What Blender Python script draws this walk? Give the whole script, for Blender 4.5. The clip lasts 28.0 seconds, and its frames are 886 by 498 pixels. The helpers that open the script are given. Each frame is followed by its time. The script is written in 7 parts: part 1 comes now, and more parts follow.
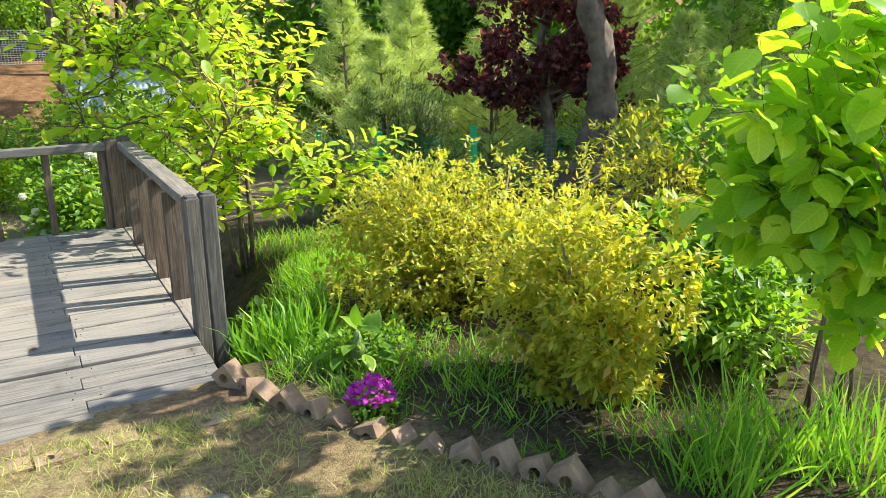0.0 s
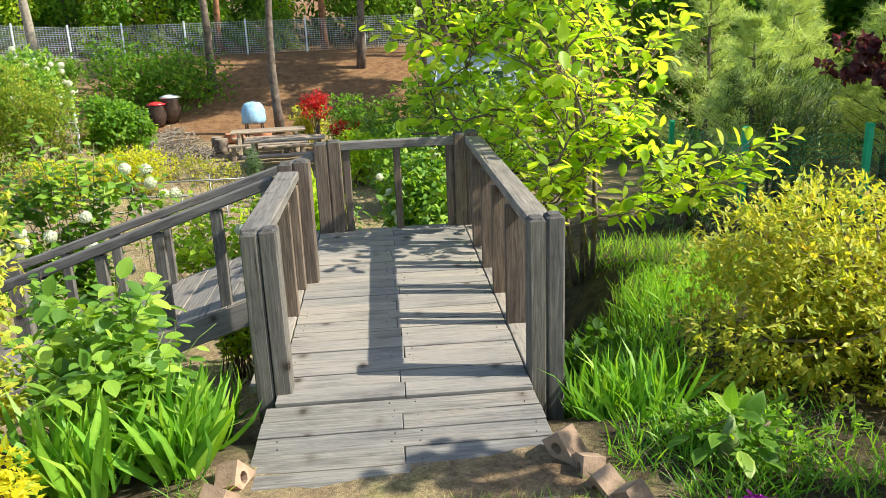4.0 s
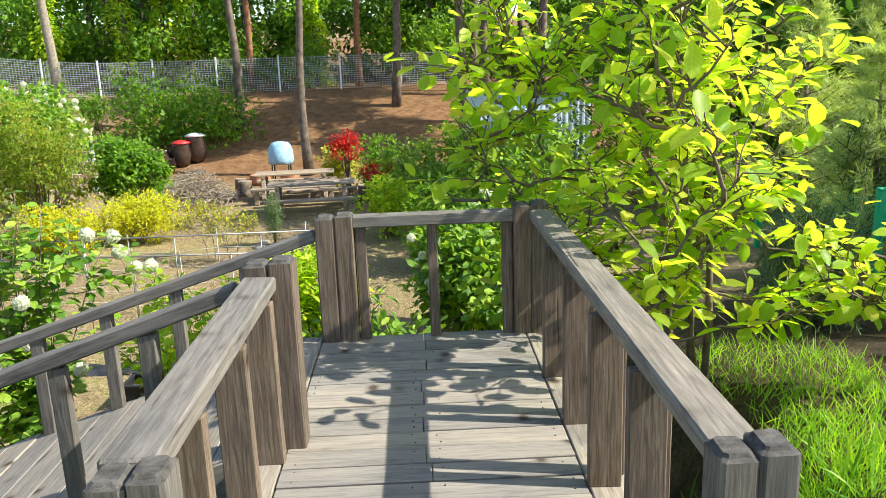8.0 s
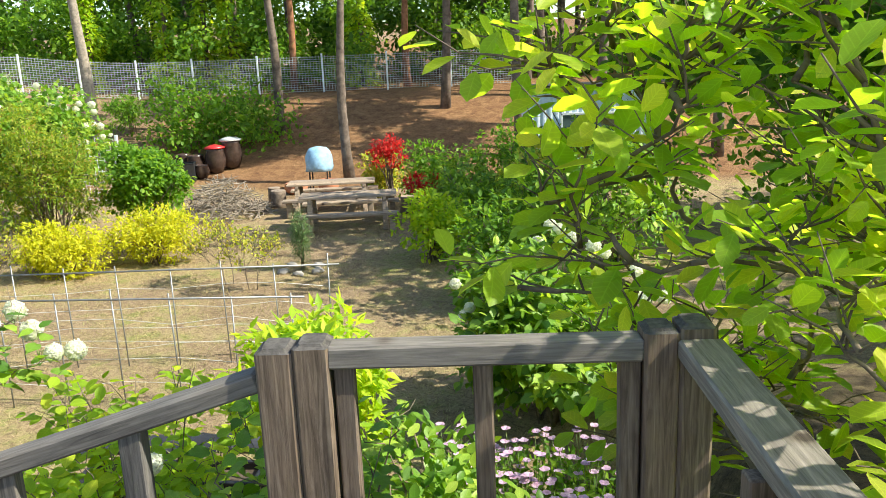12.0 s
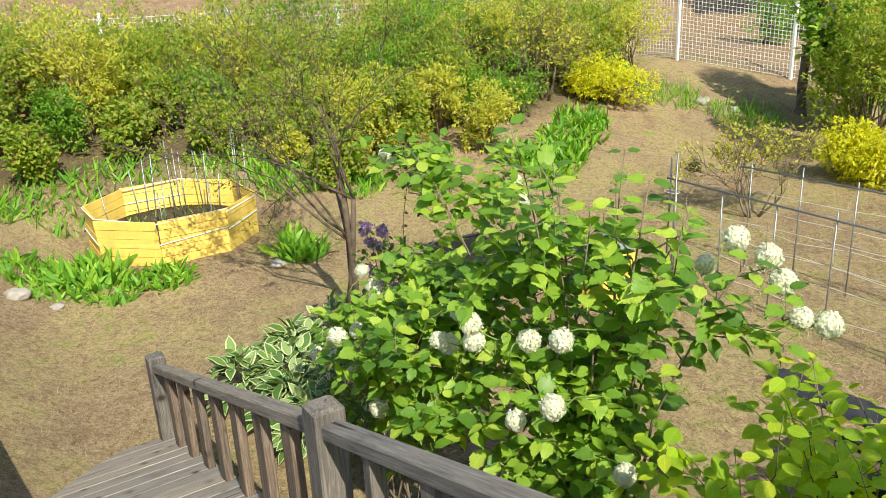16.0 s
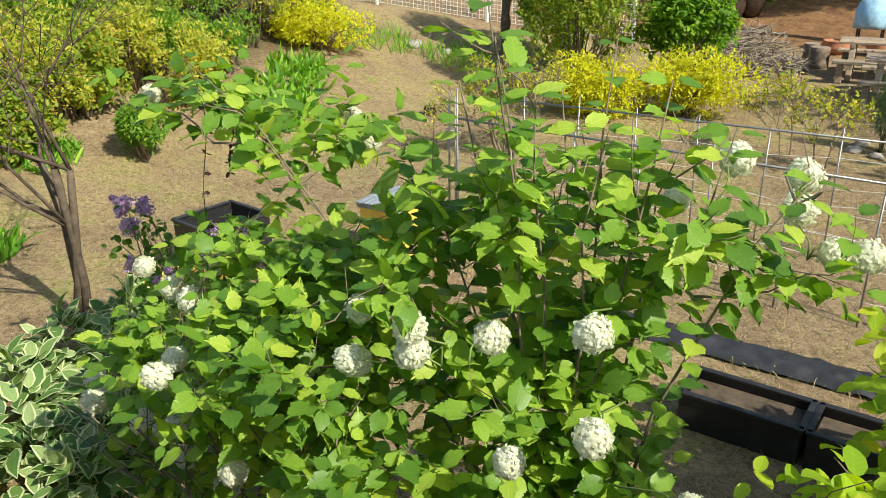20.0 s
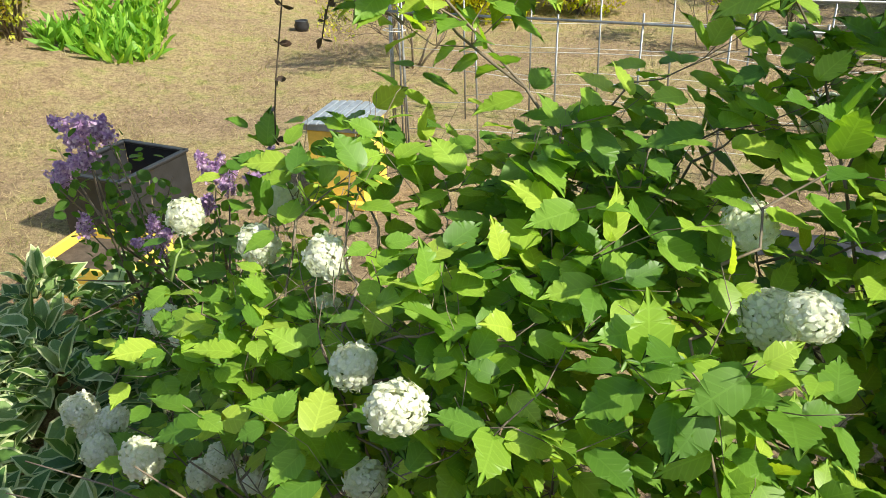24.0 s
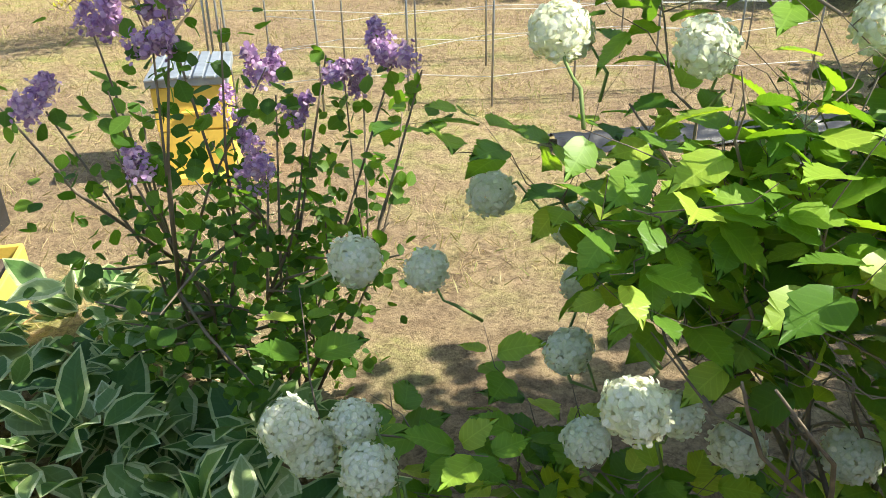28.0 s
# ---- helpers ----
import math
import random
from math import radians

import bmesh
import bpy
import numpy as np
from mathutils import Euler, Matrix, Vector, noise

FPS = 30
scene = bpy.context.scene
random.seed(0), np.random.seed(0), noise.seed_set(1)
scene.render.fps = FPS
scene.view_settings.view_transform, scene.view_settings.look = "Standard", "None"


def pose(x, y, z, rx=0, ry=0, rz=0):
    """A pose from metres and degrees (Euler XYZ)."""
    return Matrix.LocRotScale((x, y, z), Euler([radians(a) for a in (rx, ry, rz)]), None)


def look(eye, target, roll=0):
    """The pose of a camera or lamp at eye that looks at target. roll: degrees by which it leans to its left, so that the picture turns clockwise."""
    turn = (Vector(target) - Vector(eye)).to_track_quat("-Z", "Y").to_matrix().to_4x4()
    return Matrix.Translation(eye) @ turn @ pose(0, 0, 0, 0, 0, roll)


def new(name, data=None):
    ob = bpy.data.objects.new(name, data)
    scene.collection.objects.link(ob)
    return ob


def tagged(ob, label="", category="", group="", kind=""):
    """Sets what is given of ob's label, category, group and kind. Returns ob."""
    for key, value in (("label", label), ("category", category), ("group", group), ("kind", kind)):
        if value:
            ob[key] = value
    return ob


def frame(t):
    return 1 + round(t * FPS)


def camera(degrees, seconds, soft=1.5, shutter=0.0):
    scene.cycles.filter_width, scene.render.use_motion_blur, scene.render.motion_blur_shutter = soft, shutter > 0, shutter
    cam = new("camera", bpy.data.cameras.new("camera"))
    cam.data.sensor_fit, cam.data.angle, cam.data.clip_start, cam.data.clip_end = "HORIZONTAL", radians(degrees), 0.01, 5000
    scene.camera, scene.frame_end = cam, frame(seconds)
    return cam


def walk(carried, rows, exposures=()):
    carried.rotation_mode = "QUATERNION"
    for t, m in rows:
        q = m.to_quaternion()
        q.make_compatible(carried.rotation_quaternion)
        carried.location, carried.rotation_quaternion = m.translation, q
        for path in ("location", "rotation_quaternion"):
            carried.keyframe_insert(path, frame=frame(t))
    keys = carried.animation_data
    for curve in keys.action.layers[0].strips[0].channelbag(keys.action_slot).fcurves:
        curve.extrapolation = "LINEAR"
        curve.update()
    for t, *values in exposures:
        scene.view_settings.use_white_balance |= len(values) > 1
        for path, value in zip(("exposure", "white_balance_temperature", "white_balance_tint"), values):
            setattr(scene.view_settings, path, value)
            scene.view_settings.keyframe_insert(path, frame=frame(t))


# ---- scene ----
cam = camera(58.5, 28.0, 0.5)
PATH = [
    (0, (-0.22, -1.1, 1.589), (0.7, 0.595, 1.059), -0.8),
    (0.5, (-0.208, -1.126, 1.579), (0.516, 0.657, 1.035), -1.1),
    (1, (-0.225, -1.175, 1.623), (0.298, 0.673, 1.065), -0.8),
    (1.5, (-0.223, -1.19, 1.638), (0.115, 0.699, 1.073), -1.6),
    (2, (-0.243, -1.055, 1.633), (0.006, 0.847, 1.068), -1.9),
    (2.5, (-0.277, -0.865, 1.642), (-0.044, 1.041, 1.083), -1.7),
    (3, (-0.229, -0.667, 1.638), (-0.023, 1.245, 1.087), -1.7),
    (3.5, (-0.142, -0.483, 1.653), (0.027, 1.433, 1.103), -2.1),
    (5.5, (-0.061, 0.454, 1.593), (-0.003, 2.36, 0.988), -1.6),
    (6, (-0.095, 0.752, 1.582), (-0.039, 2.659, 0.982), -1.3),
    (6.5, (-0.079, 1.018, 1.576), (-0.024, 2.928, 0.985), -1.4),
    (7, (-0.03, 1.25, 1.579), (0.021, 3.179, 1.051), -1.6),
    (7.5, (-0.04, 1.461, 1.578), (0.009, 3.4, 1.09), -1.7),
    (8, (-0.059, 1.668, 1.573), (-0.007, 3.612, 1.106), -2.0),
    (8.5, (-0.001, 1.884, 1.572), (0.041, 3.83, 1.115), -2.0),
    (9, (0.015, 2.165, 1.549), (0.029, 4.114, 1.099), -2.0),
    (9.5, (-0.03, 2.38, 1.561), (-0.02, 4.329, 1.112), -1.9),
    (10, (-0.017, 2.649, 1.542), (-0.009, 4.598, 1.095), -1.7),
    (10.5, (0.012, 2.919, 1.53), (-0.025, 4.867, 1.079), -1.9),
    (11, (-0.021, 3.177, 1.54), (-0.087, 5.121, 1.076), -2.1),
    (11.5, (-0.009, 3.576, 1.524), (-0.076, 5.52, 1.058), -2.3),
    (13.5, (-0.112, 4.401, 1.553), (-0.637, 6.275, 1.091), -2.0),
    (14, (-0.145, 4.556, 1.577), (-1.046, 6.256, 1.03), -2.0),
    (14.5, (-0.194, 4.67, 1.539), (-1.27, 6.251, 0.955), -3.5),
    (15, (-0.301, 4.787, 1.526), (-1.62, 6.155, 0.901), -3.6),
    (15.5, (-0.399, 4.948, 1.516), (-1.97, 6.01, 0.879), -2.9),
    (16, (-0.561, 5.054, 1.508), (-2.161, 6.059, 0.852), -2.8),
    (16.5, (-0.774, 5.123, 1.52), (-2.299, 6.233, 0.855), -2.7),
    (17, (-0.936, 5.206, 1.5), (-2.449, 6.315, 0.807), -2.7),
    (17.5, (-1.079, 5.293, 1.441), (-2.552, 6.428, 0.703), -2.3),
    (18, (-1.273, 5.287, 1.37), (-2.594, 6.563, 0.579), -3.0),
    (18.5, (-1.479, 5.252, 1.31), (-2.688, 6.618, 0.491), -2.4),
    (19, (-1.715, 5.279, 1.218), (-2.921, 6.671, 0.438), -1.4),
    (19.5, (-1.957, 5.272, 1.129), (-3.084, 6.73, 0.353), -0.5),
    (20, (-2.168, 5.27, 1.07), (-3.195, 6.803, 0.299), -1.0),
    (20.5, (-2.394, 5.337, 0.989), (-3.368, 6.899, 0.208), -2.0),
    (22.5, (-3.221, 5.569, 0.689), (-3.884, 7.218, -0.228), -2.4),
    (23, (-3.462, 5.552, 0.663), (-4.068, 7.219, -0.261), -2.1),
    (23.5, (-3.703, 5.605, 0.565), (-4.3, 7.276, -0.359), -2.1),
    (24, (-3.897, 5.684, 0.493), (-4.483, 7.357, -0.432), -1.8),
    (24.5, (-4.109, 5.683, 0.427), (-4.565, 7.398, -0.496), -0.6),
    (25, (-4.293, 5.696, 0.404), (-4.701, 7.423, -0.52), -1.2),
    (25.5, (-4.501, 5.794, 0.325), (-4.874, 7.526, -0.602), -2.5),
    (26, (-4.685, 5.901, 0.239), (-4.936, 7.655, -0.689), -1.7),
    (26.5, (-4.947, 5.905, 0.17), (-5.016, 7.676, -0.757), -1.0),
    (27, (-5.189, 5.923, 0.074), (-5.239, 7.693, -0.855), -1.9),
    (27.5, (-5.367, 5.971, -0.003), (-5.298, 7.738, -0.938), -1.4),
    (28, (-5.585, 5.977, -0.096), (-5.346, 7.728, -1.032), -1.0),
]
walk(cam, [(t, look(eye, target, roll)) for t, eye, target, roll in PATH], [(0, 0.98, 6620, 2), (3, 0.78, 6600, 2), (9, 0.88, 6620, 2), (12, 0.9, 6700, 2), (15, 0.57, 6900, 2), (20, 0.44, 6900, 2), (22, 0.56, 6800, 2), (25, 0.8, 6800, 2), (28, 1.1, 6700, 4)])

# ---- light ----
world = bpy.data.worlds.new("sky")
scene.world = world
world.use_nodes = True
wn = world.node_tree.nodes
wn.clear()
w_out = wn.new("ShaderNodeOutputWorld")
w_bg = wn.new("ShaderNodeBackground")
w_sky = wn.new("ShaderNodeTexSky")
w_sky.sky_type = "NISHITA"
w_sky.sun_disc = False
w_sky.sun_elevation = radians(42)
w_sky.sun_rotation = radians(100.7)
w_bg.inputs["Strength"].default_value = 0.15
world.node_tree.links.new(w_sky.outputs[0], w_bg.inputs[0])
world.node_tree.links.new(w_bg.outputs[0], w_out.inputs[0])
sun_data = bpy.data.lights.new("sun", "SUN")
sun_data.energy = 5.0
sun_data.angle = radians(0.55)
sun_data.color = (1.0, 0.95, 0.86)
sun = new("sun", sun_data)
SUN_DIR = Vector((1.09, -0.205, 1.0)).normalized()
sun.matrix_world = look(tuple(SUN_DIR * 60), (0, 0, 0))


rng = np.random.default_rng(7)
LAWN = -1.95


# ---- materials ----
def material(name):
    m = bpy.data.materials.new(name)
    m.use_nodes = True
    nt = m.node_tree
    nt.nodes.clear()
    out = nt.nodes.new("ShaderNodeOutputMaterial")
    bsdf = nt.nodes.new("ShaderNodeBsdfPrincipled")
    nt.links.new(bsdf.outputs[0], out.inputs[0])
    return m, nt, bsdf, out


def ramp(nt, fac, stops):
    r = nt.nodes.new("ShaderNodeValToRGB")
    els = r.color_ramp.elements
    while len(els) < len(stops):
        els.new(0.5)
    for e, (p, c) in zip(els, stops):
        e.position, e.color = p, (*c, 1)
    nt.links.new(fac, r.inputs[0])
    return r.outputs[0]


def coords(nt, scale=(1, 1, 1), kind="Object", shift=False):
    tc = nt.nodes.new("ShaderNodeTexCoord")
    mp = nt.nodes.new("ShaderNodeMapping")
    mp.inputs["Scale"].default_value = scale
    nt.links.new(tc.outputs[kind], mp.inputs["Vector"])
    if shift:
        oi = nt.nodes.new("ShaderNodeObjectInfo")
        mul = nt.nodes.new("ShaderNodeVectorMath")
        mul.operation = "SCALE"
        comb = nt.nodes.new("ShaderNodeCombineXYZ")
        for k in range(3):
            nt.links.new(oi.outputs["Random"], comb.inputs[k])
        nt.links.new(comb.outputs[0], mul.inputs[0])
        mul.inputs["Scale"].default_value = 37.0
        nt.links.new(mul.outputs[0], mp.inputs["Location"])
    return mp.outputs[0]


def noise_tex(nt, vec, scale, detail=5, rough=0.55, distort=0.0):
    n = nt.nodes.new("ShaderNodeTexNoise")
    n.inputs["Scale"].default_value = scale
    n.inputs["Detail"].default_value = detail
    n.inputs["Roughness"].default_value = rough
    n.inputs["Distortion"].default_value = distort
    nt.links.new(vec, n.inputs["Vector"])
    return n.outputs["Fac"]


def mix(nt, fac, a, b, mode="MIX"):
    m = nt.nodes.new("ShaderNodeMix")
    m.data_type, m.blend_type = "RGBA", mode
    for sock, v in ((m.inputs[0], fac), (m.inputs[6], a), (m.inputs[7], b)):
        if isinstance(v, (int, float)):
            sock.default_value = v
        elif isinstance(v, tuple):
            sock.default_value = (*v, 1)
        else:
            nt.links.new(v, sock)
    return m.outputs[2]


def bump(nt, height, bsdf, strength=0.4, dist=0.01):
    b = nt.nodes.new("ShaderNodeBump")
    b.inputs["Strength"].default_value = strength
    b.inputs["Distance"].default_value = dist
    nt.links.new(height, b.inputs["Height"])
    nt.links.new(b.outputs[0], bsdf.inputs["Normal"])


def calc(nt, op, a, b=0.0):
    n = nt.nodes.new("ShaderNodeMath")
    n.operation = op
    for sock, v in ((n.inputs[0], a), (n.inputs[1], b)):
        if isinstance(v, (int, float)):
            sock.default_value = v
        else:
            nt.links.new(v, sock)
    return n.outputs[0]


def veins(nt):
    """A midrib and slanting side veins, from the leaf's own width and length."""
    uv = nt.nodes.new("ShaderNodeUVMap")
    uv.uv_map = "blade"
    sep = nt.nodes.new("ShaderNodeSeparateXYZ")
    nt.links.new(uv.outputs[0], sep.inputs[0])
    across = calc(nt, "ABSOLUTE", sep.outputs[0])
    slant = calc(nt, "SUBTRACT", sep.outputs[1], calc(nt, "MULTIPLY", across, 0.75))
    stripe = calc(nt, "ABSOLUTE", calc(nt, "SUBTRACT", calc(nt, "FRACT", calc(nt, "MULTIPLY", slant, 7.0)), 0.5))
    side = calc(nt, "MULTIPLY", calc(nt, "LESS_THAN", stripe, 0.10), 0.6)
    mid = calc(nt, "LESS_THAN", across, 0.016)
    return calc(nt, "MAXIMUM", side, mid)


def leaf_mat(name, stops, rough=0.45, trans=0.55, tcol=(1.5, 1.45, 0.5), spec=0.3):
    """Leaf colour varies leaf by leaf; light also passes through the blade."""
    m, nt, bsdf, out = material(name)
    geo = nt.nodes.new("ShaderNodeNewGeometry")
    oi = nt.nodes.new("ShaderNodeObjectInfo")
    add = nt.nodes.new("ShaderNodeMath")
    add.operation = "MULTIPLY_ADD"
    nt.links.new(oi.outputs["Random"], add.inputs[0])
    add.inputs[1].default_value = 7.3
    nt.links.new(geo.outputs["Random Per Island"], add.inputs[2])
    frac = nt.nodes.new("ShaderNodeMath")
    frac.operation = "FRACT"
    nt.links.new(add.outputs[0], frac.inputs[0])
    col = ramp(nt, frac.outputs[0], stops)
    n = noise_tex(nt, coords(nt), 40, 3)
    col = mix(nt, 0.35, col, mix(nt, n, (0.55, 0.6, 0.45), (1.25, 1.2, 1.2)), "MULTIPLY")
    vein = veins(nt)
    col = mix(nt, vein, col, mix(nt, 1.0, col, (1.18, 1.15, 1.3), "MULTIPLY"))
    nt.links.new(col, bsdf.inputs["Base Color"])
    bsdf.inputs["Roughness"].default_value = rough
    bsdf.inputs["Specular IOR Level"].default_value = spec
    bump(nt, vein, bsdf, 0.35, 0.004)
    tr = nt.nodes.new("ShaderNodeBsdfTranslucent")
    nt.links.new(mix(nt, 1.0, col, tcol, "MULTIPLY"), tr.inputs[0])
    ms = nt.nodes.new("ShaderNodeMixShader")
    ms.inputs[0].default_value = trans
    nt.links.new(bsdf.outputs[0], ms.inputs[1])
    nt.links.new(tr.outputs[0], ms.inputs[2])
    nt.links.new(ms.outputs[0], out.inputs[0])
    return m


def wood_mat(name, axis, dark=(0.13, 0.118, 0.11), mid=(0.29, 0.265, 0.245), light=(0.42, 0.385, 0.352), rough=0.85, lines=0.22, stain=(0.58, 0.57, 0.58)):
    """Weathered grey timber: growth rings drawn out along one axis of the piece, fine fibres, drying cracks and stains."""
    m, nt, bsdf, out = material(name)
    sc = [1.0, 1.0, 1.0]
    sc[axis] = 0.07
    ring = nt.nodes.new("ShaderNodeTexWave")
    ring.wave_type, ring.rings_direction = "RINGS", "XYZ"[axis]
    ring.inputs["Scale"].default_value = 26.0
    ring.inputs["Distortion"].default_value = 11.0
    ring.inputs["Detail"].default_value = 3.0
    ring.inputs["Detail Scale"].default_value = 1.6
    nt.links.new(coords(nt, tuple(sc), shift=True), ring.inputs["Vector"])
    sc = [60.0, 60.0, 60.0]
    sc[axis] = 3.6
    fibre = noise_tex(nt, coords(nt, tuple(sc), shift=True), 1.2, 6, 0.65, 0.9)
    sc = [3.4, 3.4, 3.4]
    sc[axis] = 1.1
    blotch = noise_tex(nt, coords(nt, tuple(sc), shift=True), 1.6, 5, 0.65)
    col = ramp(nt, fibre, [(0.22, dark), (0.5, mid), (0.8, light)])
    col = mix(nt, lines, col, mix(nt, 1.0, col, ramp(nt, ring.outputs["Fac"], [(0.0, (0.55, 0.51, 0.47)), (0.35, (0.95, 0.94, 0.92)), (1.0, (1.12, 1.1, 1.08))]), "MULTIPLY"))
    col = mix(nt, 1.0, col, ramp(nt, blotch, [(0.28, stain), (0.45, (0.92, 0.91, 0.9)), (0.6, (1.04, 1.0, 0.96)), (0.75, (1.14, 1.05, 0.95))]), "MULTIPLY")
    oi = nt.nodes.new("ShaderNodeObjectInfo")
    col = mix(nt, 1.0, col, ramp(nt, oi.outputs["Random"], [(0.0, (0.84, 0.84, 0.86)), (0.5, (1.0, 0.98, 0.96)), (1.0, (1.12, 1.07, 1.0))]), "MULTIPLY")
    sc = [20.0, 20.0, 20.0]
    sc[axis] = 0.8
    crack = noise_tex(nt, coords(nt, tuple(sc), shift=True), 1.5, 3, 0.5, 0.4)
    col = mix(nt, 1.0, col, ramp(nt, crack, [(0.27, (0.22, 0.2, 0.19)), (0.31, (0.95, 0.95, 0.95)), (0.6, (1.03, 1.03, 1.03))]), "MULTIPLY")
    sc = [1.7, 1.7, 1.7]
    sc[axis] = 2.4
    knot = nt.nodes.new("ShaderNodeTexVoronoi")
    knot.inputs["Scale"].default_value = 2.0
    nt.links.new(coords(nt, tuple(sc), shift=True), knot.inputs["Vector"])
    near_knot = calc(nt, "ADD", knot.outputs["Distance"], calc(nt, "MULTIPLY", fibre, 0.05))
    col = mix(nt, 1.0, col, ramp(nt, near_knot, [(0.1, (0.28, 0.25, 0.23)), (0.14, (0.62, 0.58, 0.55)), (0.18, (0.82, 0.8, 0.78)), (0.26, (1.0, 1.0, 1.0))]), "MULTIPLY")
    nt.links.new(col, bsdf.inputs["Base Color"])
    bsdf.inputs["Roughness"].default_value = rough
    bsdf.inputs["Specular IOR Level"].default_value = 0.2
    bump(nt, mix(nt, 0.5, fibre, crack), bsdf, 0.55, 0.004)
    return m


def plain_mat(name, col, rough=0.5, metal=0.0, var=0.25, scale=6.0, bumpy=0.15, spec=0.5):
    m, nt, bsdf, out = material(name)
    vec = coords(nt, shift=True)
    n1 = noise_tex(nt, vec, scale, 5, 0.6)
    n2 = noise_tex(nt, vec, scale * 9, 3, 0.6)
    lo = tuple(c * (1 - var) for c in col)
    hi = tuple(min(1.0, c * (1 + var)) for c in col)
    c = ramp(nt, n1, [(0.3, lo), (0.7, hi)])
    c = mix(nt, 0.25, c, mix(nt, n2, (0.6, 0.6, 0.6), (1.3, 1.3, 1.3)), "MULTIPLY")
    nt.links.new(c, bsdf.inputs["Base Color"])
    bsdf.inputs["Roughness"].default_value = rough
    bsdf.inputs["Metallic"].default_value = metal
    bsdf.inputs["Specular IOR Level"].default_value = spec
    bump(nt, n2, bsdf, bumpy, 0.004)
    return m


WOOD_X = wood_mat("weathered_wood_x", 0, (0.17, 0.155, 0.143), (0.30, 0.275, 0.253), (0.40, 0.368, 0.338), lines=0.12)
WOOD_FRONT = wood_mat("rough_grey_wood", 0, (0.09, 0.085, 0.085), (0.22, 0.208, 0.2), (0.36, 0.338, 0.318))
WOOD_RAIL = wood_mat("dark_grey_rail_wood", 0, (0.085, 0.078, 0.074), (0.205, 0.188, 0.175), (0.335, 0.308, 0.284), lines=0.18)
WOOD_Y = wood_mat("weathered_wood_y", 1)
WOOD_Z = wood_mat("weathered_wood_z", 2, (0.055, 0.051, 0.05), (0.15, 0.139, 0.131), (0.28, 0.258, 0.24), lines=0.2, stain=(0.4, 0.4, 0.42))
# plain darker timber for the joists and the added sheets below the boards
WOOD_DARK = wood_mat("dark_wood", 0, (0.03, 0.026, 0.022), (0.08, 0.07, 0.06), (0.14, 0.125, 0.11))
END_GRAIN = plain_mat("dark_end_grain", (0.10, 0.09, 0.085), 0.9, var=0.5, scale=30, bumpy=0.7, spec=0.15)
NAIL = plain_mat("rusty_nail", (0.10, 0.08, 0.07), 0.7, 0.3, var=0.3, scale=40)
TABLE_WOOD = wood_mat("table_wood", 0, (0.16, 0.12, 0.09), (0.36, 0.29, 0.23), (0.52, 0.44, 0.36))
BARK = plain_mat("bark", (0.17, 0.13, 0.10), 0.9, var=0.5, scale=9, bumpy=0.8, spec=0.2)
PINE_BARK = plain_mat("pine_bark", (0.15, 0.115, 0.092), 0.92, var=0.55, scale=5, bumpy=0.9, spec=0.2)
RED_BARK = plain_mat("red_pine_bark", (0.28, 0.13, 0.07), 0.9, var=0.5, scale=5, bumpy=0.9, spec=0.2)
TWIG = plain_mat("twig", (0.20, 0.155, 0.11), 0.8, var=0.35, scale=12, bumpy=0.4, spec=0.25)
GREY_TWIG = plain_mat("grey_twig", (0.30, 0.25, 0.20), 0.85, var=0.35, scale=12, bumpy=0.4, spec=0.2)
GREEN_STEM = plain_mat("green_stem", (0.16, 0.22, 0.06), 0.6, var=0.3, scale=12, spec=0.35)
BRICK = plain_mat("clay_brick", (0.32, 0.215, 0.15), 0.92, var=0.5, scale=7, bumpy=0.8, spec=0.2)
STONE = plain_mat("grey_stone", (0.33, 0.30, 0.27), 0.9, var=0.35, scale=6, bumpy=0.6, spec=0.25)
STEEL = plain_mat("galvanised_steel", (0.30, 0.30, 0.30), 0.45, 0.7, var=0.25, scale=15)
WHITE_STEEL = plain_mat("white_coated_steel", (0.78, 0.80, 0.80), 0.4, 0.0, var=0.08, scale=10)
PALE_STEEL = plain_mat("pale_grey_steel", (0.55, 0.58, 0.6), 0.45, 0.2, var=0.12, scale=10)
GREEN_STEEL = plain_mat("green_coated_steel", (0.02, 0.44, 0.20), 0.4, 0.0, var=0.12, scale=10)
CORD = plain_mat("white_cord", (0.72, 0.70, 0.66), 0.7, var=0.1, scale=30)
BLACK_PLASTIC = plain_mat("black_plastic", (0.022, 0.022, 0.024), 0.42, var=0.35, scale=14, bumpy=0.2)
YELLOW_BOARD = plain_mat("yellow_plastic", (0.78, 0.55, 0.13), 0.5, var=0.15, scale=5, bumpy=0.2)
HIVE_YELLOW = plain_mat("hive_yellow", (0.78, 0.52, 0.09), 0.55, var=0.18, scale=5, bumpy=0.3)
HIVE_ROOF = plain_mat("hive_roof", (0.30, 0.33, 0.37), 0.55, 0.3, var=0.25, scale=9, bumpy=0.3)
GLAZED_POT = plain_mat("dark_glazed_pot", (0.055, 0.035, 0.028), 0.25, var=0.4, scale=6)
TERRACOTTA = plain_mat("terracotta", (0.42, 0.17, 0.09), 0.85, var=0.25, scale=7, bumpy=0.4)
BLUE_CLOTH = plain_mat("blue_cover", (0.30, 0.50, 0.68), 0.6, var=0.25, scale=7, bumpy=0.5)
RED_PLASTIC = plain_mat("red_plastic", (0.55, 0.03, 0.03), 0.4, var=0.15)
GREY_LID = plain_mat("grey_lid", (0.55, 0.55, 0.54), 0.5, var=0.15)
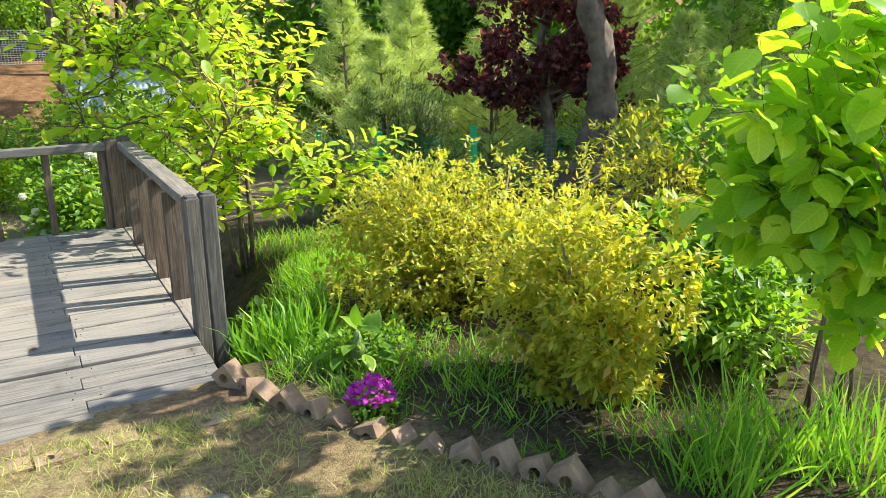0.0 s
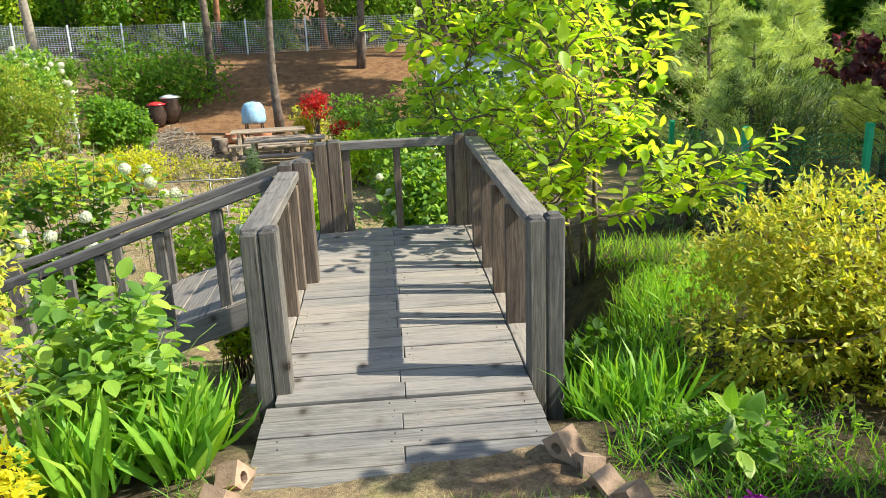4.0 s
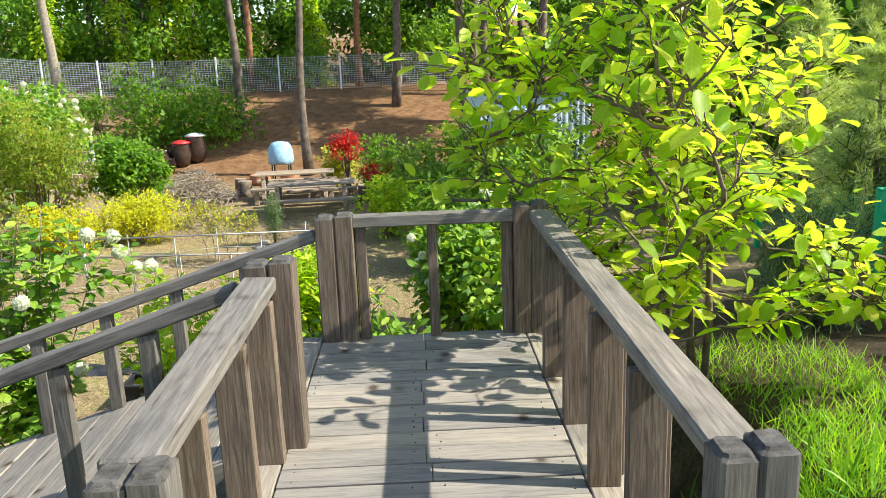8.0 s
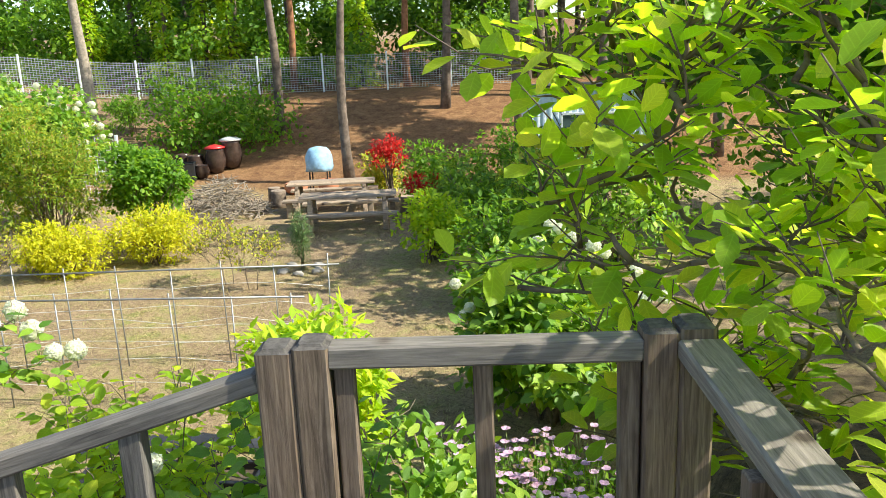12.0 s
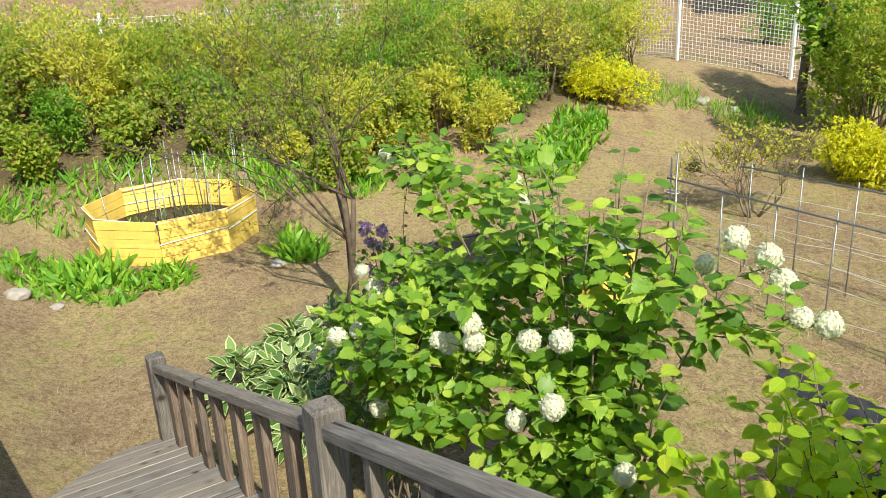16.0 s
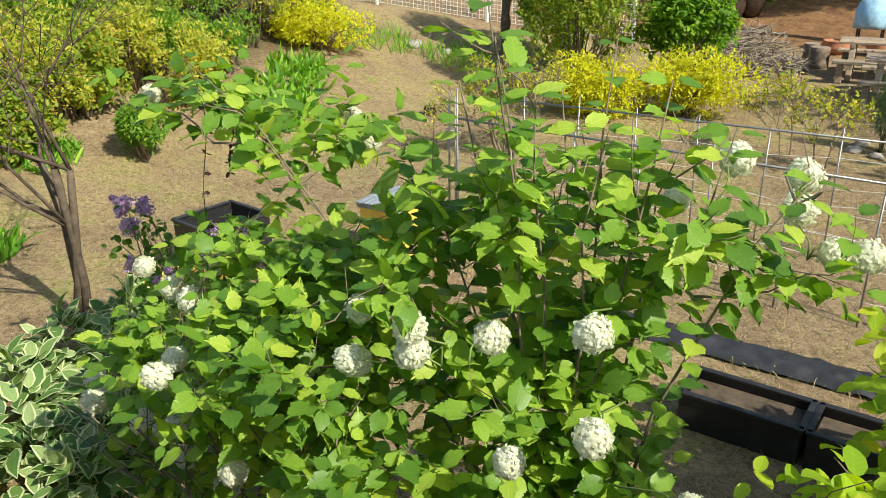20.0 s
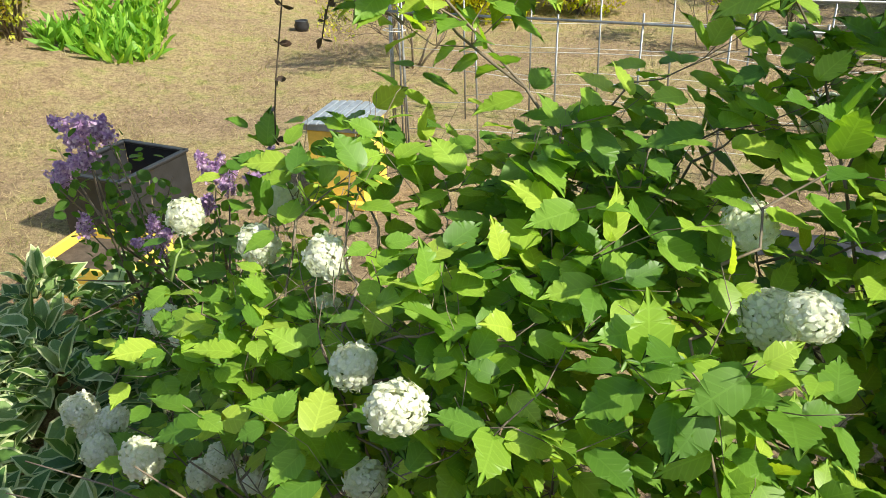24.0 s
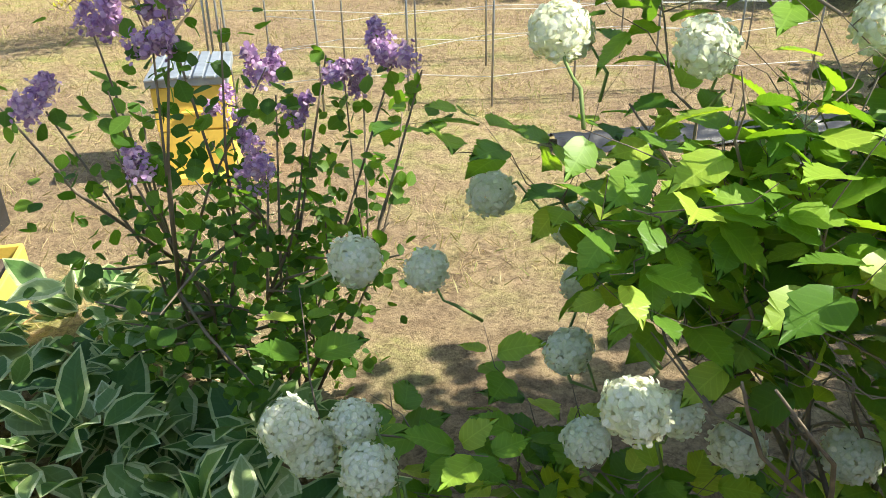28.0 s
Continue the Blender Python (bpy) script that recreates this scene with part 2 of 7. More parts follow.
BLUE_WALL = plain_mat("pale_blue_sheet", (0.66, 0.74, 0.84), 0.5, 0.0, var=0.1, scale=3)
DARK_ROOF = plain_mat("dark_roof_sheet", (0.14, 0.14, 0.15), 0.6, var=0.3, scale=4)
PANE = plain_mat("dark_window_glass", (0.10, 0.14, 0.13), 0.08, var=0.3, scale=2, bumpy=0.02)
SOIL = plain_mat("dark_soil", (0.10, 0.075, 0.055), 0.95, var=0.4, scale=14, bumpy=0.9, spec=0.15)
MULCH_FILM = plain_mat("black_mulch_film", (0.03, 0.03, 0.034), 0.42, var=0.3, scale=8, bumpy=0.5)
PAVER = plain_mat("concrete_slab", (0.21, 0.19, 0.155), 0.95, var=0.35, scale=7, bumpy=0.8, spec=0.15)
WOOD_BROWN = wood_mat("brown_weathered_wood", 2, (0.07, 0.052, 0.042), (0.17, 0.132, 0.108), (0.31, 0.255, 0.21), lines=0.4)

LEAF_MAGNOLIA = leaf_mat("magnolia_leaf", [(0.0, (0.26, 0.44, 0.05)), (0.4, (0.42, 0.59, 0.065)), (0.75, (0.57, 0.68, 0.09)), (1.0, (0.74, 0.73, 0.13))], rough=0.4, trans=0.7, tcol=(1.5, 1.45, 0.55), spec=0.4)
LEAF_SNOWBALL = leaf_mat("snowball_leaf", [(0.0, (0.09, 0.20, 0.028)), (0.4, (0.18, 0.33, 0.042)), (0.8, (0.31, 0.47, 0.06)), (1.0, (0.46, 0.57, 0.085))], rough=0.42, trans=0.46, tcol=(1.5, 1.45, 0.45), spec=0.4)
LEAF_BROAD = leaf_mat("broad_leaf", [(0.0, (0.20, 0.40, 0.04)), (0.5, (0.33, 0.54, 0.055)), (0.9, (0.47, 0.64, 0.07)), (1.0, (0.62, 0.70, 0.09))], rough=0.36, trans=0.6, spec=0.4)
LEAF_DARK = leaf_mat("dark_leaf", [(0.0, (0.05, 0.12, 0.022)), (0.6, (0.10, 0.21, 0.03)), (1.0, (0.17, 0.31, 0.045))])
LEAF_MID = leaf_mat("mid_leaf", [(0.0, (0.09, 0.20, 0.025)), (0.6, (0.17, 0.33, 0.04)), (1.0, (0.30, 0.45, 0.055))])
LEAF_GOLD = leaf_mat("lime_leaf", [(0.0, (0.24, 0.40, 0.03)), (0.5, (0.40, 0.56, 0.04)), (1.0, (0.60, 0.66, 0.06))])
LEAF_OLIVE = leaf_mat("olive_gold_leaf", [(0.0, (0.27, 0.37, 0.05)), (0.5, (0.48, 0.51, 0.07)), (0.9, (0.62, 0.59, 0.10)), (1.0, (0.60, 0.42, 0.12))], trans=0.5, tcol=(1.4, 1.25, 0.5))
LEAF_BORDER = leaf_mat("border_leaf", [(0.0, (0.13, 0.22, 0.03)), (0.45, (0.25, 0.36, 0.045)), (0.85, (0.42, 0.46, 0.07)), (1.0, (0.36, 0.22, 0.08))])
DARK_TWIG = plain_mat("dark_twig", (0.11, 0.082, 0.06), 0.88, var=0.45, scale=12, bumpy=0.7, spec=0.2)
LEAF_YELLOW = leaf_mat("yellow_leaf", [(0.0, (0.30, 0.40, 0.03)), (0.22, (0.55, 0.55, 0.025)), (0.6, (0.74, 0.67, 0.03)), (1.0, (0.84, 0.73, 0.05))], tcol=(1.1, 1.02, 0.5))
LEAF_RED = leaf_mat("maroon_leaf", [(0.0, (0.06, 0.022, 0.027)), (0.5, (0.14, 0.05, 0.058)), (1.0, (0.30, 0.13, 0.135))], tcol=(1.3, 0.6, 0.55))
LEAF_SCARLET = leaf_mat("scarlet_bract", [(0.0, (0.45, 0.02, 0.02)), (1.0, (0.7, 0.06, 0.05))], tcol=(1.2, 0.5, 0.5))
LEAF_HOSTA = leaf_mat("hosta_leaf", [(0.0, (0.05, 0.12, 0.03)), (0.5, (0.11, 0.21, 0.05)), (0.8, (0.2, 0.31, 0.1)), (1.0, (0.36, 0.45, 0.2))], rough=0.4, trans=0.3)
LEAF_CREAM = leaf_mat("hosta_edge", [(0.0, (0.38, 0.45, 0.21)), (1.0, (0.62, 0.66, 0.40))], trans=0.3)
NEEDLE = leaf_mat("pine_needle", [(0.0, (0.04, 0.09, 0.025)), (0.6, (0.09, 0.16, 0.045)), (1.0, (0.17, 0.23, 0.07))], trans=0.15)
NEEDLE_LIGHT = leaf_mat("light_needle", [(0.0, (0.28, 0.38, 0.12)), (0.6, (0.44, 0.54, 0.19)), (1.0, (0.60, 0.66, 0.27))], trans=0.35)
GRASS_GREEN = leaf_mat("green_grass", [(0.0, (0.09, 0.23, 0.025)), (0.6, (0.18, 0.38, 0.04)), (1.0, (0.32, 0.50, 0.06))], trans=0.4)
GRASS_BRIGHT = leaf_mat("bright_grass", [(0.0, (0.14, 0.32, 0.03)), (0.6, (0.28, 0.50, 0.045)), (1.0, (0.42, 0.60, 0.07))], trans=0.45)
GRASS_DRY = leaf_mat("dry_grass", [(0.0, (0.27, 0.25, 0.08)), (0.45, (0.44, 0.36, 0.17)), (0.8, (0.54, 0.42, 0.24)), (1.0, (0.26, 0.33, 0.08))], trans=0.3, tcol=(1.05, 1.0, 0.8))
GRASS_LAWN = leaf_mat("upper_lawn_grass", [(0.0, (0.33, 0.40, 0.09)), (0.45, (0.50, 0.53, 0.15)), (0.8, (0.60, 0.54, 0.24)), (1.0, (0.28, 0.44, 0.08))], trans=0.35, tcol=(1.1, 1.05, 0.7))
LEAF_LEMON = leaf_mat("lemon_leaf", [(0.0, (0.46, 0.52, 0.03)), (0.5, (0.68, 0.68, 0.04)), (1.0, (0.80, 0.76, 0.06))], tcol=(1.1, 1.05, 0.5))
DRY_LEAF = leaf_mat("curled_dry_leaf", [(0.0, (0.045, 0.03, 0.022)), (1.0, (0.11, 0.065, 0.045))], trans=0.15, tcol=(1, 0.9, 0.8))
STRAW = leaf_mat("straw", [(0.0, (0.2, 0.14, 0.09)), (1.0, (0.42, 0.31, 0.2))], trans=0.1, tcol=(1, 0.95, 0.85))
PETAL_WHITE = leaf_mat("white_petal", [(0.0, (0.84, 0.86, 0.68)), (0.6, (0.90, 0.90, 0.78)), (1.0, (0.93, 0.92, 0.84))], rough=0.7, trans=0.5, tcol=(1, 1, 0.92), spec=0.15)
PETAL_LILAC = leaf_mat("lilac_petal", [(0.0, (0.36, 0.20, 0.42)), (0.5, (0.56, 0.35, 0.58)), (1.0, (0.80, 0.60, 0.74))], rough=0.6, trans=0.35, tcol=(1, 1, 1))
PETAL_PINK = leaf_mat("pink_petal", [(0.0, (0.62, 0.36, 0.55)), (1.0, (0.78, 0.58, 0.70))], rough=0.6, trans=0.3, tcol=(1, 1, 1))
PETAL_MAGENTA = leaf_mat("magenta_petal", [(0.0, (0.45, 0.02, 0.38)), (1.0, (0.7, 0.08, 0.6))], rough=0.6, trans=0.3, tcol=(1, 0.8, 1))


def ground_mat():
    """Dry lawn with bare soil and green patches; a zone attribute turns it to needle litter or planted bed soil."""
    m, nt, bsdf, out = material("garden_ground")
    vec = coords(nt)
    big = noise_tex(nt, vec, 0.55, 5, 0.6, 0.3)
    med = noise_tex(nt, vec, 3.2, 6, 0.65, 0.4)
    fine = noise_tex(nt, vec, 55, 5, 0.75)
    streak = noise_tex(nt, coords(nt, (90, 60, 60)), 1.0, 4, 0.7, 1.5)
    lawn = ramp(nt, med, [(0.28, (0.27, 0.185, 0.12)), (0.42, (0.40, 0.295, 0.19)), (0.53, (0.41, 0.33, 0.185)), (0.62, (0.32, 0.31, 0.12)), (0.74, (0.25, 0.29, 0.095))])
    bare = ramp(nt, med, [(0.3, (0.27, 0.19, 0.13)), (0.7, (0.42, 0.31, 0.215))])
    patch = ramp(nt, big, [(0.42, (0, 0, 0)), (0.58, (1, 1, 1))])
    col = mix(nt, patch, lawn, bare)
    zone = nt.nodes.new("ShaderNodeVertexColor")
    zone.layer_name = "zone"
    sep = nt.nodes.new("ShaderNodeSeparateColor")
    nt.links.new(zone.outputs[0], sep.inputs[0])
    litter = ramp(nt, med, [(0.3, (0.17, 0.085, 0.05)), (0.55, (0.30, 0.165, 0.09)), (0.75, (0.38, 0.23, 0.13))])
    bed = ramp(nt, med, [(0.3, (0.05, 0.04, 0.028)), (0.6, (0.12, 0.09, 0.06)), (0.8, (0.22, 0.17, 0.11))])
    bank = ramp(nt, med, [(0.3, (0.25, 0.165, 0.11)), (0.7, (0.37, 0.265, 0.19))])
    col = mix(nt, sep.outputs[0], col, litter)
    col = mix(nt, sep.outputs[1], col, bed)
    col = mix(nt, sep.outputs[2], col, bank)
    spots = noise_tex(nt, vec, 13, 4, 0.7, 0.6)
    col = mix(nt, 0.9, col, ramp(nt, spots, [(0.3, (0.55, 0.52, 0.48)), (0.5, (0.95, 0.95, 0.93)), (0.7, (1.15, 1.15, 1.1))]), "MULTIPLY")
    tuft = noise_tex(nt, vec, 27, 5, 0.8, 0.8)
    col = mix(nt, 0.9, col, ramp(nt, tuft, [(0.34, (0.42, 0.40, 0.36)), (0.5, (0.95, 0.95, 0.92)), (0.68, (1.3, 1.3, 1.2))]), "MULTIPLY")
    col = mix(nt, 0.85, col, mix(nt, fine, (0.3, 0.28, 0.25), (1.65, 1.65, 1.6)), "MULTIPLY")
    col = mix(nt, 0.4, col, mix(nt, streak, (0.5, 0.48, 0.45), (1.4, 1.4, 1.35)), "MULTIPLY")
    nt.links.new(col, bsdf.inputs["Base Color"])
    bsdf.inputs["Roughness"].default_value = 0.95
    bsdf.inputs["Specular IOR Level"].default_value = 0.15
    bump(nt, mix(nt, 0.5, fine, streak), bsdf, 0.9, 0.03)
    return m


GROUND = ground_mat()


# ---- mesh helpers ----
def part(name, bm, mat, parent=None, label="", at=None):
    me = bpy.data.meshes.new(name)
    bm.normal_update()
    bm.to_mesh(me)
    bm.free()
    me.materials.append(mat)
    ob = new(name, me)
    if at is not None:
        ob.matrix_world = at
    if parent is not None:
        ob.parent = parent
    if label:
        ob["label"] = label
    return ob


def thing(name, at, label, category, group="", kind=""):
    e = new(name)
    e.location = at
    e.empty_display_size = 0.1
    return tagged(e, label, category, group, kind)


def block(sx, sy, sz, bevel=0.006, wear=0.0, seed=0):
    """A box centred on its origin, with bevelled and slightly uneven edges."""
    bm = bmesh.new()
    bmesh.ops.create_cube(bm, size=1.0)
    bmesh.ops.scale(bm, vec=(sx, sy, sz), verts=bm.verts)
    if wear:
        r = random.Random(seed)
        for v in bm.verts:
            v.co += Vector((r.uniform(-wear, wear), r.uniform(-wear, wear), r.uniform(-wear, wear)))
    if bevel:
        bmesh.ops.bevel(bm, geom=bm.edges, offset=bevel, segments=1, affect="EDGES")
    return bm


def add_block(bm, centre, size, turn=None):
    r = bmesh.ops.create_cube(bm, size=1.0)
    m = Matrix.Translation(centre) @ (turn or Matrix()) @ Matrix.Diagonal((*size, 1))
    bmesh.ops.transform(bm, matrix=m, verts=r["verts"])


def add_tube(bm, pts, radii, n=6, cap=True):
    """A tapered tube along points."""
    rings = []
    pts = [Vector(p) for p in pts]
    for i, p in enumerate(pts):
        d = (pts[min(i + 1, len(pts) - 1)] - pts[max(i - 1, 0)]).normalized()
        a = d.orthogonal().normalized() if i == 0 else (a - d * a.dot(d)).normalized()
        b = d.cross(a)
        r = radii[i] if isinstance(radii, (list, tuple)) else radii
        rings.append([bm.verts.new(p + (a * math.cos(2 * math.pi * k / n) + b * math.sin(2 * math.pi * k / n)) * r) for k in range(n)])
    for r0, r1 in zip(rings, rings[1:]):
        for k in range(n):
            f = bm.faces.new((r0[k], r0[(k + 1) % n], r1[(k + 1) % n], r1[k]))
            f.smooth = True
    if cap:
        bm.faces.new(rings[0][::-1])
        bm.faces.new(rings[-1])


def add_lathe(bm, profile, n=20, centre=(0, 0, 0)):
    """Turns (radius, height) rows round the z axis."""
    rings = [[bm.verts.new((centre[0] + r * math.cos(2 * math.pi * k / n), centre[1] + r * math.sin(2 * math.pi * k / n), centre[2] + z)) for k in range(n)] for r, z in profile]
    for r0, r1 in zip(rings, rings[1:]):
        for k in range(n):
            bm.faces.new((r0[k], r0[(k + 1) % n], r1[(k + 1) % n], r1[k])).smooth = True
    bm.faces.new(rings[0][::-1])
    bm.faces.new(rings[-1])


# Leaf shapes: along +y from 0 to 1, face up; (vertices, faces, slot of each face)
def leaf_shape(kind):
    if kind == "ovate":
        v = [(0, 0, 0), (-0.2, 0.22, 0.03), (0, 0.25, -0.03), (0.2, 0.22, 0.03), (-0.3, 0.55, 0.04), (0, 0.6, -0.03), (0.3, 0.55, 0.04), (-0.17, 0.85, 0.0), (0.17, 0.85, 0.0), (0, 1, -0.07)]
        f = [(0, 2, 1), (0, 3, 2), (1, 2, 5, 4), (2, 3, 6, 5), (4, 5, 9, 7), (5, 6, 8, 9)]
    elif kind == "broad":
        v = [(0, 0, 0), (-0.16, 0.14, 0.02), (0, 0.2, -0.03), (0.16, 0.14, 0.02), (-0.34, 0.5, 0.06), (0, 0.5, -0.02), (0.34, 0.5, 0.06), (-0.27, 0.82, 0.04), (0, 0.82, -0.03), (0.27, 0.82, 0.04), (0, 1, -0.06)]
        f = [(0, 2, 1), (0, 3, 2), (1, 2, 5, 4), (2, 3, 6, 5), (4, 5, 8, 7), (5, 6, 9, 8), (7, 8, 10), (8, 9, 10)]
    elif kind == "lobed":
        v = [(0, 0, 0), (0, 0.42, -0.045), (-0.17, 0.07, 0.01), (-0.27, 0.24, 0.03), (-0.40, 0.50, -0.02), (-0.25, 0.56, 0.03), (-0.24, 0.72, 0.02), (-0.13, 0.84, 0.0), (0, 1.04, -0.09),
             (0.13, 0.84, 0.0), (0.24, 0.72, 0.02), (0.25, 0.56, 0.03), (0.40, 0.50, -0.02), (0.27, 0.24, 0.03), (0.17, 0.07, 0.01)]
        f = [(k, 1, k + 1) for k in range(2, 14)] + [(0, 1, 2), (14, 1, 0)]
    elif kind == "viburnum":
        edge = [(0.14, 0.03), (0.26, 0.13), (0.32, 0.26), (0.35, 0.40), (0.385, 0.56), (0.325, 0.575), (0.305, 0.66), (0.25, 0.655), (0.25, 0.77), (0.195, 0.79), (0.155, 0.88), (0.075, 0.95)]
        rib = [(0.0, 0.0), (0.0, 0.2), (0.0, 0.42), (0.0, 0.62), (0.0, 0.82), (0.0, 1.12)]
        joins = [(0, 1), (1, 1), (1, 2), (2, 2), (2, 3), (3, 3), (3, 3), (3, 3), (3, 4), (4, 4), (4, 5), (5, 5)]
        lift = lambda a, b, k: 0.18 * a - 0.20 * b * b - 0.25 * a * a + 0.010 * (-1) ** k
        v = [(a, b, lift(a, b, 1) - 0.02) for a, b in rib]
        f = []
        for side in (-1, 1):
            o = len(v)
            v += [(side * a, b, lift(a, b, k)) for k, (a, b) in enumerate(edge)]
            for k in range(len(edge)):
                r0, r1 = joins[k]
                prev = o + k - 1 if k else 0
                cells = [(prev, r0, o + k)] if prev != r0 else [(0, 1, o + k)]
                if r1 != r0:
                    cells.append((o + k, r0, r1))
                f += [c if side < 0 else c[::-1] for c in cells if len(set(c)) == 3]
            last = (o + len(edge) - 1, 4, 5)
            f.append(last if side < 0 else last[::-1])
    elif kind == "oval":
        v = [(0, 0, 0), (0, 0.3, -0.05), (0, 0.7, -0.06), (0, 1.0, -0.17), (-0.2, 0.12, 0.03), (-0.33, 0.38, 0.04), (-0.3, 0.66, 0.0), (-0.15, 0.88, -0.07), (0.2, 0.12, 0.03), (0.33, 0.38, 0.04), (0.3, 0.66, 0.0), (0.15, 0.88, -0.07)]
        f = [(0, 1, 4), (4, 1, 5), (5, 1, 2, 6), (6, 2, 7), (7, 2, 3), (1, 0, 8), (1, 8, 9), (1, 9, 10, 2), (2, 10, 11), (2, 11, 3)]
    elif kind == "small":
        v = [(0, 0, 0), (-0.22, 0.45, 0.05), (0, 0.5, -0.02), (0.22, 0.45, 0.05), (0, 1, -0.03)]
        f = [(0, 2, 1), (0, 3, 2), (1, 2, 4), (2, 3, 4)]
    elif kind == "needle":
        v = [(-0.012, 0, 0), (0.012, 0, 0), (0.01, 0.6, 0.02), (-0.01, 0.6, 0.02), (0, 1, -0.02)]
        f = [(0, 1, 2, 3), (3, 2, 4)]
    elif kind == "blade":
        v = [(-0.04, 0, 0), (0.04, 0, 0), (0.05, 0.4, 0.03), (-0.05, 0.4, 0.03), (0.035, 0.75, 0.0), (-0.035, 0.75, 0.0), (0, 1, -0.12)]
        f = [(0, 1, 2, 3), (3, 2, 4, 5), (5, 4, 6)]
    elif kind == "hosta":
        v = [(0, 0, 0), (0, 0.3, -0.06), (0, 0.65, -0.05), (0, 0.95, -0.16), (-0.13, 0.16, 0.03), (-0.21, 0.4, 0.04), (-0.135, 0.7, 0.0), (0.13, 0.16, 0.03), (0.21, 0.4, 0.04), (0.135, 0.7, 0.0),
             (-0.18, 0.15, 0.03), (-0.28, 0.4, 0.03), (-0.195, 0.715, -0.015), (0, 0.99, -0.18), (0.18, 0.15, 0.03), (0.28, 0.4, 0.03), (0.195, 0.715, -0.015)]
        f = [(0, 1, 4), (4, 1, 2, 5), (5, 2, 6), (6, 2, 3), (0, 7, 1), (7, 8, 2, 1), (8, 9, 2), (9, 3, 2),
             (0, 4, 10), (10, 4, 5, 11), (11, 5, 6, 12), (12, 6, 3, 13), (0, 14, 7), (14, 15, 8, 7), (15, 16, 9, 8), (16, 13, 3, 9)]
        return np.array(v, float), f, [0] * 8 + [1] * 8
    elif kind == "petal":
        v = [(0, 0, 0), (-0.3, 0.2, 0.04), (-0.42, 0.6, 0.08), (-0.2, 0.95, -0.02), (0.2, 0.95, -0.02), (0.42, 0.6, 0.08), (0.3, 0.2, 0.04)]
        f = [(0, 6, 5, 2, 1), (2, 5, 4, 3)]
    return np.array(v, float), f, [0] * len(f)


def spread(name, kind, at, along, face, size, mats, parent=None, width=1.0):
    """One mesh of many leaves: places, the way each points, the way it faces, and its length."""
    tv, tf, ts = leaf_shape(kind)
    n = len(at)
    d = along / (np.linalg.norm(along, axis=1, keepdims=True) + 1e-9)
    x = np.cross(d, face)
    x /= np.linalg.norm(x, axis=1, keepdims=True) + 1e-9
    z = np.cross(x, d)
    size = np.broadcast_to(np.asarray(size, float), (n,))
    width = np.broadcast_to(np.asarray(width, float), (n,))
    co = at[:, None] + size[:, None, None] * (tv[None, :, 0:1] * width[:, None, None] * x[:, None] + tv[None, :, 1:2] * d[:, None] + tv[None, :, 2:3] * z[:, None])
    totals = np.array([len(f) for f in tf])
    flat = np.concatenate([np.array(f) for f in tf])
    loops = (flat[None] + (np.arange(n) * len(tv))[:, None]).ravel()
    counts = np.tile(totals, n)
    me = bpy.data.meshes.new(name)
    me.vertices.add(n * len(tv))
    me.vertices.foreach_set("co", co.reshape(-1).astype(np.float32))
    me.loops.add(len(loops))
    me.loops.foreach_set("vertex_index", loops.astype(np.int32))
    me.polygons.add(len(counts))
    me.polygons.foreach_set("loop_start", np.concatenate([[0], np.cumsum(counts)[:-1]]).astype(np.int32))
    me.polygons.foreach_set("loop_total", counts.astype(np.int32))
    me.polygons.foreach_set("use_smooth", np.ones(len(counts), bool))
    me.polygons.foreach_set("material_index", np.tile(np.array(ts, np.int32), n))
    for mt in mats if isinstance(mats, (list, tuple)) else [mats]:
        me.materials.append(mt)
    uvs = me.uv_layers.new(name="blade")
    uvs.data.foreach_set("uv", np.tile(tv[flat, :2], (n, 1)).ravel().astype(np.float32))
    me.update(calc_edges=True)
    ob = new(name, me)
    if parent is not None:
        ob.parent = parent
    return ob


def unit(n):
    v = rng.normal(size=(n, 3))
    return v / np.linalg.norm(v, axis=1, keepdims=True)


def crown_points(n, radii, lumps=7, shell=0.55, low=-0.6, lobe=(0.33, 0.52)):
    """Points of a lumpy crown about its middle: several overlapping lobes, denser towards their outside."""
    radii = np.array(radii, float)
    c = unit(lumps) * rng.uniform(0.25, 0.62, (lumps, 1))
    c[:, 2] = np.clip(c[:, 2], low, 1)
    r = rng.uniform(*lobe, lumps)
    pick = rng.integers(0, lumps, n)
    u = unit(n)
    rad = shell + (1 - shell) * rng.random(n) ** 0.7
    p = c[pick] + u * (r[pick] * rad)[:, None]
    return p * radii, u


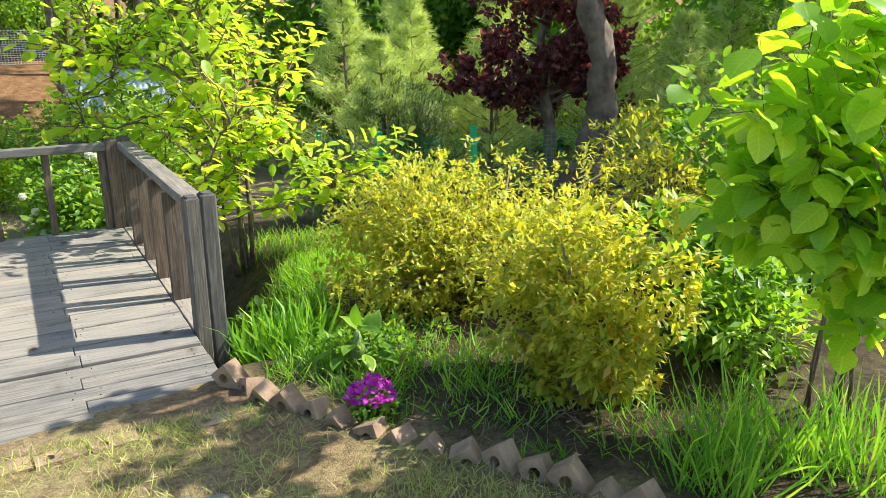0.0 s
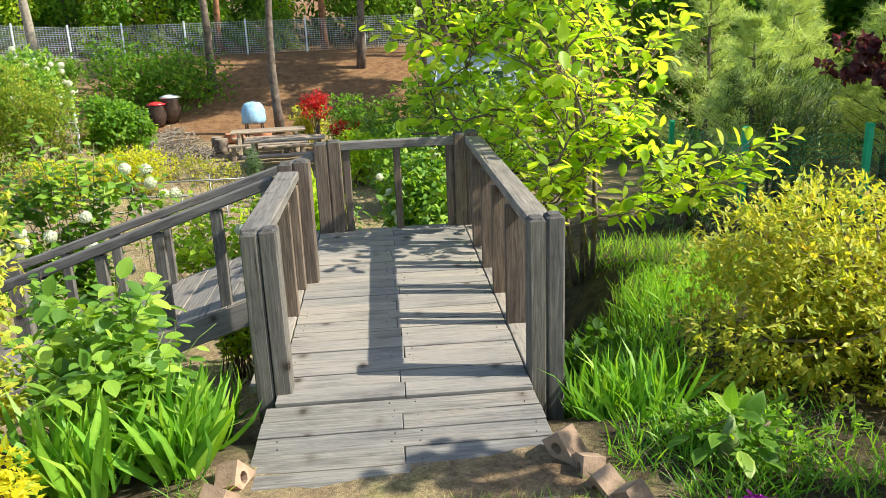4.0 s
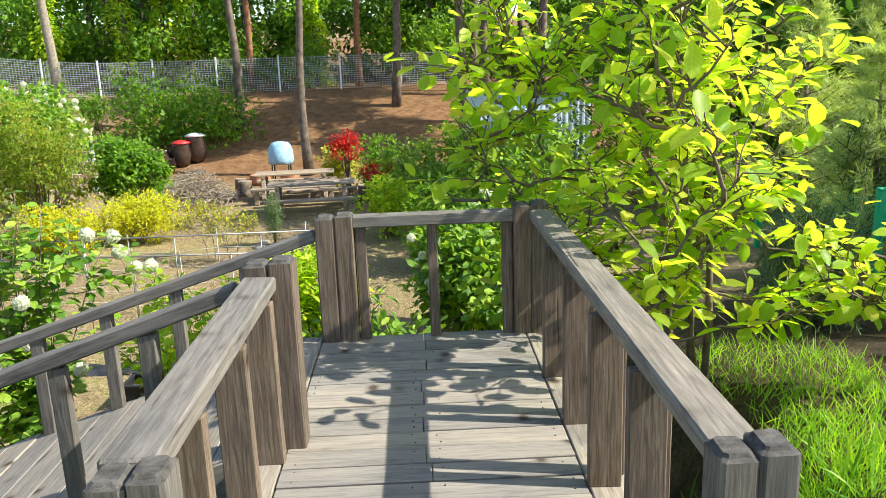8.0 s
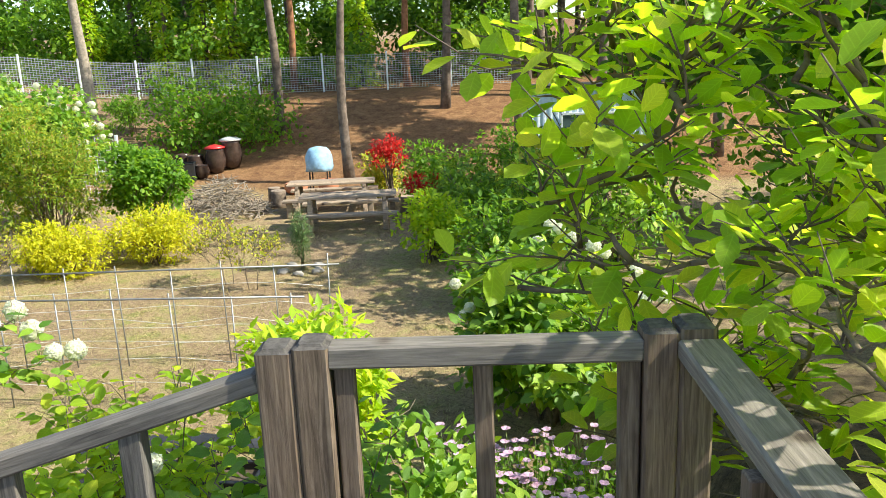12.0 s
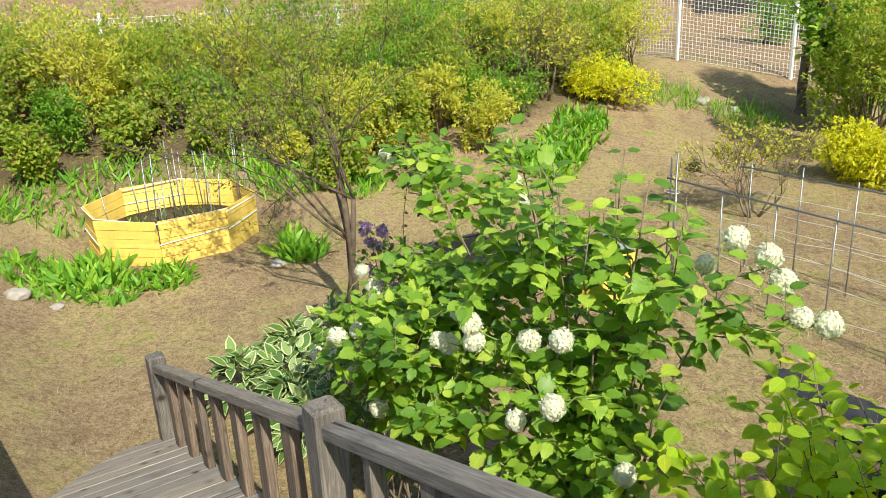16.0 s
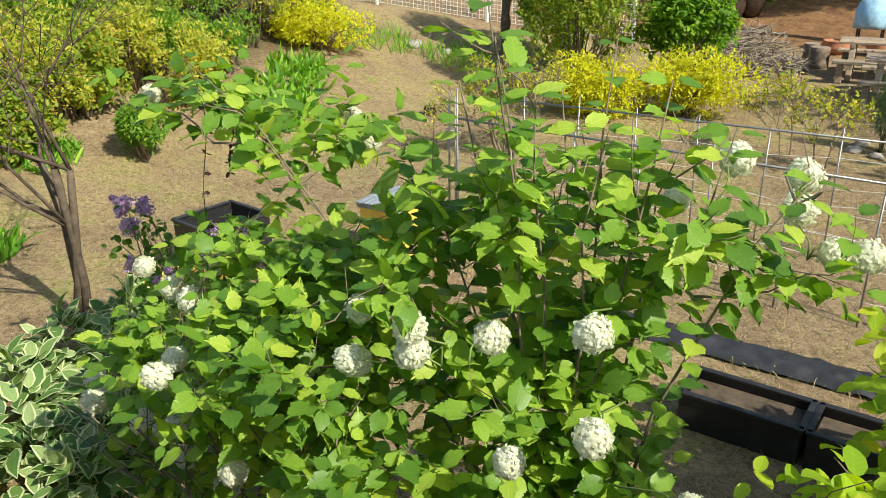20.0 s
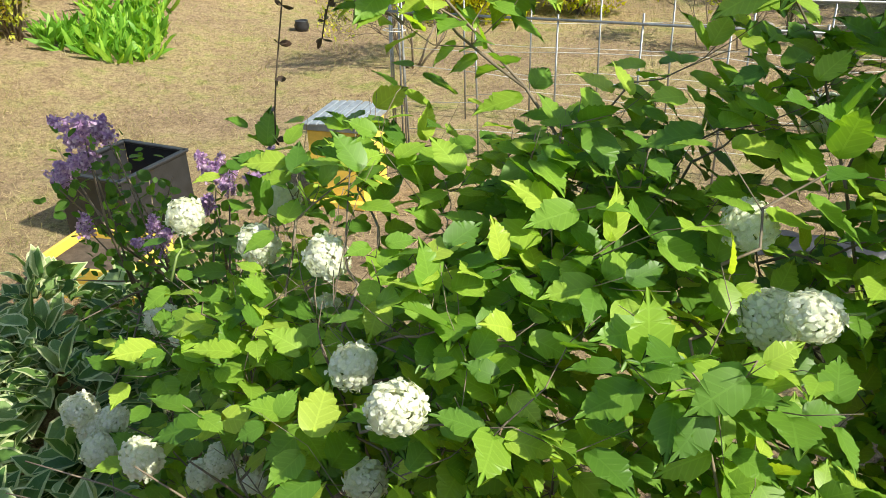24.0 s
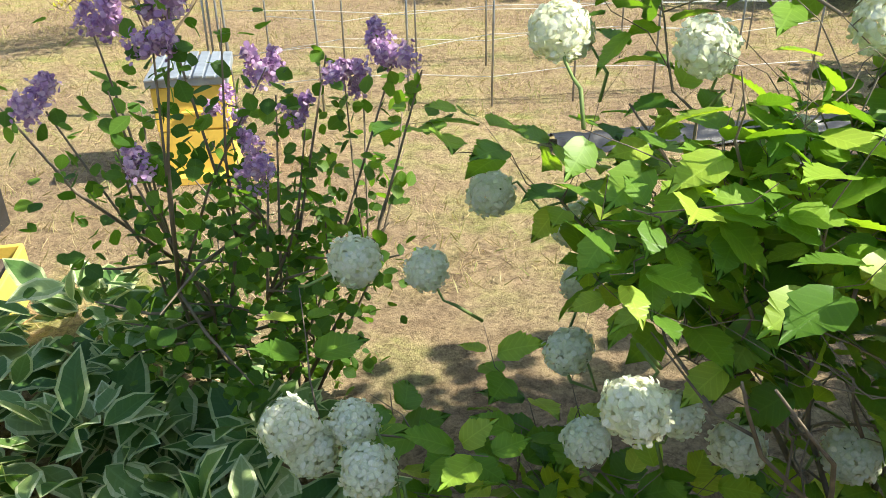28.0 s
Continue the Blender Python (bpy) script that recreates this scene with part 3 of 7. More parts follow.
def shrub(name, base, radii, lift, n, leaf, size, mat, label, category="shrub", stems=9, stem_mat=None, lumps=8, clump=4, group="", spiky=0.0, droop=0.25, thin=1.0, width=1.0, near=True, up_face=1.1, lobe=(0.33, 0.52)):
    """A shrub: thin stems that fan out of its base, and a lumpy crown of leaves in small clumps at twig ends."""
    top = thing(name, base, label, category, group)
    k = max(1, n // clump)
    tips, outward = crown_points(k, radii, lumps, lobe=lobe)
    tips[:, 2] += lift
    tips[:, 2] = np.maximum(tips[:, 2], 0.03)
    bm = bmesh.new()
    for i in rng.integers(0, k, stems):
        if near:
            bm = bmesh.new()
        t = tips[i]
        foot = np.array([rng.normal() * radii[0] * 0.07, rng.normal() * radii[1] * 0.07, -0.03])
        knee = foot * 0.5 + t * 0.5 + np.array([0, 0, 0.12 * lift]) - np.array([t[0], t[1], 0]) * 0.15
        rad = 0.006 + 0.012 * thin * rng.random()
        add_tube(bm, [foot, knee, t], [rad * 1.5, rad, rad * 0.35], 5)
        for j in rng.integers(0, k, 2):
            if np.linalg.norm(tips[j] - knee) < 0.75 * max(radii):
                add_tube(bm, [knee, (knee + tips[j]) / 2 + rng.normal(size=3) * 0.03, tips[j]], [rad * 0.7, rad * 0.45, rad * 0.2], 4)
        if near:
            part("stem", bm, stem_mat or TWIG, top)
    if not near:
        part("woody_frame", bm, stem_mat or TWIG, top)
    at = np.repeat(tips, clump, 0)
    out = np.repeat(outward, clump, 0)
    m = len(at)
    up = np.array([0, 0, 1.0])
    along = out * 0.6 + unit(m) * 0.8 + up * (0.15 + spiky)
    face = up * up_face * 0.8 + np.array(SUN_DIR) * 0.7 + unit(m) * 0.55 + out * 0.25
    at = at + unit(m) * np.array(size).mean() * 0.5
    along[:, 2] -= droop
    spread("foliage", leaf, at, along, face, rng.uniform(size[0], size[1], m), mat, top, width)
    return top


def leaf_parts(kind, at, along, face, size, mats, parent, width=1.0, name="leaf"):
    """The same leaves, each an object of its own on one shared mesh."""
    one = spread(name, kind, np.zeros((1, 3)), np.array([[0, 1.0, 0]]), np.array([[0, 0, 1.0]]), 1.0, mats)
    me = one.data
    bpy.data.objects.remove(one)
    for p, d, f, s in zip(at, along, face, size):
        d = Vector(d).normalized()
        x = d.cross(Vector(f)).normalized()
        z = x.cross(d)
        o = new(name, me)
        o.parent = parent
        o.matrix_local = Matrix(((x.x * s * width, d.x * s, z.x * s, p[0]), (x.y * s * width, d.y * s, z.y * s, p[1]), (x.z * s * width, d.z * s, z.z * s, p[2]), (0, 0, 0, 1)))


def shoot_bush(name, base, tips, flowers, label, mat, category="bush", leaf="viburnum", size=(0.07, 0.115), gap=0.085, twigs=5, twig_len=(0.15, 0.38), pairs=True, thick=0.011, bare=0.35, droop=0.35, stem_mat=None, singles=0, near=(0, 0, 0), allowed=None, stem_name="stem", flower_r=(0.045, 0.058), foot=0.1, width=1.0, high=0.7, trunks=0):
    """Shoots that arch from a base to their tips, with side twigs and leaves set along them in pairs or by turns."""
    base = np.array(base, float)
    top = thing(name, tuple(base), label, category)
    ok = allowed or (lambda p: True)
    P, D, S, line = [], [], [], []

    def leaves_along(pts, start):
        pts = np.array(pts)
        seg = np.linalg.norm(np.diff(pts, axis=0), axis=1)
        cum = np.concatenate([[0], np.cumsum(seg)])
        s = cum[-1] * start + rng.uniform(0, gap)
        while s < cum[-1]:
            i = min(int(np.searchsorted(cum, s)) - 1, len(seg) - 1)
            i = max(i, 0)
            p = pts[i] + (pts[i + 1] - pts[i]) * (s - cum[i]) / seg[i]
            if ok(p + base):
                P.append(p)
                D.append((pts[i + 1] - pts[i]) / seg[i])
                S.append(0.75 + 0.3 * math.sin(math.pi * min(1.0, s / cum[-1])))
            s += gap * rng.uniform(0.75, 1.3)

    def bend(a, k, b, n=6):
        t = np.linspace(0, 1, n)[:, None]
        pts = a * (1 - t) ** 2 + k * 2 * t * (1 - t) + b * t ** 2
        pts[1:-1] += rng.normal(size=(n - 2, 3)) * 0.018
        return pts

    for i, tip in enumerate(np.array(tips, float) - base):
        bm = bmesh.new()
        r = thick * rng.uniform(0.75, 1.2)
        if trunks and i >= trunks:
            v = np.array(line) - tip
            cost = np.abs(np.linalg.norm(v, axis=1) - 0.45) + np.maximum(v[:, 2] + 0.1, 0) * 3
            a = np.array(line)[int(np.argmin(cost))]
            pts = bend(a, a * 0.45 + tip * 0.55 + np.array([0, 0, -0.05]), tip, 7)
            r *= 0.5
        else:
            a = np.array([rng.normal() * foot, rng.normal() * foot, -0.04])
            pts = bend(a, np.array([tip[0] * 0.35, tip[1] * 0.35, tip[2] * high]), tip, 7)
        add_tube(bm, pts, list(np.linspace(r, r * 0.25, 7)), 6)
        line.extend(pts[2:])
        leaves_along(pts, bare if not trunks or i < trunks else 0.15)
        for q in range(twigs):
            t = rng.uniform(bare, 0.97) * 6
            i = min(int(t), 5)
            p = pts[i] + (pts[i + 1] - pts[i]) * (t - i)
            d = pts[i + 1] - pts[i]
            d = d / np.linalg.norm(d) * 0.5 + unit(1)[0] * np.array([1, 1, 0.35]) + np.array([0, 0, 0.25])
            e = p + d / np.linalg.norm(d) * rng.uniform(*twig_len)
            if not ok(e + base):
                continue
            tw = bend(p, (p + e) / 2 + np.array([0, 0, -0.02]), e, 4)
            add_tube(bm, tw, list(np.linspace(r * 0.42, r * 0.15, 4)), 5)
            line.extend(tw[1:])
            leaves_along(tw, 0.2)
        part(stem_name, bm, stem_mat or TWIG, top)
    line = np.array(line)
    for i, f in enumerate(np.array(flowers, float).reshape(-1, 3) - base):
        gapv = line - f
        cost = np.linalg.norm(gapv, axis=1) + np.maximum(gapv[:, 2] + 0.03, 0) * 3
        foot_p = line[int(np.argmin(cost))]
        tw = bend(foot_p, (foot_p + f) / 2 + np.array([0, 0, 0.03]), f, 5)
        bm = bmesh.new()
        add_tube(bm, tw, [0.004, 0.004, 0.003, 0.003, 0.002], 5)
        part("flower_stalk", bm, GREEN_STEM, top)
        leaves_along(tw, 0.25)
        o = new("flower_head", FLOWER[i % len(FLOWER)])
        o.parent = top
        rad = rng.uniform(*flower_r)
        o.matrix_local = Matrix.Translation(f) @ pose(0, 0, 0, rng.uniform(0, 360), rng.uniform(0, 360), 0) @ Matrix.Diagonal((rad, rad * rng.uniform(0.88, 1.0), rad * rng.uniform(0.85, 1.0), 1))
    P, D, S = np.array(P), np.array(D), np.array(S)
    if len(flowers):
        fl = np.array(flowers, float) - base
        open_air = np.min(np.linalg.norm(P[:, None] - fl[None], axis=2), axis=1) > 0.15
        P, D, S = P[open_air], D[open_air], S[open_air]
    m = len(P)
    side = np.cross(D, unit(m))
    side /= np.linalg.norm(side, axis=1, keepdims=True) + 1e-9
    signs = (1, -1) if pairs else (1,)
    at = np.concatenate([P + side * s * 0.018 for s in signs])
    along = np.concatenate([side * s * 0.85 + D * 0.4 for s in signs]) + unit(m * len(signs)) * 0.25
    along[:, 2] = along[:, 2] * 0.6 - droop * rng.random(len(along)) + 0.05
    face = np.array([0, 0, 0.9]) + np.array(SUN_DIR) * 0.6 + unit(len(along)) * 0.5
    sz = np.concatenate([S for s in signs]) * rng.uniform(*size, len(along))
    order = np.argsort(np.linalg.norm(at + base - np.array(near), axis=1))
    one, rest = order[:singles], order[singles:]
    if singles:
        leaf_parts(leaf, at[one], along[one], face[one], sz[one], mat, top, width)
    if len(rest):
        tagged(spread("foliage", leaf, at[rest], along[rest], face[rest], sz[rest], mat, top, width), kind="stuff" if singles else "")
    return top


def inside(middle, radii, n, low=-0.5, lumps=14):
    """Shoot tips spread over a lumpy mass."""
    p, u = crown_points(n, radii, lumps, 0.7, low, (0.4, 0.6))
    return p + np.array(middle)


# ---- flower heads ----
def flower_ball(r, petals, seed):
    g = np.random.default_rng(seed)
    n = petals
    k = np.arange(n) + 0.5
    phi, th = np.arccos(1 - 2 * k / n), np.pi * (1 + 5**0.5) * k
    u = np.stack([np.cos(th) * np.sin(phi), np.sin(th) * np.sin(phi), np.cos(phi)], -1)
    at = u * r * g.uniform(0.80, 0.95, (n, 1))
    along = np.cross(u, g.normal(size=(n, 3))) + u * 0.25
    at *= 1 + 0.09 * np.sin(u[:, :1] * 6 + seed) * np.cos(u[:, 1:2] * 7) + 0.06 * np.sin(u[:, 2:] * 8 + seed)
    return at, along, u * 2.0 + g.normal(size=(n, 3)) * 0.36


FLOWER = [spread("flower_head", "petal", *flower_ball(1.0, 820, s), 0.27, PETAL_WHITE).data for s in range(3)]
for o in [o for o in scene.objects if o.name.startswith("flower_head")]:
    bpy.data.objects.remove(o)


# ---- ground ----
def smooth(t):
    t = np.clip(t, 0, 1)
    return t * t * (3 - 2 * t)


def ground_z(x, y):
    x, y = np.asarray(x, float), np.asarray(y, float)
    left = LAWN * smooth((y - 2.3) / 3.7) * smooth((y - 1.5) / 1.0)
    right = np.maximum(-0.105 * np.maximum(y - 2.0, 0), LAWN)
    k = smooth((x - 0.6) / 1.3)
    z = left * (1 - k) + right * k
    z = z + 2.35 * smooth((y - 26) / 11.0) * smooth((18 - x) / 10)
    z = z + 1.15 * smooth((-x - 9.0) / 7.0) * smooth((y + 2) / 6) * (1 - smooth((y - 24) / 9))
    z = z + np.maximum(2.5 * smooth((-x - 17.3) / 7.5) * (1 - 0.45 * smooth((y - 24) / 9)), 1.3 * smooth((-x - 13.0) / 12.0) * smooth((y - 21.0) / 10.0))
    pad = smooth((2.1 - np.hypot(x + 11.4, y - 7.5)) / 0.8)
    z = z * (1 - pad) - 1.80 * pad
    z = z + 0.05 * np.maximum(y - 38, 0) + 0.02 * np.maximum(np.abs(x) - 40, 0)
    return z


def gz(x, y):
    return float(ground_z(x, y))


def build_ground():
    def lines(lo, hi, step, far):
        core = np.arange(lo, hi + 1e-6, step)
        out = np.array([2, 5, 10, 20, 40, 80, 160, far])
        return np.concatenate([lo - out[::-1], core, hi + out])

    xs, ys = lines(-30, 14, 0.25, 600), lines(-7, 46, 0.25, 600)
    X, Y = np.meshgrid(xs, ys)
    Z = ground_z(X, Y)
    near = (np.abs(X) < 30) & (Y < 46)
    bumps = np.array([[noise.noise(Vector((a * 1.3, b * 1.3, 0))) * 0.03 + noise.noise(Vector((a * 5, b * 5, 3))) * 0.012 for a in xs] for b in ys])
    Z = Z + np.where(near, bumps, 0)
    nx, ny = len(xs), len(ys)
    idx = np.arange(nx * ny).reshape(ny, nx)
    quads = np.stack([idx[:-1, :-1], idx[:-1, 1:], idx[1:, 1:], idx[1:, :-1]], -1).reshape(-1, 4)
    me = bpy.data.meshes.new("ground")
    me.vertices.add(nx * ny)
    me.vertices.foreach_set("co", np.stack([X, Y, Z], -1).reshape(-1).astype(np.float32))
    me.loops.add(quads.size)
    me.loops.foreach_set("vertex_index", quads.ravel().astype(np.int32))
    me.polygons.add(len(quads))
    me.polygons.foreach_set("loop_start", (np.arange(len(quads)) * 4).astype(np.int32))
    me.polygons.foreach_set("loop_total", np.full(len(quads), 4, np.int32))
    me.polygons.foreach_set("use_smooth", np.ones(len(quads), bool))
    me.update(calc_edges=True)
    # which soil lies where
    litter = smooth((Y - 25.0 + 0.8 * np.sin(X)) / 2.5)
    brick_x = np.interp(Y, [0.1, 0.45, 0.8, 1.02, 1.4, 1.83, 2.36, 2.5, 8], [1.72, 1.6, 1.45, 1.34, 1.08, 0.81, 0.56, 0.56, 0.6])
    bed = smooth((X - brick_x) / 0.15) * smooth((Y + 1.0) / 0.6) * smooth((11 - Y) / 3)
    strip = smooth((X - brick_x + 0.75) / 0.3) * smooth((brick_x - X) / 0.1) * smooth((Y + 1.5) / 0.6) * smooth((2.6 - Y) / 0.4)
    litter = np.maximum(litter, 0.35 * strip)
    brick_l = np.interp(Y, [-1, 1.7, 2.45, 6], [-1.5, -0.98, -0.8, -0.75])
    bed = np.maximum(bed, smooth((brick_l - X) / 0.15) * smooth((6.0 - Y) / 1.0) * smooth((X + 5.5) / 1.5))
    bed = np.maximum(bed, smooth((Y - 2.6) / 0.3) * smooth((6.7 - Y) / 0.6) * smooth((X + 5.0) / 1.0) * smooth((3 - X) / 1.0))
    bed = np.maximum(bed, 0.75 * smooth((-X - 12.3) / 1.5) * smooth((20 - Y) / 2))
    bank = np.maximum(smooth((-X - 17.0) / 1.5), smooth((-X - 10.5) / 2.0) * smooth((Y - 21.5) / 2.0)) * (1 - 0.5 * litter)
    zone = np.stack([litter * (1 - bank), bed, bank, np.ones_like(bed)], -1).reshape(-1, 4)
    ca = me.color_attributes.new("zone", "FLOAT_COLOR", "POINT")
    ca.data.foreach_set("color", zone.ravel().astype(np.float32))
    me.materials.append(GROUND)
    return tagged(new("ground", me), "dry garden lawn with bare soil patches and needle litter", "ground", kind="structure")


build_ground()


# ---- timber deck and ramp ----
def fixed(bm, name, mat, parent, m, label=""):
    return part(name, bm, mat, parent, label, at=m)


deck = thing("deck", (0, 0, 0), "weathered grey timber deck bridge with low rails", "deck", kind="structure")
X0, X1 = -0.66, 0.525
plank_pitch = 0.141
y = 2.16
k = 0
while y < 6.02:
    front = y < 2.95
    a, b = (-0.70, 0.53) if front else (X0, X1)
    cut = [a, -0.075 + random.uniform(-0.02, 0.02), b] if k % 5 in (1, 2, 4) else [a, b]
    for c0, c1 in zip(cut, cut[1:]):
        bm = block(c1 - c0 - 0.004, plank_pitch - 0.009, 0.036, 0.003, 0.0015, k)
        zz = -0.018 + random.uniform(-0.0025, 0.0025) - (0.012 if front else 0)
        fixed(bm, "plank", WOOD_FRONT if front else WOOD_X, deck, pose((c0 + c1) / 2, y + plank_pitch / 2, zz, random.uniform(-0.5, 0.5), 0, random.uniform(-0.15, 0.15)))
    for x in (X0 + 0.05, -0.13, -0.02, X1 - 0.05):
        for dy in (0.035, 0.105):
            if random.random() < 0.35:
                continue
            bm = bmesh.new()
            add_lathe(bm, [(0.0032, -0.004), (0.0032, 0.0008), (0.0015, 0.0014)], 6)
            fixed(bm, "nail", NAIL, deck, pose(x + random.uniform(-0.012, 0.012), y + dy + random.uniform(-0.01, 0.01), 0.0015 - (0.012 if front else 0)))
    y += plank_pitch
    k += 1
for x, w in ((X0 - 0.075, 0.14), (X1 + 0.085, 0.16)):
    fixed(block(w, 2.9, 0.04, 0.004), "edge_board", WOOD_Y, deck, pose(x, 4.66, -0.018))
# thin dark sheet added unseen below the planks; it closes the gaps between them
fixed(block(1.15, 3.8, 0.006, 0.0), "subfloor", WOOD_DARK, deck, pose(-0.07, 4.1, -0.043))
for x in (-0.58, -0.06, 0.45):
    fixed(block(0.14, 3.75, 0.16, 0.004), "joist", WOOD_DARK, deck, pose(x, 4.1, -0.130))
for x in (-0.68, 0.6):
    for yy in (4.7, 5.9):
        h = -gz(x, yy)
        fixed(block(0.1, 0.1, h, 0.004), "leg", WOOD_Z, deck, pose(x, yy, -h / 2 - 0.03))


def capped(sx, sy, h, seed=0):
    """An upright with a chamfered, weather-rounded head; its foot at the origin."""
    bm = bmesh.new()
    r = random.Random(seed)
    c = 0.014
    rows = [(0.0, 0.0), (h - c, 0.0), (h - 0.008, c * 0.75), (h, c * 1.15)]
    rings = []
    for z, ins in rows:
        ring = []
        for ax, ay in ((-1, -1), (1, -1), (1, 1), (-1, 1)):
            px, py = ax * (sx / 2 - ins * min(1, sx / 0.1)), ay * (sy / 2 - ins * min(1, sy / 0.1))
            ch = 0.008
            ring += [(px, py - ay * ch), (px - ax * ch, py)] if ax * ay > 0 else [(px - ax * ch, py), (px, py - ay * ch)]
        rings.append([bm.verts.new((p[0] + r.uniform(-0.002, 0.002), p[1] + r.uniform(-0.002, 0.002), z)) for p in ring])
    for r0, r1 in zip(rings, rings[1:]):
        for i in range(8):
            bm.faces.new((r0[i], r0[(i + 1) % 8], r1[(i + 1) % 8], r1[i]))
    bm.faces.new(rings[-1])
    bm.faces.new(rings[0][::-1])
    bmesh.ops.recalc_face_normals(bm, faces=bm.faces)
    return bm


def weathered_head(ob):
    """Dark open end grain on the top of an upright."""
    ob.data.materials.append(END_GRAIN)
    top = max(v.co.z for v in ob.data.vertices)
    for p in ob.data.polygons:
        if p.center.z > top - 0.012:
            p.material_index = 1


def double_post(parent, x, yy, z0, h, seed, wide=0.205, deep=0.11, skew=0, mat=WOOD_Z):
    """A post of two timbers side by side."""
    w = wide / 2 - 0.0015
    for s in (-1, 1):
        weathered_head(fixed(capped(w, deep, h + 0.006 * s, seed + s), "post", mat, parent, pose(x + s * (w / 2 + 0.0015), yy, z0, 0, 0, skew)))


double_post(deck, -0.67, 3.15, -0.25, 1.035, 1, 0.165, 0.11)
double_post(deck, 0.612, 3.16, -0.25, 1.025, 5, 0.165, 0.11)
double_post(deck, -0.68, 4.79, -0.15, 0.96, 9, 0.2, 0.12, mat=WOOD_BROWN)
double_post(deck, -0.55, 6.08, -0.15, 0.89, 13, 0.215, 0.125, mat=WOOD_BROWN)
double_post(deck, 0.56, 6.08, -0.15, 0.92, 17, 0.2, 0.12, mat=WOOD_BROWN)


def rail_between(parent, a, b, wide, thick, mat=WOOD_RAIL, name="rail", trim=0.0):
    a, b = Vector(a), Vector(b)
    d = b - a
    ln = d.length - 2 * trim
    m = d.to_track_quat("X", "Z").to_matrix().to_4x4()
    m.translation = (a + b) / 2
    return fixed(block(ln, wide, thick, 0.008, 0.002, int(ln * 100)), name, mat, parent, m)


rail_between(deck, (-0.45, 6.07, 0.70), (0.46, 6.07, 0.70), 0.09, 0.07)
rail_between(deck, (0.615, 3.22, 0.705), (0.615, 6.02, 0.705), 0.13, 0.06)
rail_between(deck, (-0.70, 3.205, 0.745), (-0.712, 4.73, 0.725), 0.13, 0.06)
for x in (-0.405, 0.0, 0.425):
    fixed(block(0.058, 0.058, 0.668, 0.005, 0.002, int(x * 99)), "baluster", WOOD_BROWN, deck, pose(x, 6.07, 0.332))
for i, yy in enumerate((3.81, 4.33, 4.85, 5.38)):
    fixed(block(0.118, 0.05, 0.675, 0.004, 0.003, i), "baluster", WOOD_BROWN, deck, pose(0.585, yy, 0.338))
    fixed(block(0.05, 0.075, 0.675, 0.004, 0.003, i + 50), "baluster", WOOD_BROWN, deck, pose(0.652, yy + 0.09, 0.338))
for i, yy in enumerate((3.62, 4.14, 4.62)):
    fixed(block(0.112, 0.05, 0.68, 0.004, 0.003, i + 7), "baluster", WOOD_BROWN, deck, pose(-0.706, yy, 0.34))

ramp_ob = thing("ramp", (0, 0, 0), "weathered grey timber ramp with railings down to the lawn", "ramp", kind="structure")
RX0, RX1, RZ1 = -0.80, -6.55, -1.93
SL = RZ1 / (RX1 - RX0)
ANG = math.degrees(math.atan(SL))


def ramp_z(x):
    return min(0.0, (x - RX0) * SL)


NEAR_Y, FAR_Y = 4.80, 6.08
length = math.hypot(RX1 - RX0, RZ1)
rows = int(length / 0.205)
for i in range(rows):
    s = (i + 0.5) * length / rows
    x = RX0 + (RX1 - RX0) * s / length
    bm = block(length / rows - 0.008, 1.38, 0.035, 0.004, 0.002, i)
    fixed(bm, "ramp_board", WOOD_Y, ramp_ob, pose(x, (NEAR_Y + FAR_Y) / 2, ramp_z(x) - 0.02 + random.uniform(-0.002, 0.002), 0, -ANG, 0))
# the ramp gets the same added dark sheet behind its board gaps
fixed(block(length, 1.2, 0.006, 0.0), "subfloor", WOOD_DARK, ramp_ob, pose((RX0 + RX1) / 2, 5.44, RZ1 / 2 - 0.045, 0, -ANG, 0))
for yy in (NEAR_Y - 0.03, FAR_Y + 0.03):
    fixed(block(length, 0.05, 0.17, 0.005), "stringer", WOOD_X, ramp_ob, pose((RX0 + RX1) / 2, yy, (RZ1) / 2 - 0.10, 0, -ANG, 0))
for x in (-2.4, -4.2):
    for yy in (NEAR_Y, FAR_Y):
        h = ramp_z(x) - gz(x, yy) + 0.1
        if h > 0.15:
            fixed(block(0.09, 0.09, h, 0.004), "leg", WOOD_Z, ramp_ob, pose(x, yy, ramp_z(x) - 0.08 - h / 2))
MID, END = -3.13, -6.45
for yy, first, drop in ((NEAR_Y, -0.82, 0.0), (FAR_Y, -0.66, 0.065)):
    RAIL_H = 0.72 - drop
    for xa, xb in ((first, MID + 0.06), (MID - 0.06, END + 0.05)):
        rail_between(ramp_ob, (xa, yy, ramp_z(xa) + RAIL_H - 0.03), (xb, yy, ramp_z(xb) + RAIL_H - 0.03), 0.085, 0.065)
    for j, x in enumerate((MID, END)):
        fixed(capped(0.13, 0.13, 0.92, 40 + j), "post", WOOD_Z, ramp_ob, pose(x, yy, ramp_z(x) - 0.12 - drop))
    n = 5
    for j in range(1, n + 1):
        x = first + (MID - first) * j / (n + 1)
        fixed(block(0.07, 0.06, RAIL_H - 0.06, 0.005, 0.003, j), "baluster", WOOD_Z, ramp_ob, pose(x, yy, ramp_z(x) + (RAIL_H - 0.06) / 2 - 0.01))
    for j in range(1, 8):
        x = MID + (END - MID) * j / 8
        fixed(block(0.12, 0.05, RAIL_H - 0.06, 0.005, 0.003, j + 20), "baluster", WOOD_BROWN, ramp_ob, pose(x, yy, ramp_z(x) + (RAIL_H - 0.06) / 2 - 0.01))


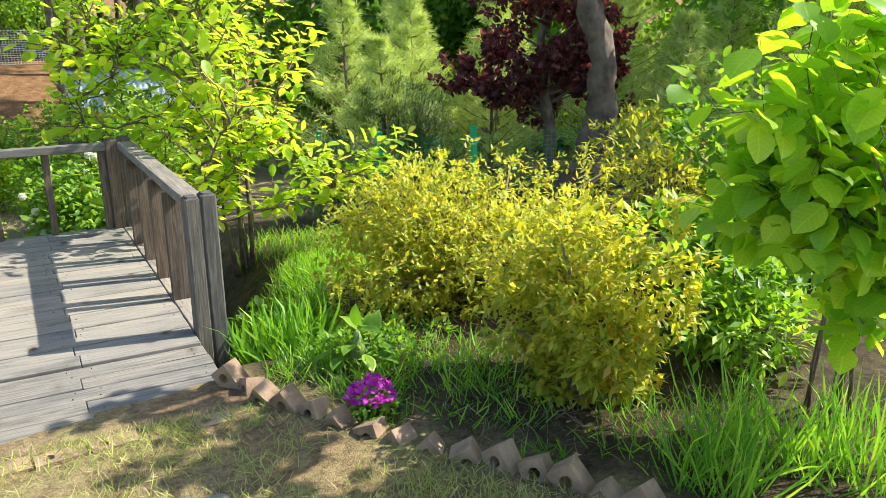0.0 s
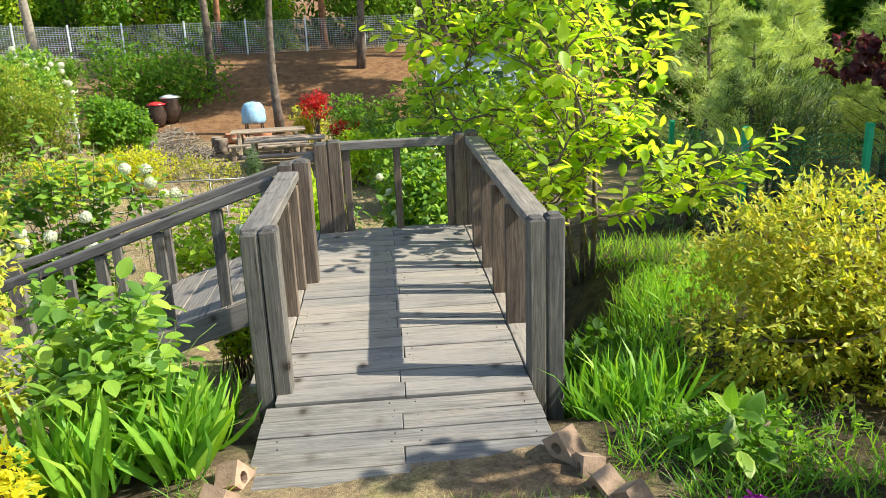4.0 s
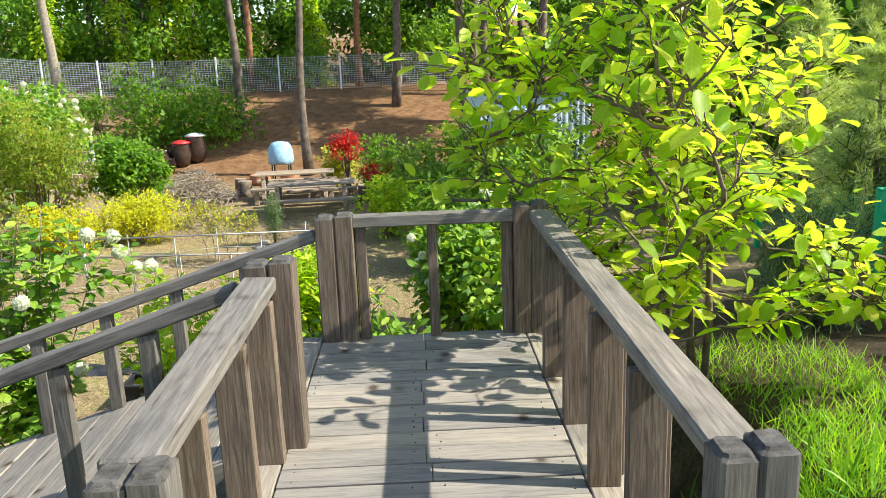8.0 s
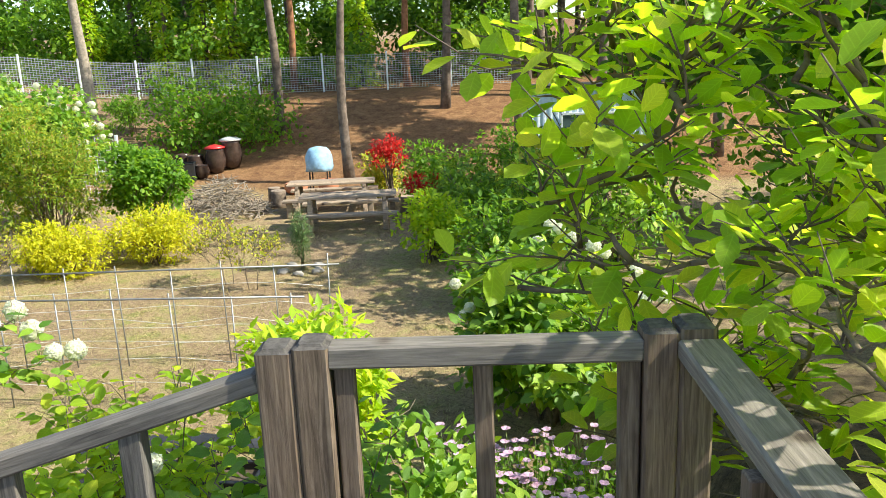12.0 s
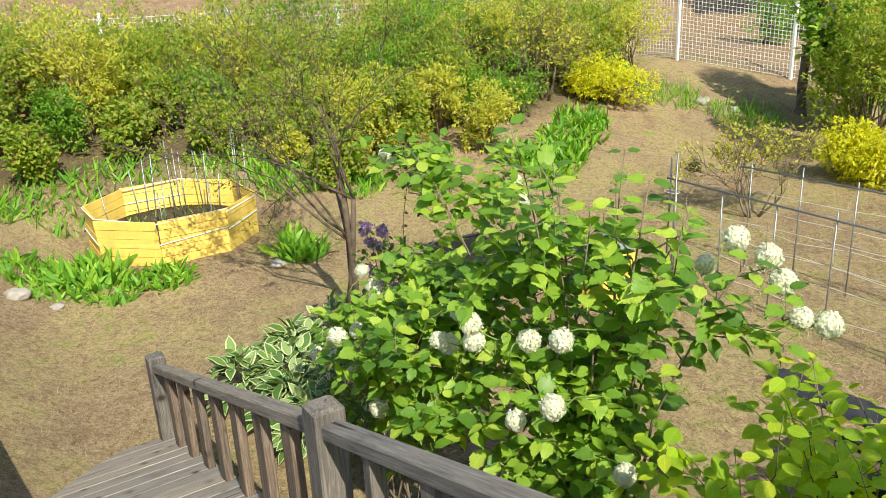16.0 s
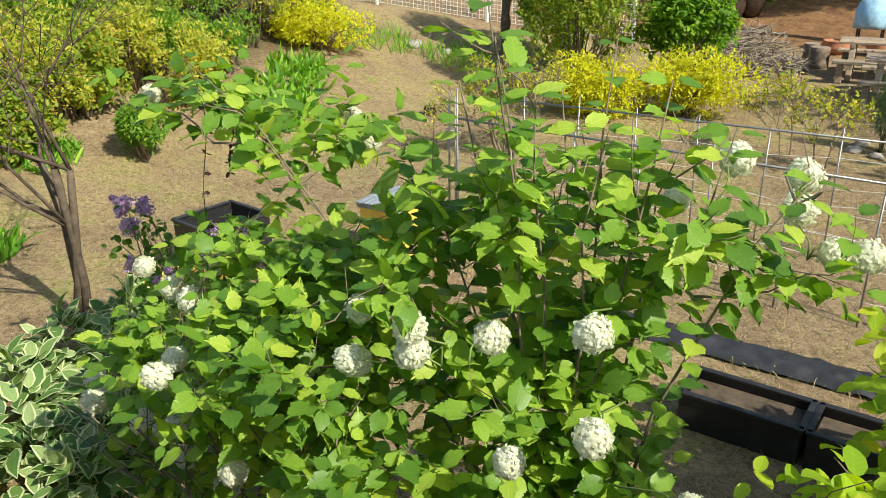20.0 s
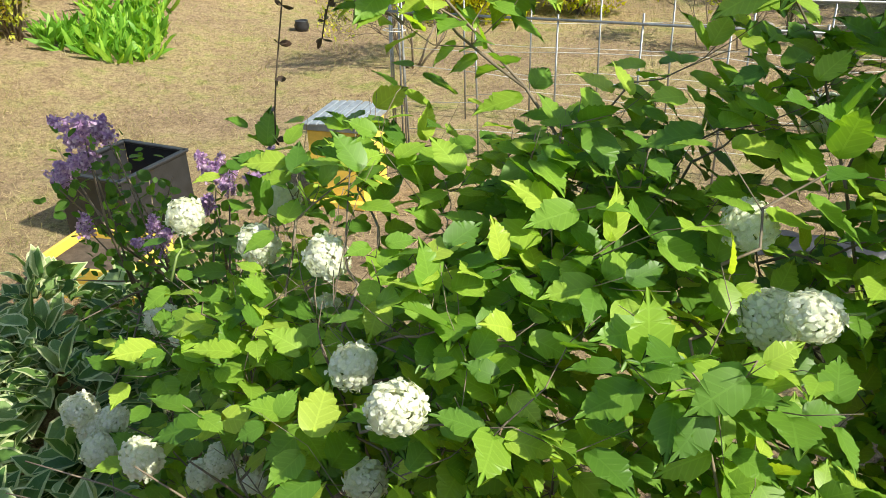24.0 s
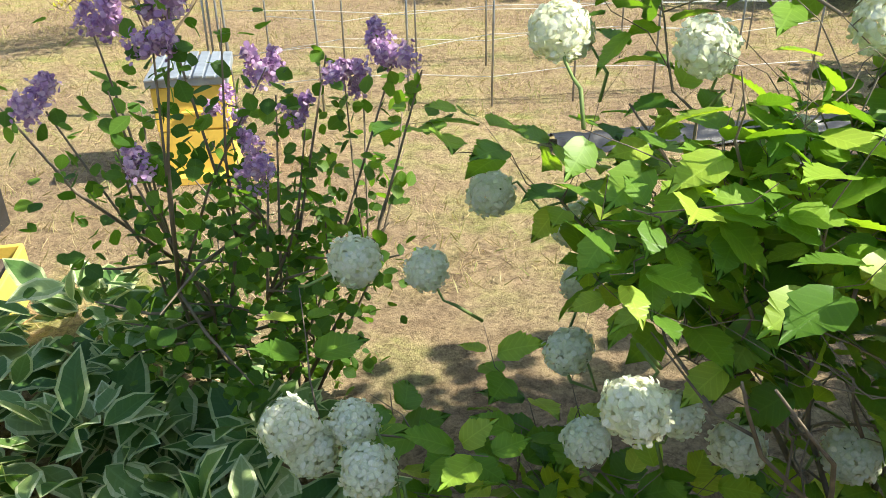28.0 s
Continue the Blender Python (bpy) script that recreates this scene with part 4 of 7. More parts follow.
# ---- planting by the upper path ----
def left_of_deck(p):
    return p[0] < -0.92 and p[1] < 4.6


shrub("spirea_shrub", (2.5, 3.25, gz(2.4, 3.3)), (1.5, 1.15, 0.85), 0.42, 28000, "small", (0.03, 0.062), LEAF_OLIVE, "olive-gold spirea shrub in full leaf beside the deck", stems=30, clump=6, lumps=34, lobe=(0.24, 0.42))
shrub("spirea_shrub", (1.9, 1.45, gz(1.9, 1.4)), (0.62, 0.66, 0.72), 0.38, 10000, "small", (0.036, 0.07), LEAF_OLIVE, "olive-gold spirea shrub behind the brick edging", stems=20, clump=6, lumps=18, lobe=(0.24, 0.42))
shrub("spirea_shrub", (-1.45, 1.75, gz(-1.45, 1.7)), (0.6, 0.66, 0.5), 0.24, 10000, "small", (0.026, 0.055), LEAF_YELLOW, "bright yellow spirea shrub beside the lawn", stems=14, clump=6, lumps=20, lobe=(0.24, 0.42))
shrub("spirea_shrub", (-1.9, 2.7, gz(-1.9, 2.7)), (0.65, 0.6, 0.65), 0.6, 5000, "small", (0.035, 0.06), LEAF_OLIVE, "olive-gold spirea shrub on the slope", stems=14, clump=6, lumps=9)
shoot_bush("leafy_shrub", (-1.6, 3.8, gz(-1.6, 3.8)), inside((-1.85, 3.7, gz(-1.6, 3.8) + 0.66), (0.65, 0.6, 0.55), 20), [], "light green leafy shrub beside the deck", LEAF_SNOWBALL, "shrub", "oval", (0.06, 0.1), 0.07, 5, (0.1, 0.28), True, 0.007, 0.2, 0.3, allowed=left_of_deck)
shoot_bush("leafy_shrub", (-1.25, 2.75, gz(-1.25, 2.75)), list(inside((-1.2, 2.75, 0.35), (0.45, 0.5, 0.42), 26)) + list(inside((-1.5, 3.1, 0.4), (0.5, 0.5, 0.4), 16)), [], "light green leafy shrub beside the brick edging", LEAF_SNOWBALL, "shrub", "oval", (0.06, 0.11), 0.065, 5, (0.1, 0.25), True, 0.006, 0.15, 0.3, GREEN_STEM, allowed=left_of_deck)
shoot_bush("broadleaf_shrub", (2.6, 0.78, gz(2.6, 0.78)), list(inside((2.5, 0.5, 1.28), (0.95, 0.42, 0.72), 36, -0.8)) + list(inside((2.2, 0.75, 1.2), (0.28, 0.22, 0.5), 14, -0.8)) + list(inside((2.9, 1.6, 2.45), (0.7, 0.7, 0.3), 7)), [], "tall broad-leaved shrub with glossy green leaves", LEAF_BROAD, "shrub", "oval", (0.085, 0.14), 0.085, 5, (0.12, 0.3), True, 0.009, 0.42, 0.8, BARK, 250, (1.7, 0.3, 1.2), None, "stem", width=1.3, trunks=6)
shrub("leafy_weeds", (3.2, 1.9, gz(3.2, 1.9)), (0.9, 0.7, 0.45), 0.3, 2600, "ovate", (0.05, 0.09), LEAF_MID, "lush green weeds behind the spirea", "plant", stems=16, clump=4, lumps=14)
shrub("leafy_weeds", (2.7, 1.35, gz(2.7, 1.35)), (0.6, 0.45, 0.35), 0.22, 1500, "small", (0.05, 0.09), LEAF_SNOWBALL, "lush green weeds under the tall shrub", "plant", stems=12, clump=4, lumps=12)
shrub("green_shrub", (4.6, 2.6, gz(4.6, 2.6)), (1.2, 1.2, 0.9), 0.7, 2600, "ovate", (0.06, 0.11), LEAF_MID, "mid-green leafy shrub behind the tall shrub", stems=14, clump=4, lumps=10)
shrub("dark_pine", (4.9, 9.3, gz(4.9, 9.3)), (1.0, 0.9, 1.15), 1.05, 6500, "needle", (0.1, 0.17), NEEDLE, "dark bushy young pine behind the green fence", "pine", stems=14, clump=8, lumps=18, width=3.0)
shrub("dark_pine", (3.1, 7.6, gz(3.1, 7.6)), (0.8, 0.6, 0.55), 0.5, 4500, "needle", (0.08, 0.14), NEEDLE, "low dark young pine before the green fence", "pine", stems=12, clump=8, lumps=14, width=3.0)
shrub("green_shrub", (5.2, 4.4, gz(5.2, 4.4)), (1.2, 1.2, 0.9), 0.7, 2600, "small", (0.06, 0.11), LEAF_OLIVE, "olive-green shrub by the green fence", stems=14, clump=4, lumps=10)


def blades(name, spots, n, height, mat, label, category, width=0.5, lean=0.45, kind=""):
    """A tuft of upright blades round each spot (x, y, radius)."""
    at = []
    for x, yy, r in spots:
        a, q = rng.uniform(0, 2 * np.pi, n), r * np.sqrt(rng.random(n))
        px, py = x + q * np.cos(a), yy + q * np.sin(a)
        at.append(np.stack([px, py, ground_z(px, py) - 0.015], -1))
    at = np.concatenate(at)
    m = len(at)
    along = np.array([0, 0, 1.0]) + rng.normal(size=(m, 3)) * lean * np.array([1, 1, 0.1])
    ob = spread(name, "blade", at, along, rng.normal(size=(m, 3)) + 1e-3, rng.uniform(height[0], height[1], m), mat, None, width)
    return tagged(ob, label, category, kind=kind)


blades("iris_leaves", [(0.95, 2.95, 0.22), (1.1, 3.4, 0.3), (0.95, 3.9, 0.3)], 170, (0.18, 0.38), GRASS_GREEN, "green iris leaves beside the deck post", "plant", 0.6, 0.4)
blades("tall_grass", [(1.8, 0.62, 0.16), (2.1, 0.75, 0.2), (2.3, 0.5, 0.22)], 130, (0.2, 0.45), GRASS_GREEN, "tall bright green grass clump", "plant", 0.26, 0.36)
blades("iris_leaves", [(-1.0, 2.85, 0.15), (-1.1, 3.15, 0.2), (-0.95, 2.5, 0.1), (-1.3, 2.4, 0.15)], 80, (0.25, 0.48), GRASS_GREEN, "dark green iris leaves beside the deck", "plant", 0.8, 0.4)
blades("slope_grass", [(1.2, 4.0, 0.4), (1.4, 4.6, 0.5), (1.1, 5.2, 0.45)], 300, (0.12, 0.3), GRASS_GREEN, "dark green long grass beside the deck", "grass", 0.5, 0.6, kind="stuff")
blades("slope_grass", [(1.7, 4.6, 0.5), (1.9, 5.0, 0.5), (2.3, 5.3, 0.7), (3.0, 5.6, 0.7), (2.2, 6.4, 0.6)], 900, (0.06, 0.22), GRASS_BRIGHT, "bright green grass on the slope", "grass", 0.3, 0.6, kind="stuff")
blades("bed_weeds", [(1.3, 1.9, 0.35), (1.6, 2.3, 0.4), (0.9, 2.4, 0.2), (1.9, 1.0, 0.3), (2.6, 0.4, 0.4), (1.5, 2.9, 0.4), (1.2, 2.5, 0.3), (1.05, 2.0, 0.2), (1.5, 1.6, 0.3), (1.7, 1.9, 0.3)], 210, (0.05, 0.17), GRASS_GREEN, "low green weeds in the planted bed", "grass", 0.5, 0.7, kind="stuff")
blades("dead_stems", [(1.3, 1.9, 0.5), (1.7, 2.4, 0.5), (1.5, 1.3, 0.3), (2.0, 1.2, 0.4), (1.0, 2.2, 0.3)], 110, (0.06, 0.2), STRAW, "dry dead stems lying in the planted bed", "plant litter", 0.15, 1.6, kind="stuff")


def lawn_grass(name, n, x, yy, height, mat, label, keep=None, width=0.35):
    """Short grass scattered in uneven patches."""
    px, py = rng.uniform(*x, n), rng.uniform(*yy, n)
    patch = np.array([noise.noise(Vector((a * 0.9, b * 0.9, 7))) + 0.5 * noise.noise(Vector((a * 3.1, b * 3.1, 2))) for a, b in zip(px, py)])
    ok = patch > rng.uniform(-0.75, 0.45, n)
    if keep is not None:
        ok &= keep(px, py)
    px, py = px[ok], py[ok]
    at = np.stack([px, py, ground_z(px, py) + 0.002], -1)
    m = len(at)
    along = np.array([0, 0, 0.7]) + rng.normal(size=(m, 3)) * np.array([0.7, 0.7, 0.15])
    ob = spread(name, "blade", at, along, rng.normal(size=(m, 3)) + 1e-3, rng.uniform(*height, m), mat, None, width)
    return tagged(ob, label, "grass", kind="stuff")


def path_side(px, py):
    """The green middle of the lawn; it thins out towards the brick edging."""
    right = np.interp(py, [0.1, 0.45, 0.8, 1.02, 1.4, 1.83, 2.36, 2.5, 8], [1.72, 1.6, 1.45, 1.34, 1.08, 0.81, 0.56, 0.56, 0.6])
    left = np.interp(py, [-1, 1.7, 2.45, 6], [-1.5, -0.98, -0.8, -0.75])
    inset = np.minimum(right - px, px - left)
    return inset > rng.uniform(0.02, 0.62, len(px)) * rng.random(len(px)) ** 0.4


blades("path_litter", [(0.3, 1.9, 0.4), (0.6, 1.5, 0.4), (0.9, 1.0, 0.4), (1.2, 0.6, 0.5), (0.1, 2.0, 0.3), (-0.6, 1.7, 0.3), (0.6, 0.6, 0.6)], 620, (0.012, 0.055), STRAW, "dry grass litter along the brick edging", "plant litter", 0.25, 2.5, kind="stuff")
blades("edge_grass", [(-0.95, 2.0, 0.16), (-1.02, 1.6, 0.16), (-1.12, 1.2, 0.18), (-1.2, 0.8, 0.2), (-0.88, 2.3, 0.12), (0.72, 2.2, 0.12), (1.0, 1.7, 0.1), (1.4, 1.1, 0.12), (0.5, 2.0, 0.1)], 90, (0.03, 0.12), GRASS_GREEN, "green grass growing over the brick edging", "grass", 0.4, 0.9, kind="stuff")
shrub("leafy_weeds", (1.25, 2.35, gz(1.25, 2.35)), (0.45, 0.4, 0.12), 0.08, 900, "small", (0.03, 0.06), LEAF_MID, "low leafy weeds in the planted bed", "plant", stems=10, clump=4, lumps=12)
shrub("leafy_weeds", (1.2, 4.2, gz(1.2, 4.2)), (0.42, 0.8, 0.22), 0.18, 1900, "ovate", (0.05, 0.1), LEAF_DARK, "dark green broad weeds beside the deck", "plant", stems=12, clump=4, lumps=14)
lawn_grass("lawn_grass", 120000, (-1.2, 1.7), (-0.5, 2.13), (0.025, 0.07), GRASS_LAWN, "short dry lawn grass before the deck", path_side, 0.5)
lawn_grass("lawn_grass", 60000, (-12.5, -6.3), (3.5, 12), (0.02, 0.07), GRASS_DRY, "short dry lawn grass below the ramp")
lawn_grass("lawn_grass", 85000, (-12, 0.5), (9, 21), (0.03, 0.09), GRASS_DRY, "short dry lawn grass round the trellis", None, 0.65)


# ---- brick edging ----
def brick_mesh():
    """A perforated clay brick: 0.2 long, 0.1 wide, 0.09 deep, with a round hole through it."""
    bm = bmesh.new()
    L, W, D, r, n = 0.2, 0.105, 0.10, 0.026, 8
    rings = []
    for zz in (-D / 2, D / 2):
        outer = [bm.verts.new((sx * W / 2, sy * L / 2, zz)) for sx, sy in ((1, 0), (1, 1), (0, 1), (-1, 1), (-1, 0), (-1, -1), (0, -1), (1, -1))]
        inner = [bm.verts.new((r * math.cos(k * math.pi / 4), 0.045 + r * math.sin(k * math.pi / 4), zz)) for k in range(n)]
        rings.append((outer, inner))
        for k in range(n):
            f = (outer[k], outer[(k + 1) % n], inner[(k + 1) % n], inner[k])
            bm.faces.new(f if zz > 0 else f[::-1])
    (o0, i0), (o1, i1) = rings
    for k in range(n):
        bm.faces.new((o0[k], o0[(k + 1) % n], o1[(k + 1) % n], o1[k]))
        bm.faces.new((i0[(k + 1) % n], i0[k], i1[k], i1[(k + 1) % n]))
    me = bpy.data.meshes.new("brick")
    bm.to_mesh(me)
    bm.free()
    me.materials.append(BRICK)
    return me


BRICK_MESH = brick_mesh()


def brick_row(name, line, pitch, lean, label, facing=1, start=0):
    top = thing(name, (line[0][0], line[0][1], gz(*line[0])), label, "edging", kind="structure")
    o = Vector(top.location)
    pts = [Vector((*p, 0)) for p in line]
    dist, i, s = 0.0, 0, 0.0
    for a, b in zip(pts, pts[1:]):
        ln = (b - a).length
        while s < ln:
            p = a + (b - a) * (s / ln)
            d = (b - a).normalized()
            side = Vector((-d.y, d.x, 0)) * facing
            m = Matrix((d, Vector((0, 0, 1)), side)).transposed().to_4x4()
            ob = new("brick", BRICK_MESH)
            ob.parent = top
            z = gz(p.x, p.y) - o.z + random.uniform(-0.05, 0.012)
            ob.matrix_local = Matrix.Translation((p.x - o.x, p.y - o.y, z)) @ m @ pose(0, 0, 0, random.uniform(-16, 16), random.uniform(-18, 18), lean + random.uniform(-17, 17)) @ Matrix.Diagonal((random.uniform(0.86, 1.02), 0.94, random.uniform(0.85, 1.0), 1))
            s += pitch * random.uniform(0.92, 1.1)
        s -= ln


brick_row("brick_edging", [(0.55, 2.40), (0.66, 2.08), (0.81, 1.83), (0.94, 1.59), (1.08, 1.40), (1.24, 1.18), (1.34, 1.02), (1.45, 0.80), (1.6, 0.45), (1.72, 0.1)], 0.145, 38, "sawtooth edging of perforated clay bricks", -1)
brick_row("brick_edging", [(-0.72, 2.42), (-0.83, 2.0), (-0.9, 1.74), (-1.0, 1.45), (-1.1, 1.1), (-1.2, 0.4)], 0.135, -40, "sawtooth edging of perforated clay bricks", 1)
for i in range(7):
    o = tagged(new("paving_brick", BRICK_MESH), "perforated brick laid flush before the deck", "brick", "flush bricks")
    o.matrix_world = Matrix.Translation((-0.62 + 0.2 * i, 2.07 + random.uniform(-0.01, 0.01), gz(-0.62 + 0.2 * i, 2.07) - 0.04 + random.uniform(-0.008, 0.006))) @ pose(0, 0, 0, random.uniform(-3, 3), random.uniform(-3, 3), 90 + random.uniform(-5, 5)) @ Matrix.Diagonal((1, random.uniform(0.88, 0.96), 1, 1))
bm = block(0.48, 0.42, 0.05, 0.015, 0.02, 3)
o = part("paving_slab", bm, PAVER)
o.matrix_world = pose(0.04, 1.25, gz(0, 1.25) + 0.004, 0, 0, -4)
tagged(o, "worn concrete slab sunk in the lawn", "slab")


def phlox(x, yy):
    z = gz(x, yy)
    top = thing("phlox", (x, yy, z), "creeping phlox with bright magenta flowers", "plant")
    n = 260
    a, q = rng.uniform(0, 6.28, n), 0.12 * np.sqrt(rng.random(n))
    at = np.stack([q * np.cos(a), q * np.sin(a), 0.03 + 0.10 * (1 - (q / 0.12) ** 2) * rng.random(n)], -1)
    spread("foliage", "small", at, unit(n), unit(n) + np.array([0, 0, 1.0]), rng.uniform(0.02, 0.05, n), GRASS_GREEN, top)
    n = 230
    a, q = rng.uniform(0, 6.28, n), 0.105 * np.sqrt(rng.random(n))
    at = np.stack([q * np.cos(a), q * np.sin(a), 0.09 + 0.10 * (1 - (q / 0.105) ** 2) * rng.uniform(0.6, 1, n)], -1)
    spread("flower_mass", "petal", at, unit(n), unit(n) + np.array([0, 0, 1.2]), rng.uniform(0.018, 0.03, n), PETAL_MAGENTA, top)


phlox(0.98, 1.76)


# ---- magnolia ----
def clear_of_deck(p):
    x, yy, z = p
    return x > 0.66 + 0.25 * (yy < 4.6) or (yy > 6.22 and x > -0.35) or (yy > 5.5 and z > 1.45 and x > 0.1)


MAG_TIPS = [p for p in np.concatenate([inside((1.7, 6.4, 1.7), (0.9, 0.8, 1.2), 10, -0.9, 10), inside((1.8, 6.5, 0.9), (1.5, 1.2, 1.3), 38, -0.9, 20), inside((0.35, 6.9, 1.3), (0.65, 0.55, 0.85), 20, -0.9, 10), inside((1.0, 6.5, 1.4), (0.6, 0.6, 0.7), 8, -0.9, 6), inside((1.0, 6.95, 0.25), (0.8, 0.5, 0.6), 20, -0.9, 8), inside((2.2, 5.6, 0.4), (0.9, 0.8, 0.8), 14, -0.9, 8), inside((1.5, 6.6, 2.4), (1.3, 1.0, 0.7), 12, -0.9, 8), inside((1.4, 5.3, 1.6), (0.6, 0.8, 0.8), 10, -0.9, 5)]) if clear_of_deck(p)]
shoot_bush("magnolia_tree", (1.62, 6.25, gz(1.62, 6.25)), MAG_TIPS, [], "young magnolia tree with large lime-green leaves", LEAF_MAGNOLIA, "tree", "broad", (0.1, 0.17), 0.08, 5, (0.2, 0.5), False, 0.024, 0.38, 0.35, BARK, 300, (0.6, 5.6, 1.2), clear_of_deck, "branch", foot=0.06, trunks=6, width=0.86)


# ---- snowball viburnums ----


def surface_spots(base, radii, lift, n, up=-0.2):
    u = unit(n * 4)
    u = u[u[:, 2] > up][:n]
    return [tuple(np.array(base) + np.array([0, 0, lift]) + v * np.array(radii) * rng.uniform(0.55, 0.85)) for v in u]


def add_flowers(top, spots, r=(0.045, 0.062)):
    base = Vector(top.location)
    for i, s in enumerate(spots):
        o = new("flower_head", FLOWER[i % 3])
        o.parent = top
        rad = random.uniform(*r)
        o.matrix_local = Matrix.Translation(Vector(s) - base) @ Matrix.Rotation(random.uniform(0, 6), 4, "Z") @ Matrix.Diagonal((rad, rad, rad * random.uniform(0.85, 1.0), 1))


SNOW = "snowball viburnum bush with white ball flowers below the ramp"


def off_ramp(p):
    return p[1] > 6.5


def low_crown(x, y):
    """Height of the lower bush's leafy top: it rises away from the ramp and towards the tall bush."""
    return float(np.interp(x, [-5.95, -5.7, -5.4, -5.1, -4.8, -4.5, -4.25, -3.9, -3.5], [-1.2, -1.0, -0.6, -0.4, -0.28, -0.18, -0.1, 0.0, 0.15])) + 0.5 * (y - 7.2)


def in_low_bush(p):
    return 6.62 + 0.42 * (p[2] < -0.78) < p[1] < 7.75 and -5.9 < p[0] and p[2] < low_crown(p[0], p[1]) + 0.05


def in_tall_bush(p):
    """The tall bush leans one long branch out over the lower one; between them the view is open."""
    return p[1] > (6.95 if p[2] > -0.3 else 6.75) and (p[0] > -3.85 or p[2] < low_crown(p[0], p[1]) or (p[1] > 7.3 and p[2] > 0.04))


TALL = [(-3.25, 7.1, 0.92), (-3.45, 7.5, 0.72), (-3.1, 7.65, 0.72), (-2.9, 7.6, 0.62), (-3.65, 7.6, 0.55), (-3.2, 7.3, 0.62), (-2.7, 7.6, 0.5), (-3.4, 7.9, 0.5), (-2.5, 7.8, 0.32), (-2.9, 7.9, 0.45), (-3.85, 7.5, 0.33), (-3.0, 7.35, 0.45),
        (-5.1, 7.6, 0.52), (-5.45, 7.75, 0.42), (-4.8, 7.65, 0.3), (-4.55, 8.1, 0.25), (-5.6, 7.6, 0.3), (-4.9, 7.9, 0.2), (-4.3, 7.7, 0.28), (-5.2, 7.9, 0.3), (-3.6, 7.2, 0.3), (-2.75, 7.4, 0.2), (-3.3, 7.2, 0.2), (-2.35, 7.9, 0.05)]
shoot_bush("snowball_bush", (-3.2, 7.6, LAWN), TALL + [p for p in inside((-3.2, 7.5, -0.6), (0.9, 0.7, 0.8), 22) if in_tall_bush(p)], [(-2.56, 8.0, 0.27), (-2.80, 8.09, 0.27), (-2.34, 8.16, -0.03), (-2.44, 8.11, -0.02), (-3.31, 7.25, -0.2), (-3.48, 7.04, -0.2), (-3.47, 7.02, -0.1), (-3.79, 7.16, -0.185), (-3.68, 6.96, -0.25), (-3.61, 7.74, -0.14), (-2.58, 8.16, 0.1), (-2.84, 7.0, -0.26), (-3.02, 8.16, 0.06), (-4.68, 8.24, 0.17), (-4.55, 8.2, 0.08), (-2.9, 7.1, 0.0), (-3.1, 7.0, -0.45), (-2.6, 7.2, -0.55), (-5.5, 7.7, 0.3)], SNOW, LEAF_SNOWBALL, size=(0.075, 0.125), gap=0.085, thick=0.010, bare=0.22, droop=0.22, trunks=13, stem_mat=TWIG, singles=250, near=(-3.6, 6.3, -0.2), allowed=in_tall_bush, flower_r=(0.048, 0.064))
LOW_TIPS = []
for i in range(92):
    x = rng.uniform(-5.4, -3.5) if i > 9 else rng.uniform(-5.8, -5.4)
    y = 6.68 + 0.9 * rng.random()
    LOW_TIPS.append((x, y, low_crown(x, y) - 0.03 - 0.85 * rng.random() ** 1.6))
LOW_TIPS += [(-5.02, 7.0, -0.4), (-4.7, 7.3, -0.15)]
shoot_bush("snowball_bush", (-4.5, 7.15, LAWN), [p for p in LOW_TIPS if p[2] > -1.5], [(-4.70, 7.15, -0.38), (-4.77, 7.24, -0.6), (-5.09, 7.62, -0.48), (-5.57, 7.53, -0.94), (-5.42, 7.45, -0.93), (-4.54, 6.92, -0.5), (-5.16, 6.9, -0.9), (-3.73, 7.05, -0.32), (-4.35, 6.7, -0.4), (-5.2, 7.3, -0.4), (-4.95, 7.25, -0.43), (-5.04, 7.6, -0.93), (-5.25, 7.6, -0.83), (-5.02, 7.6, -1.09), (-5.14, 7.3, -1.07), (-5.73, 7.25, -1.15), (-5.6, 7.25, -1.16), (-5.69, 7.25, -1.22), (-5.08, 7.1, -1.06), (-4.98, 7.1, -1.1), (-5.16, 7.1, -1.14), (-4.84, 7.1, -1.2), (-4.58, 7.1, -1.26), (-5.58, 7.15, -1.2), (-4.5, 6.85, -0.75), (-4.2, 6.85, -0.85)], SNOW, LEAF_SNOWBALL, size=(0.068, 0.122), gap=0.085, thick=0.008, bare=0.3, droop=0.22, trunks=16, stem_mat=TWIG, singles=300, near=(-4.9, 6.3, -0.6), allowed=in_low_bush, flower_r=(0.047, 0.062))
shoot_bush("leafy_shrub", (-1.75, 7.6, gz(-1.75, 7.6)), inside((-1.7, 7.5, -0.28), (0.9, 0.7, 0.6), 34), [(-1.5, 7.1, -0.2)], "lime-green leafy shrub under the ramp rail", LEAF_GOLD, "shrub", "oval", (0.06, 0.105), 0.07, thick=0.007, bare=0.2, allowed=off_ramp)
shrub("lime_shrub", (-1.1, 8.9, LAWN), (0.85, 0.75, 0.65), 1.4, 2600, "small", (0.08, 0.15), LEAF_GOLD, "lime-green leafy shrub beside the trellis", stems=14, clump=5, lumps=20, lobe=(0.18, 0.36))
shoot_bush("leafy_shrub", (-0.7, 7.2, LAWN), inside((-0.8, 7.3, -0.5), (0.8, 0.6, 0.65), 32), [], "light green leafy shrub under the ramp rail", LEAF_SNOWBALL, "shrub", "viburnum", (0.07, 0.12), 0.085, allowed=off_ramp)
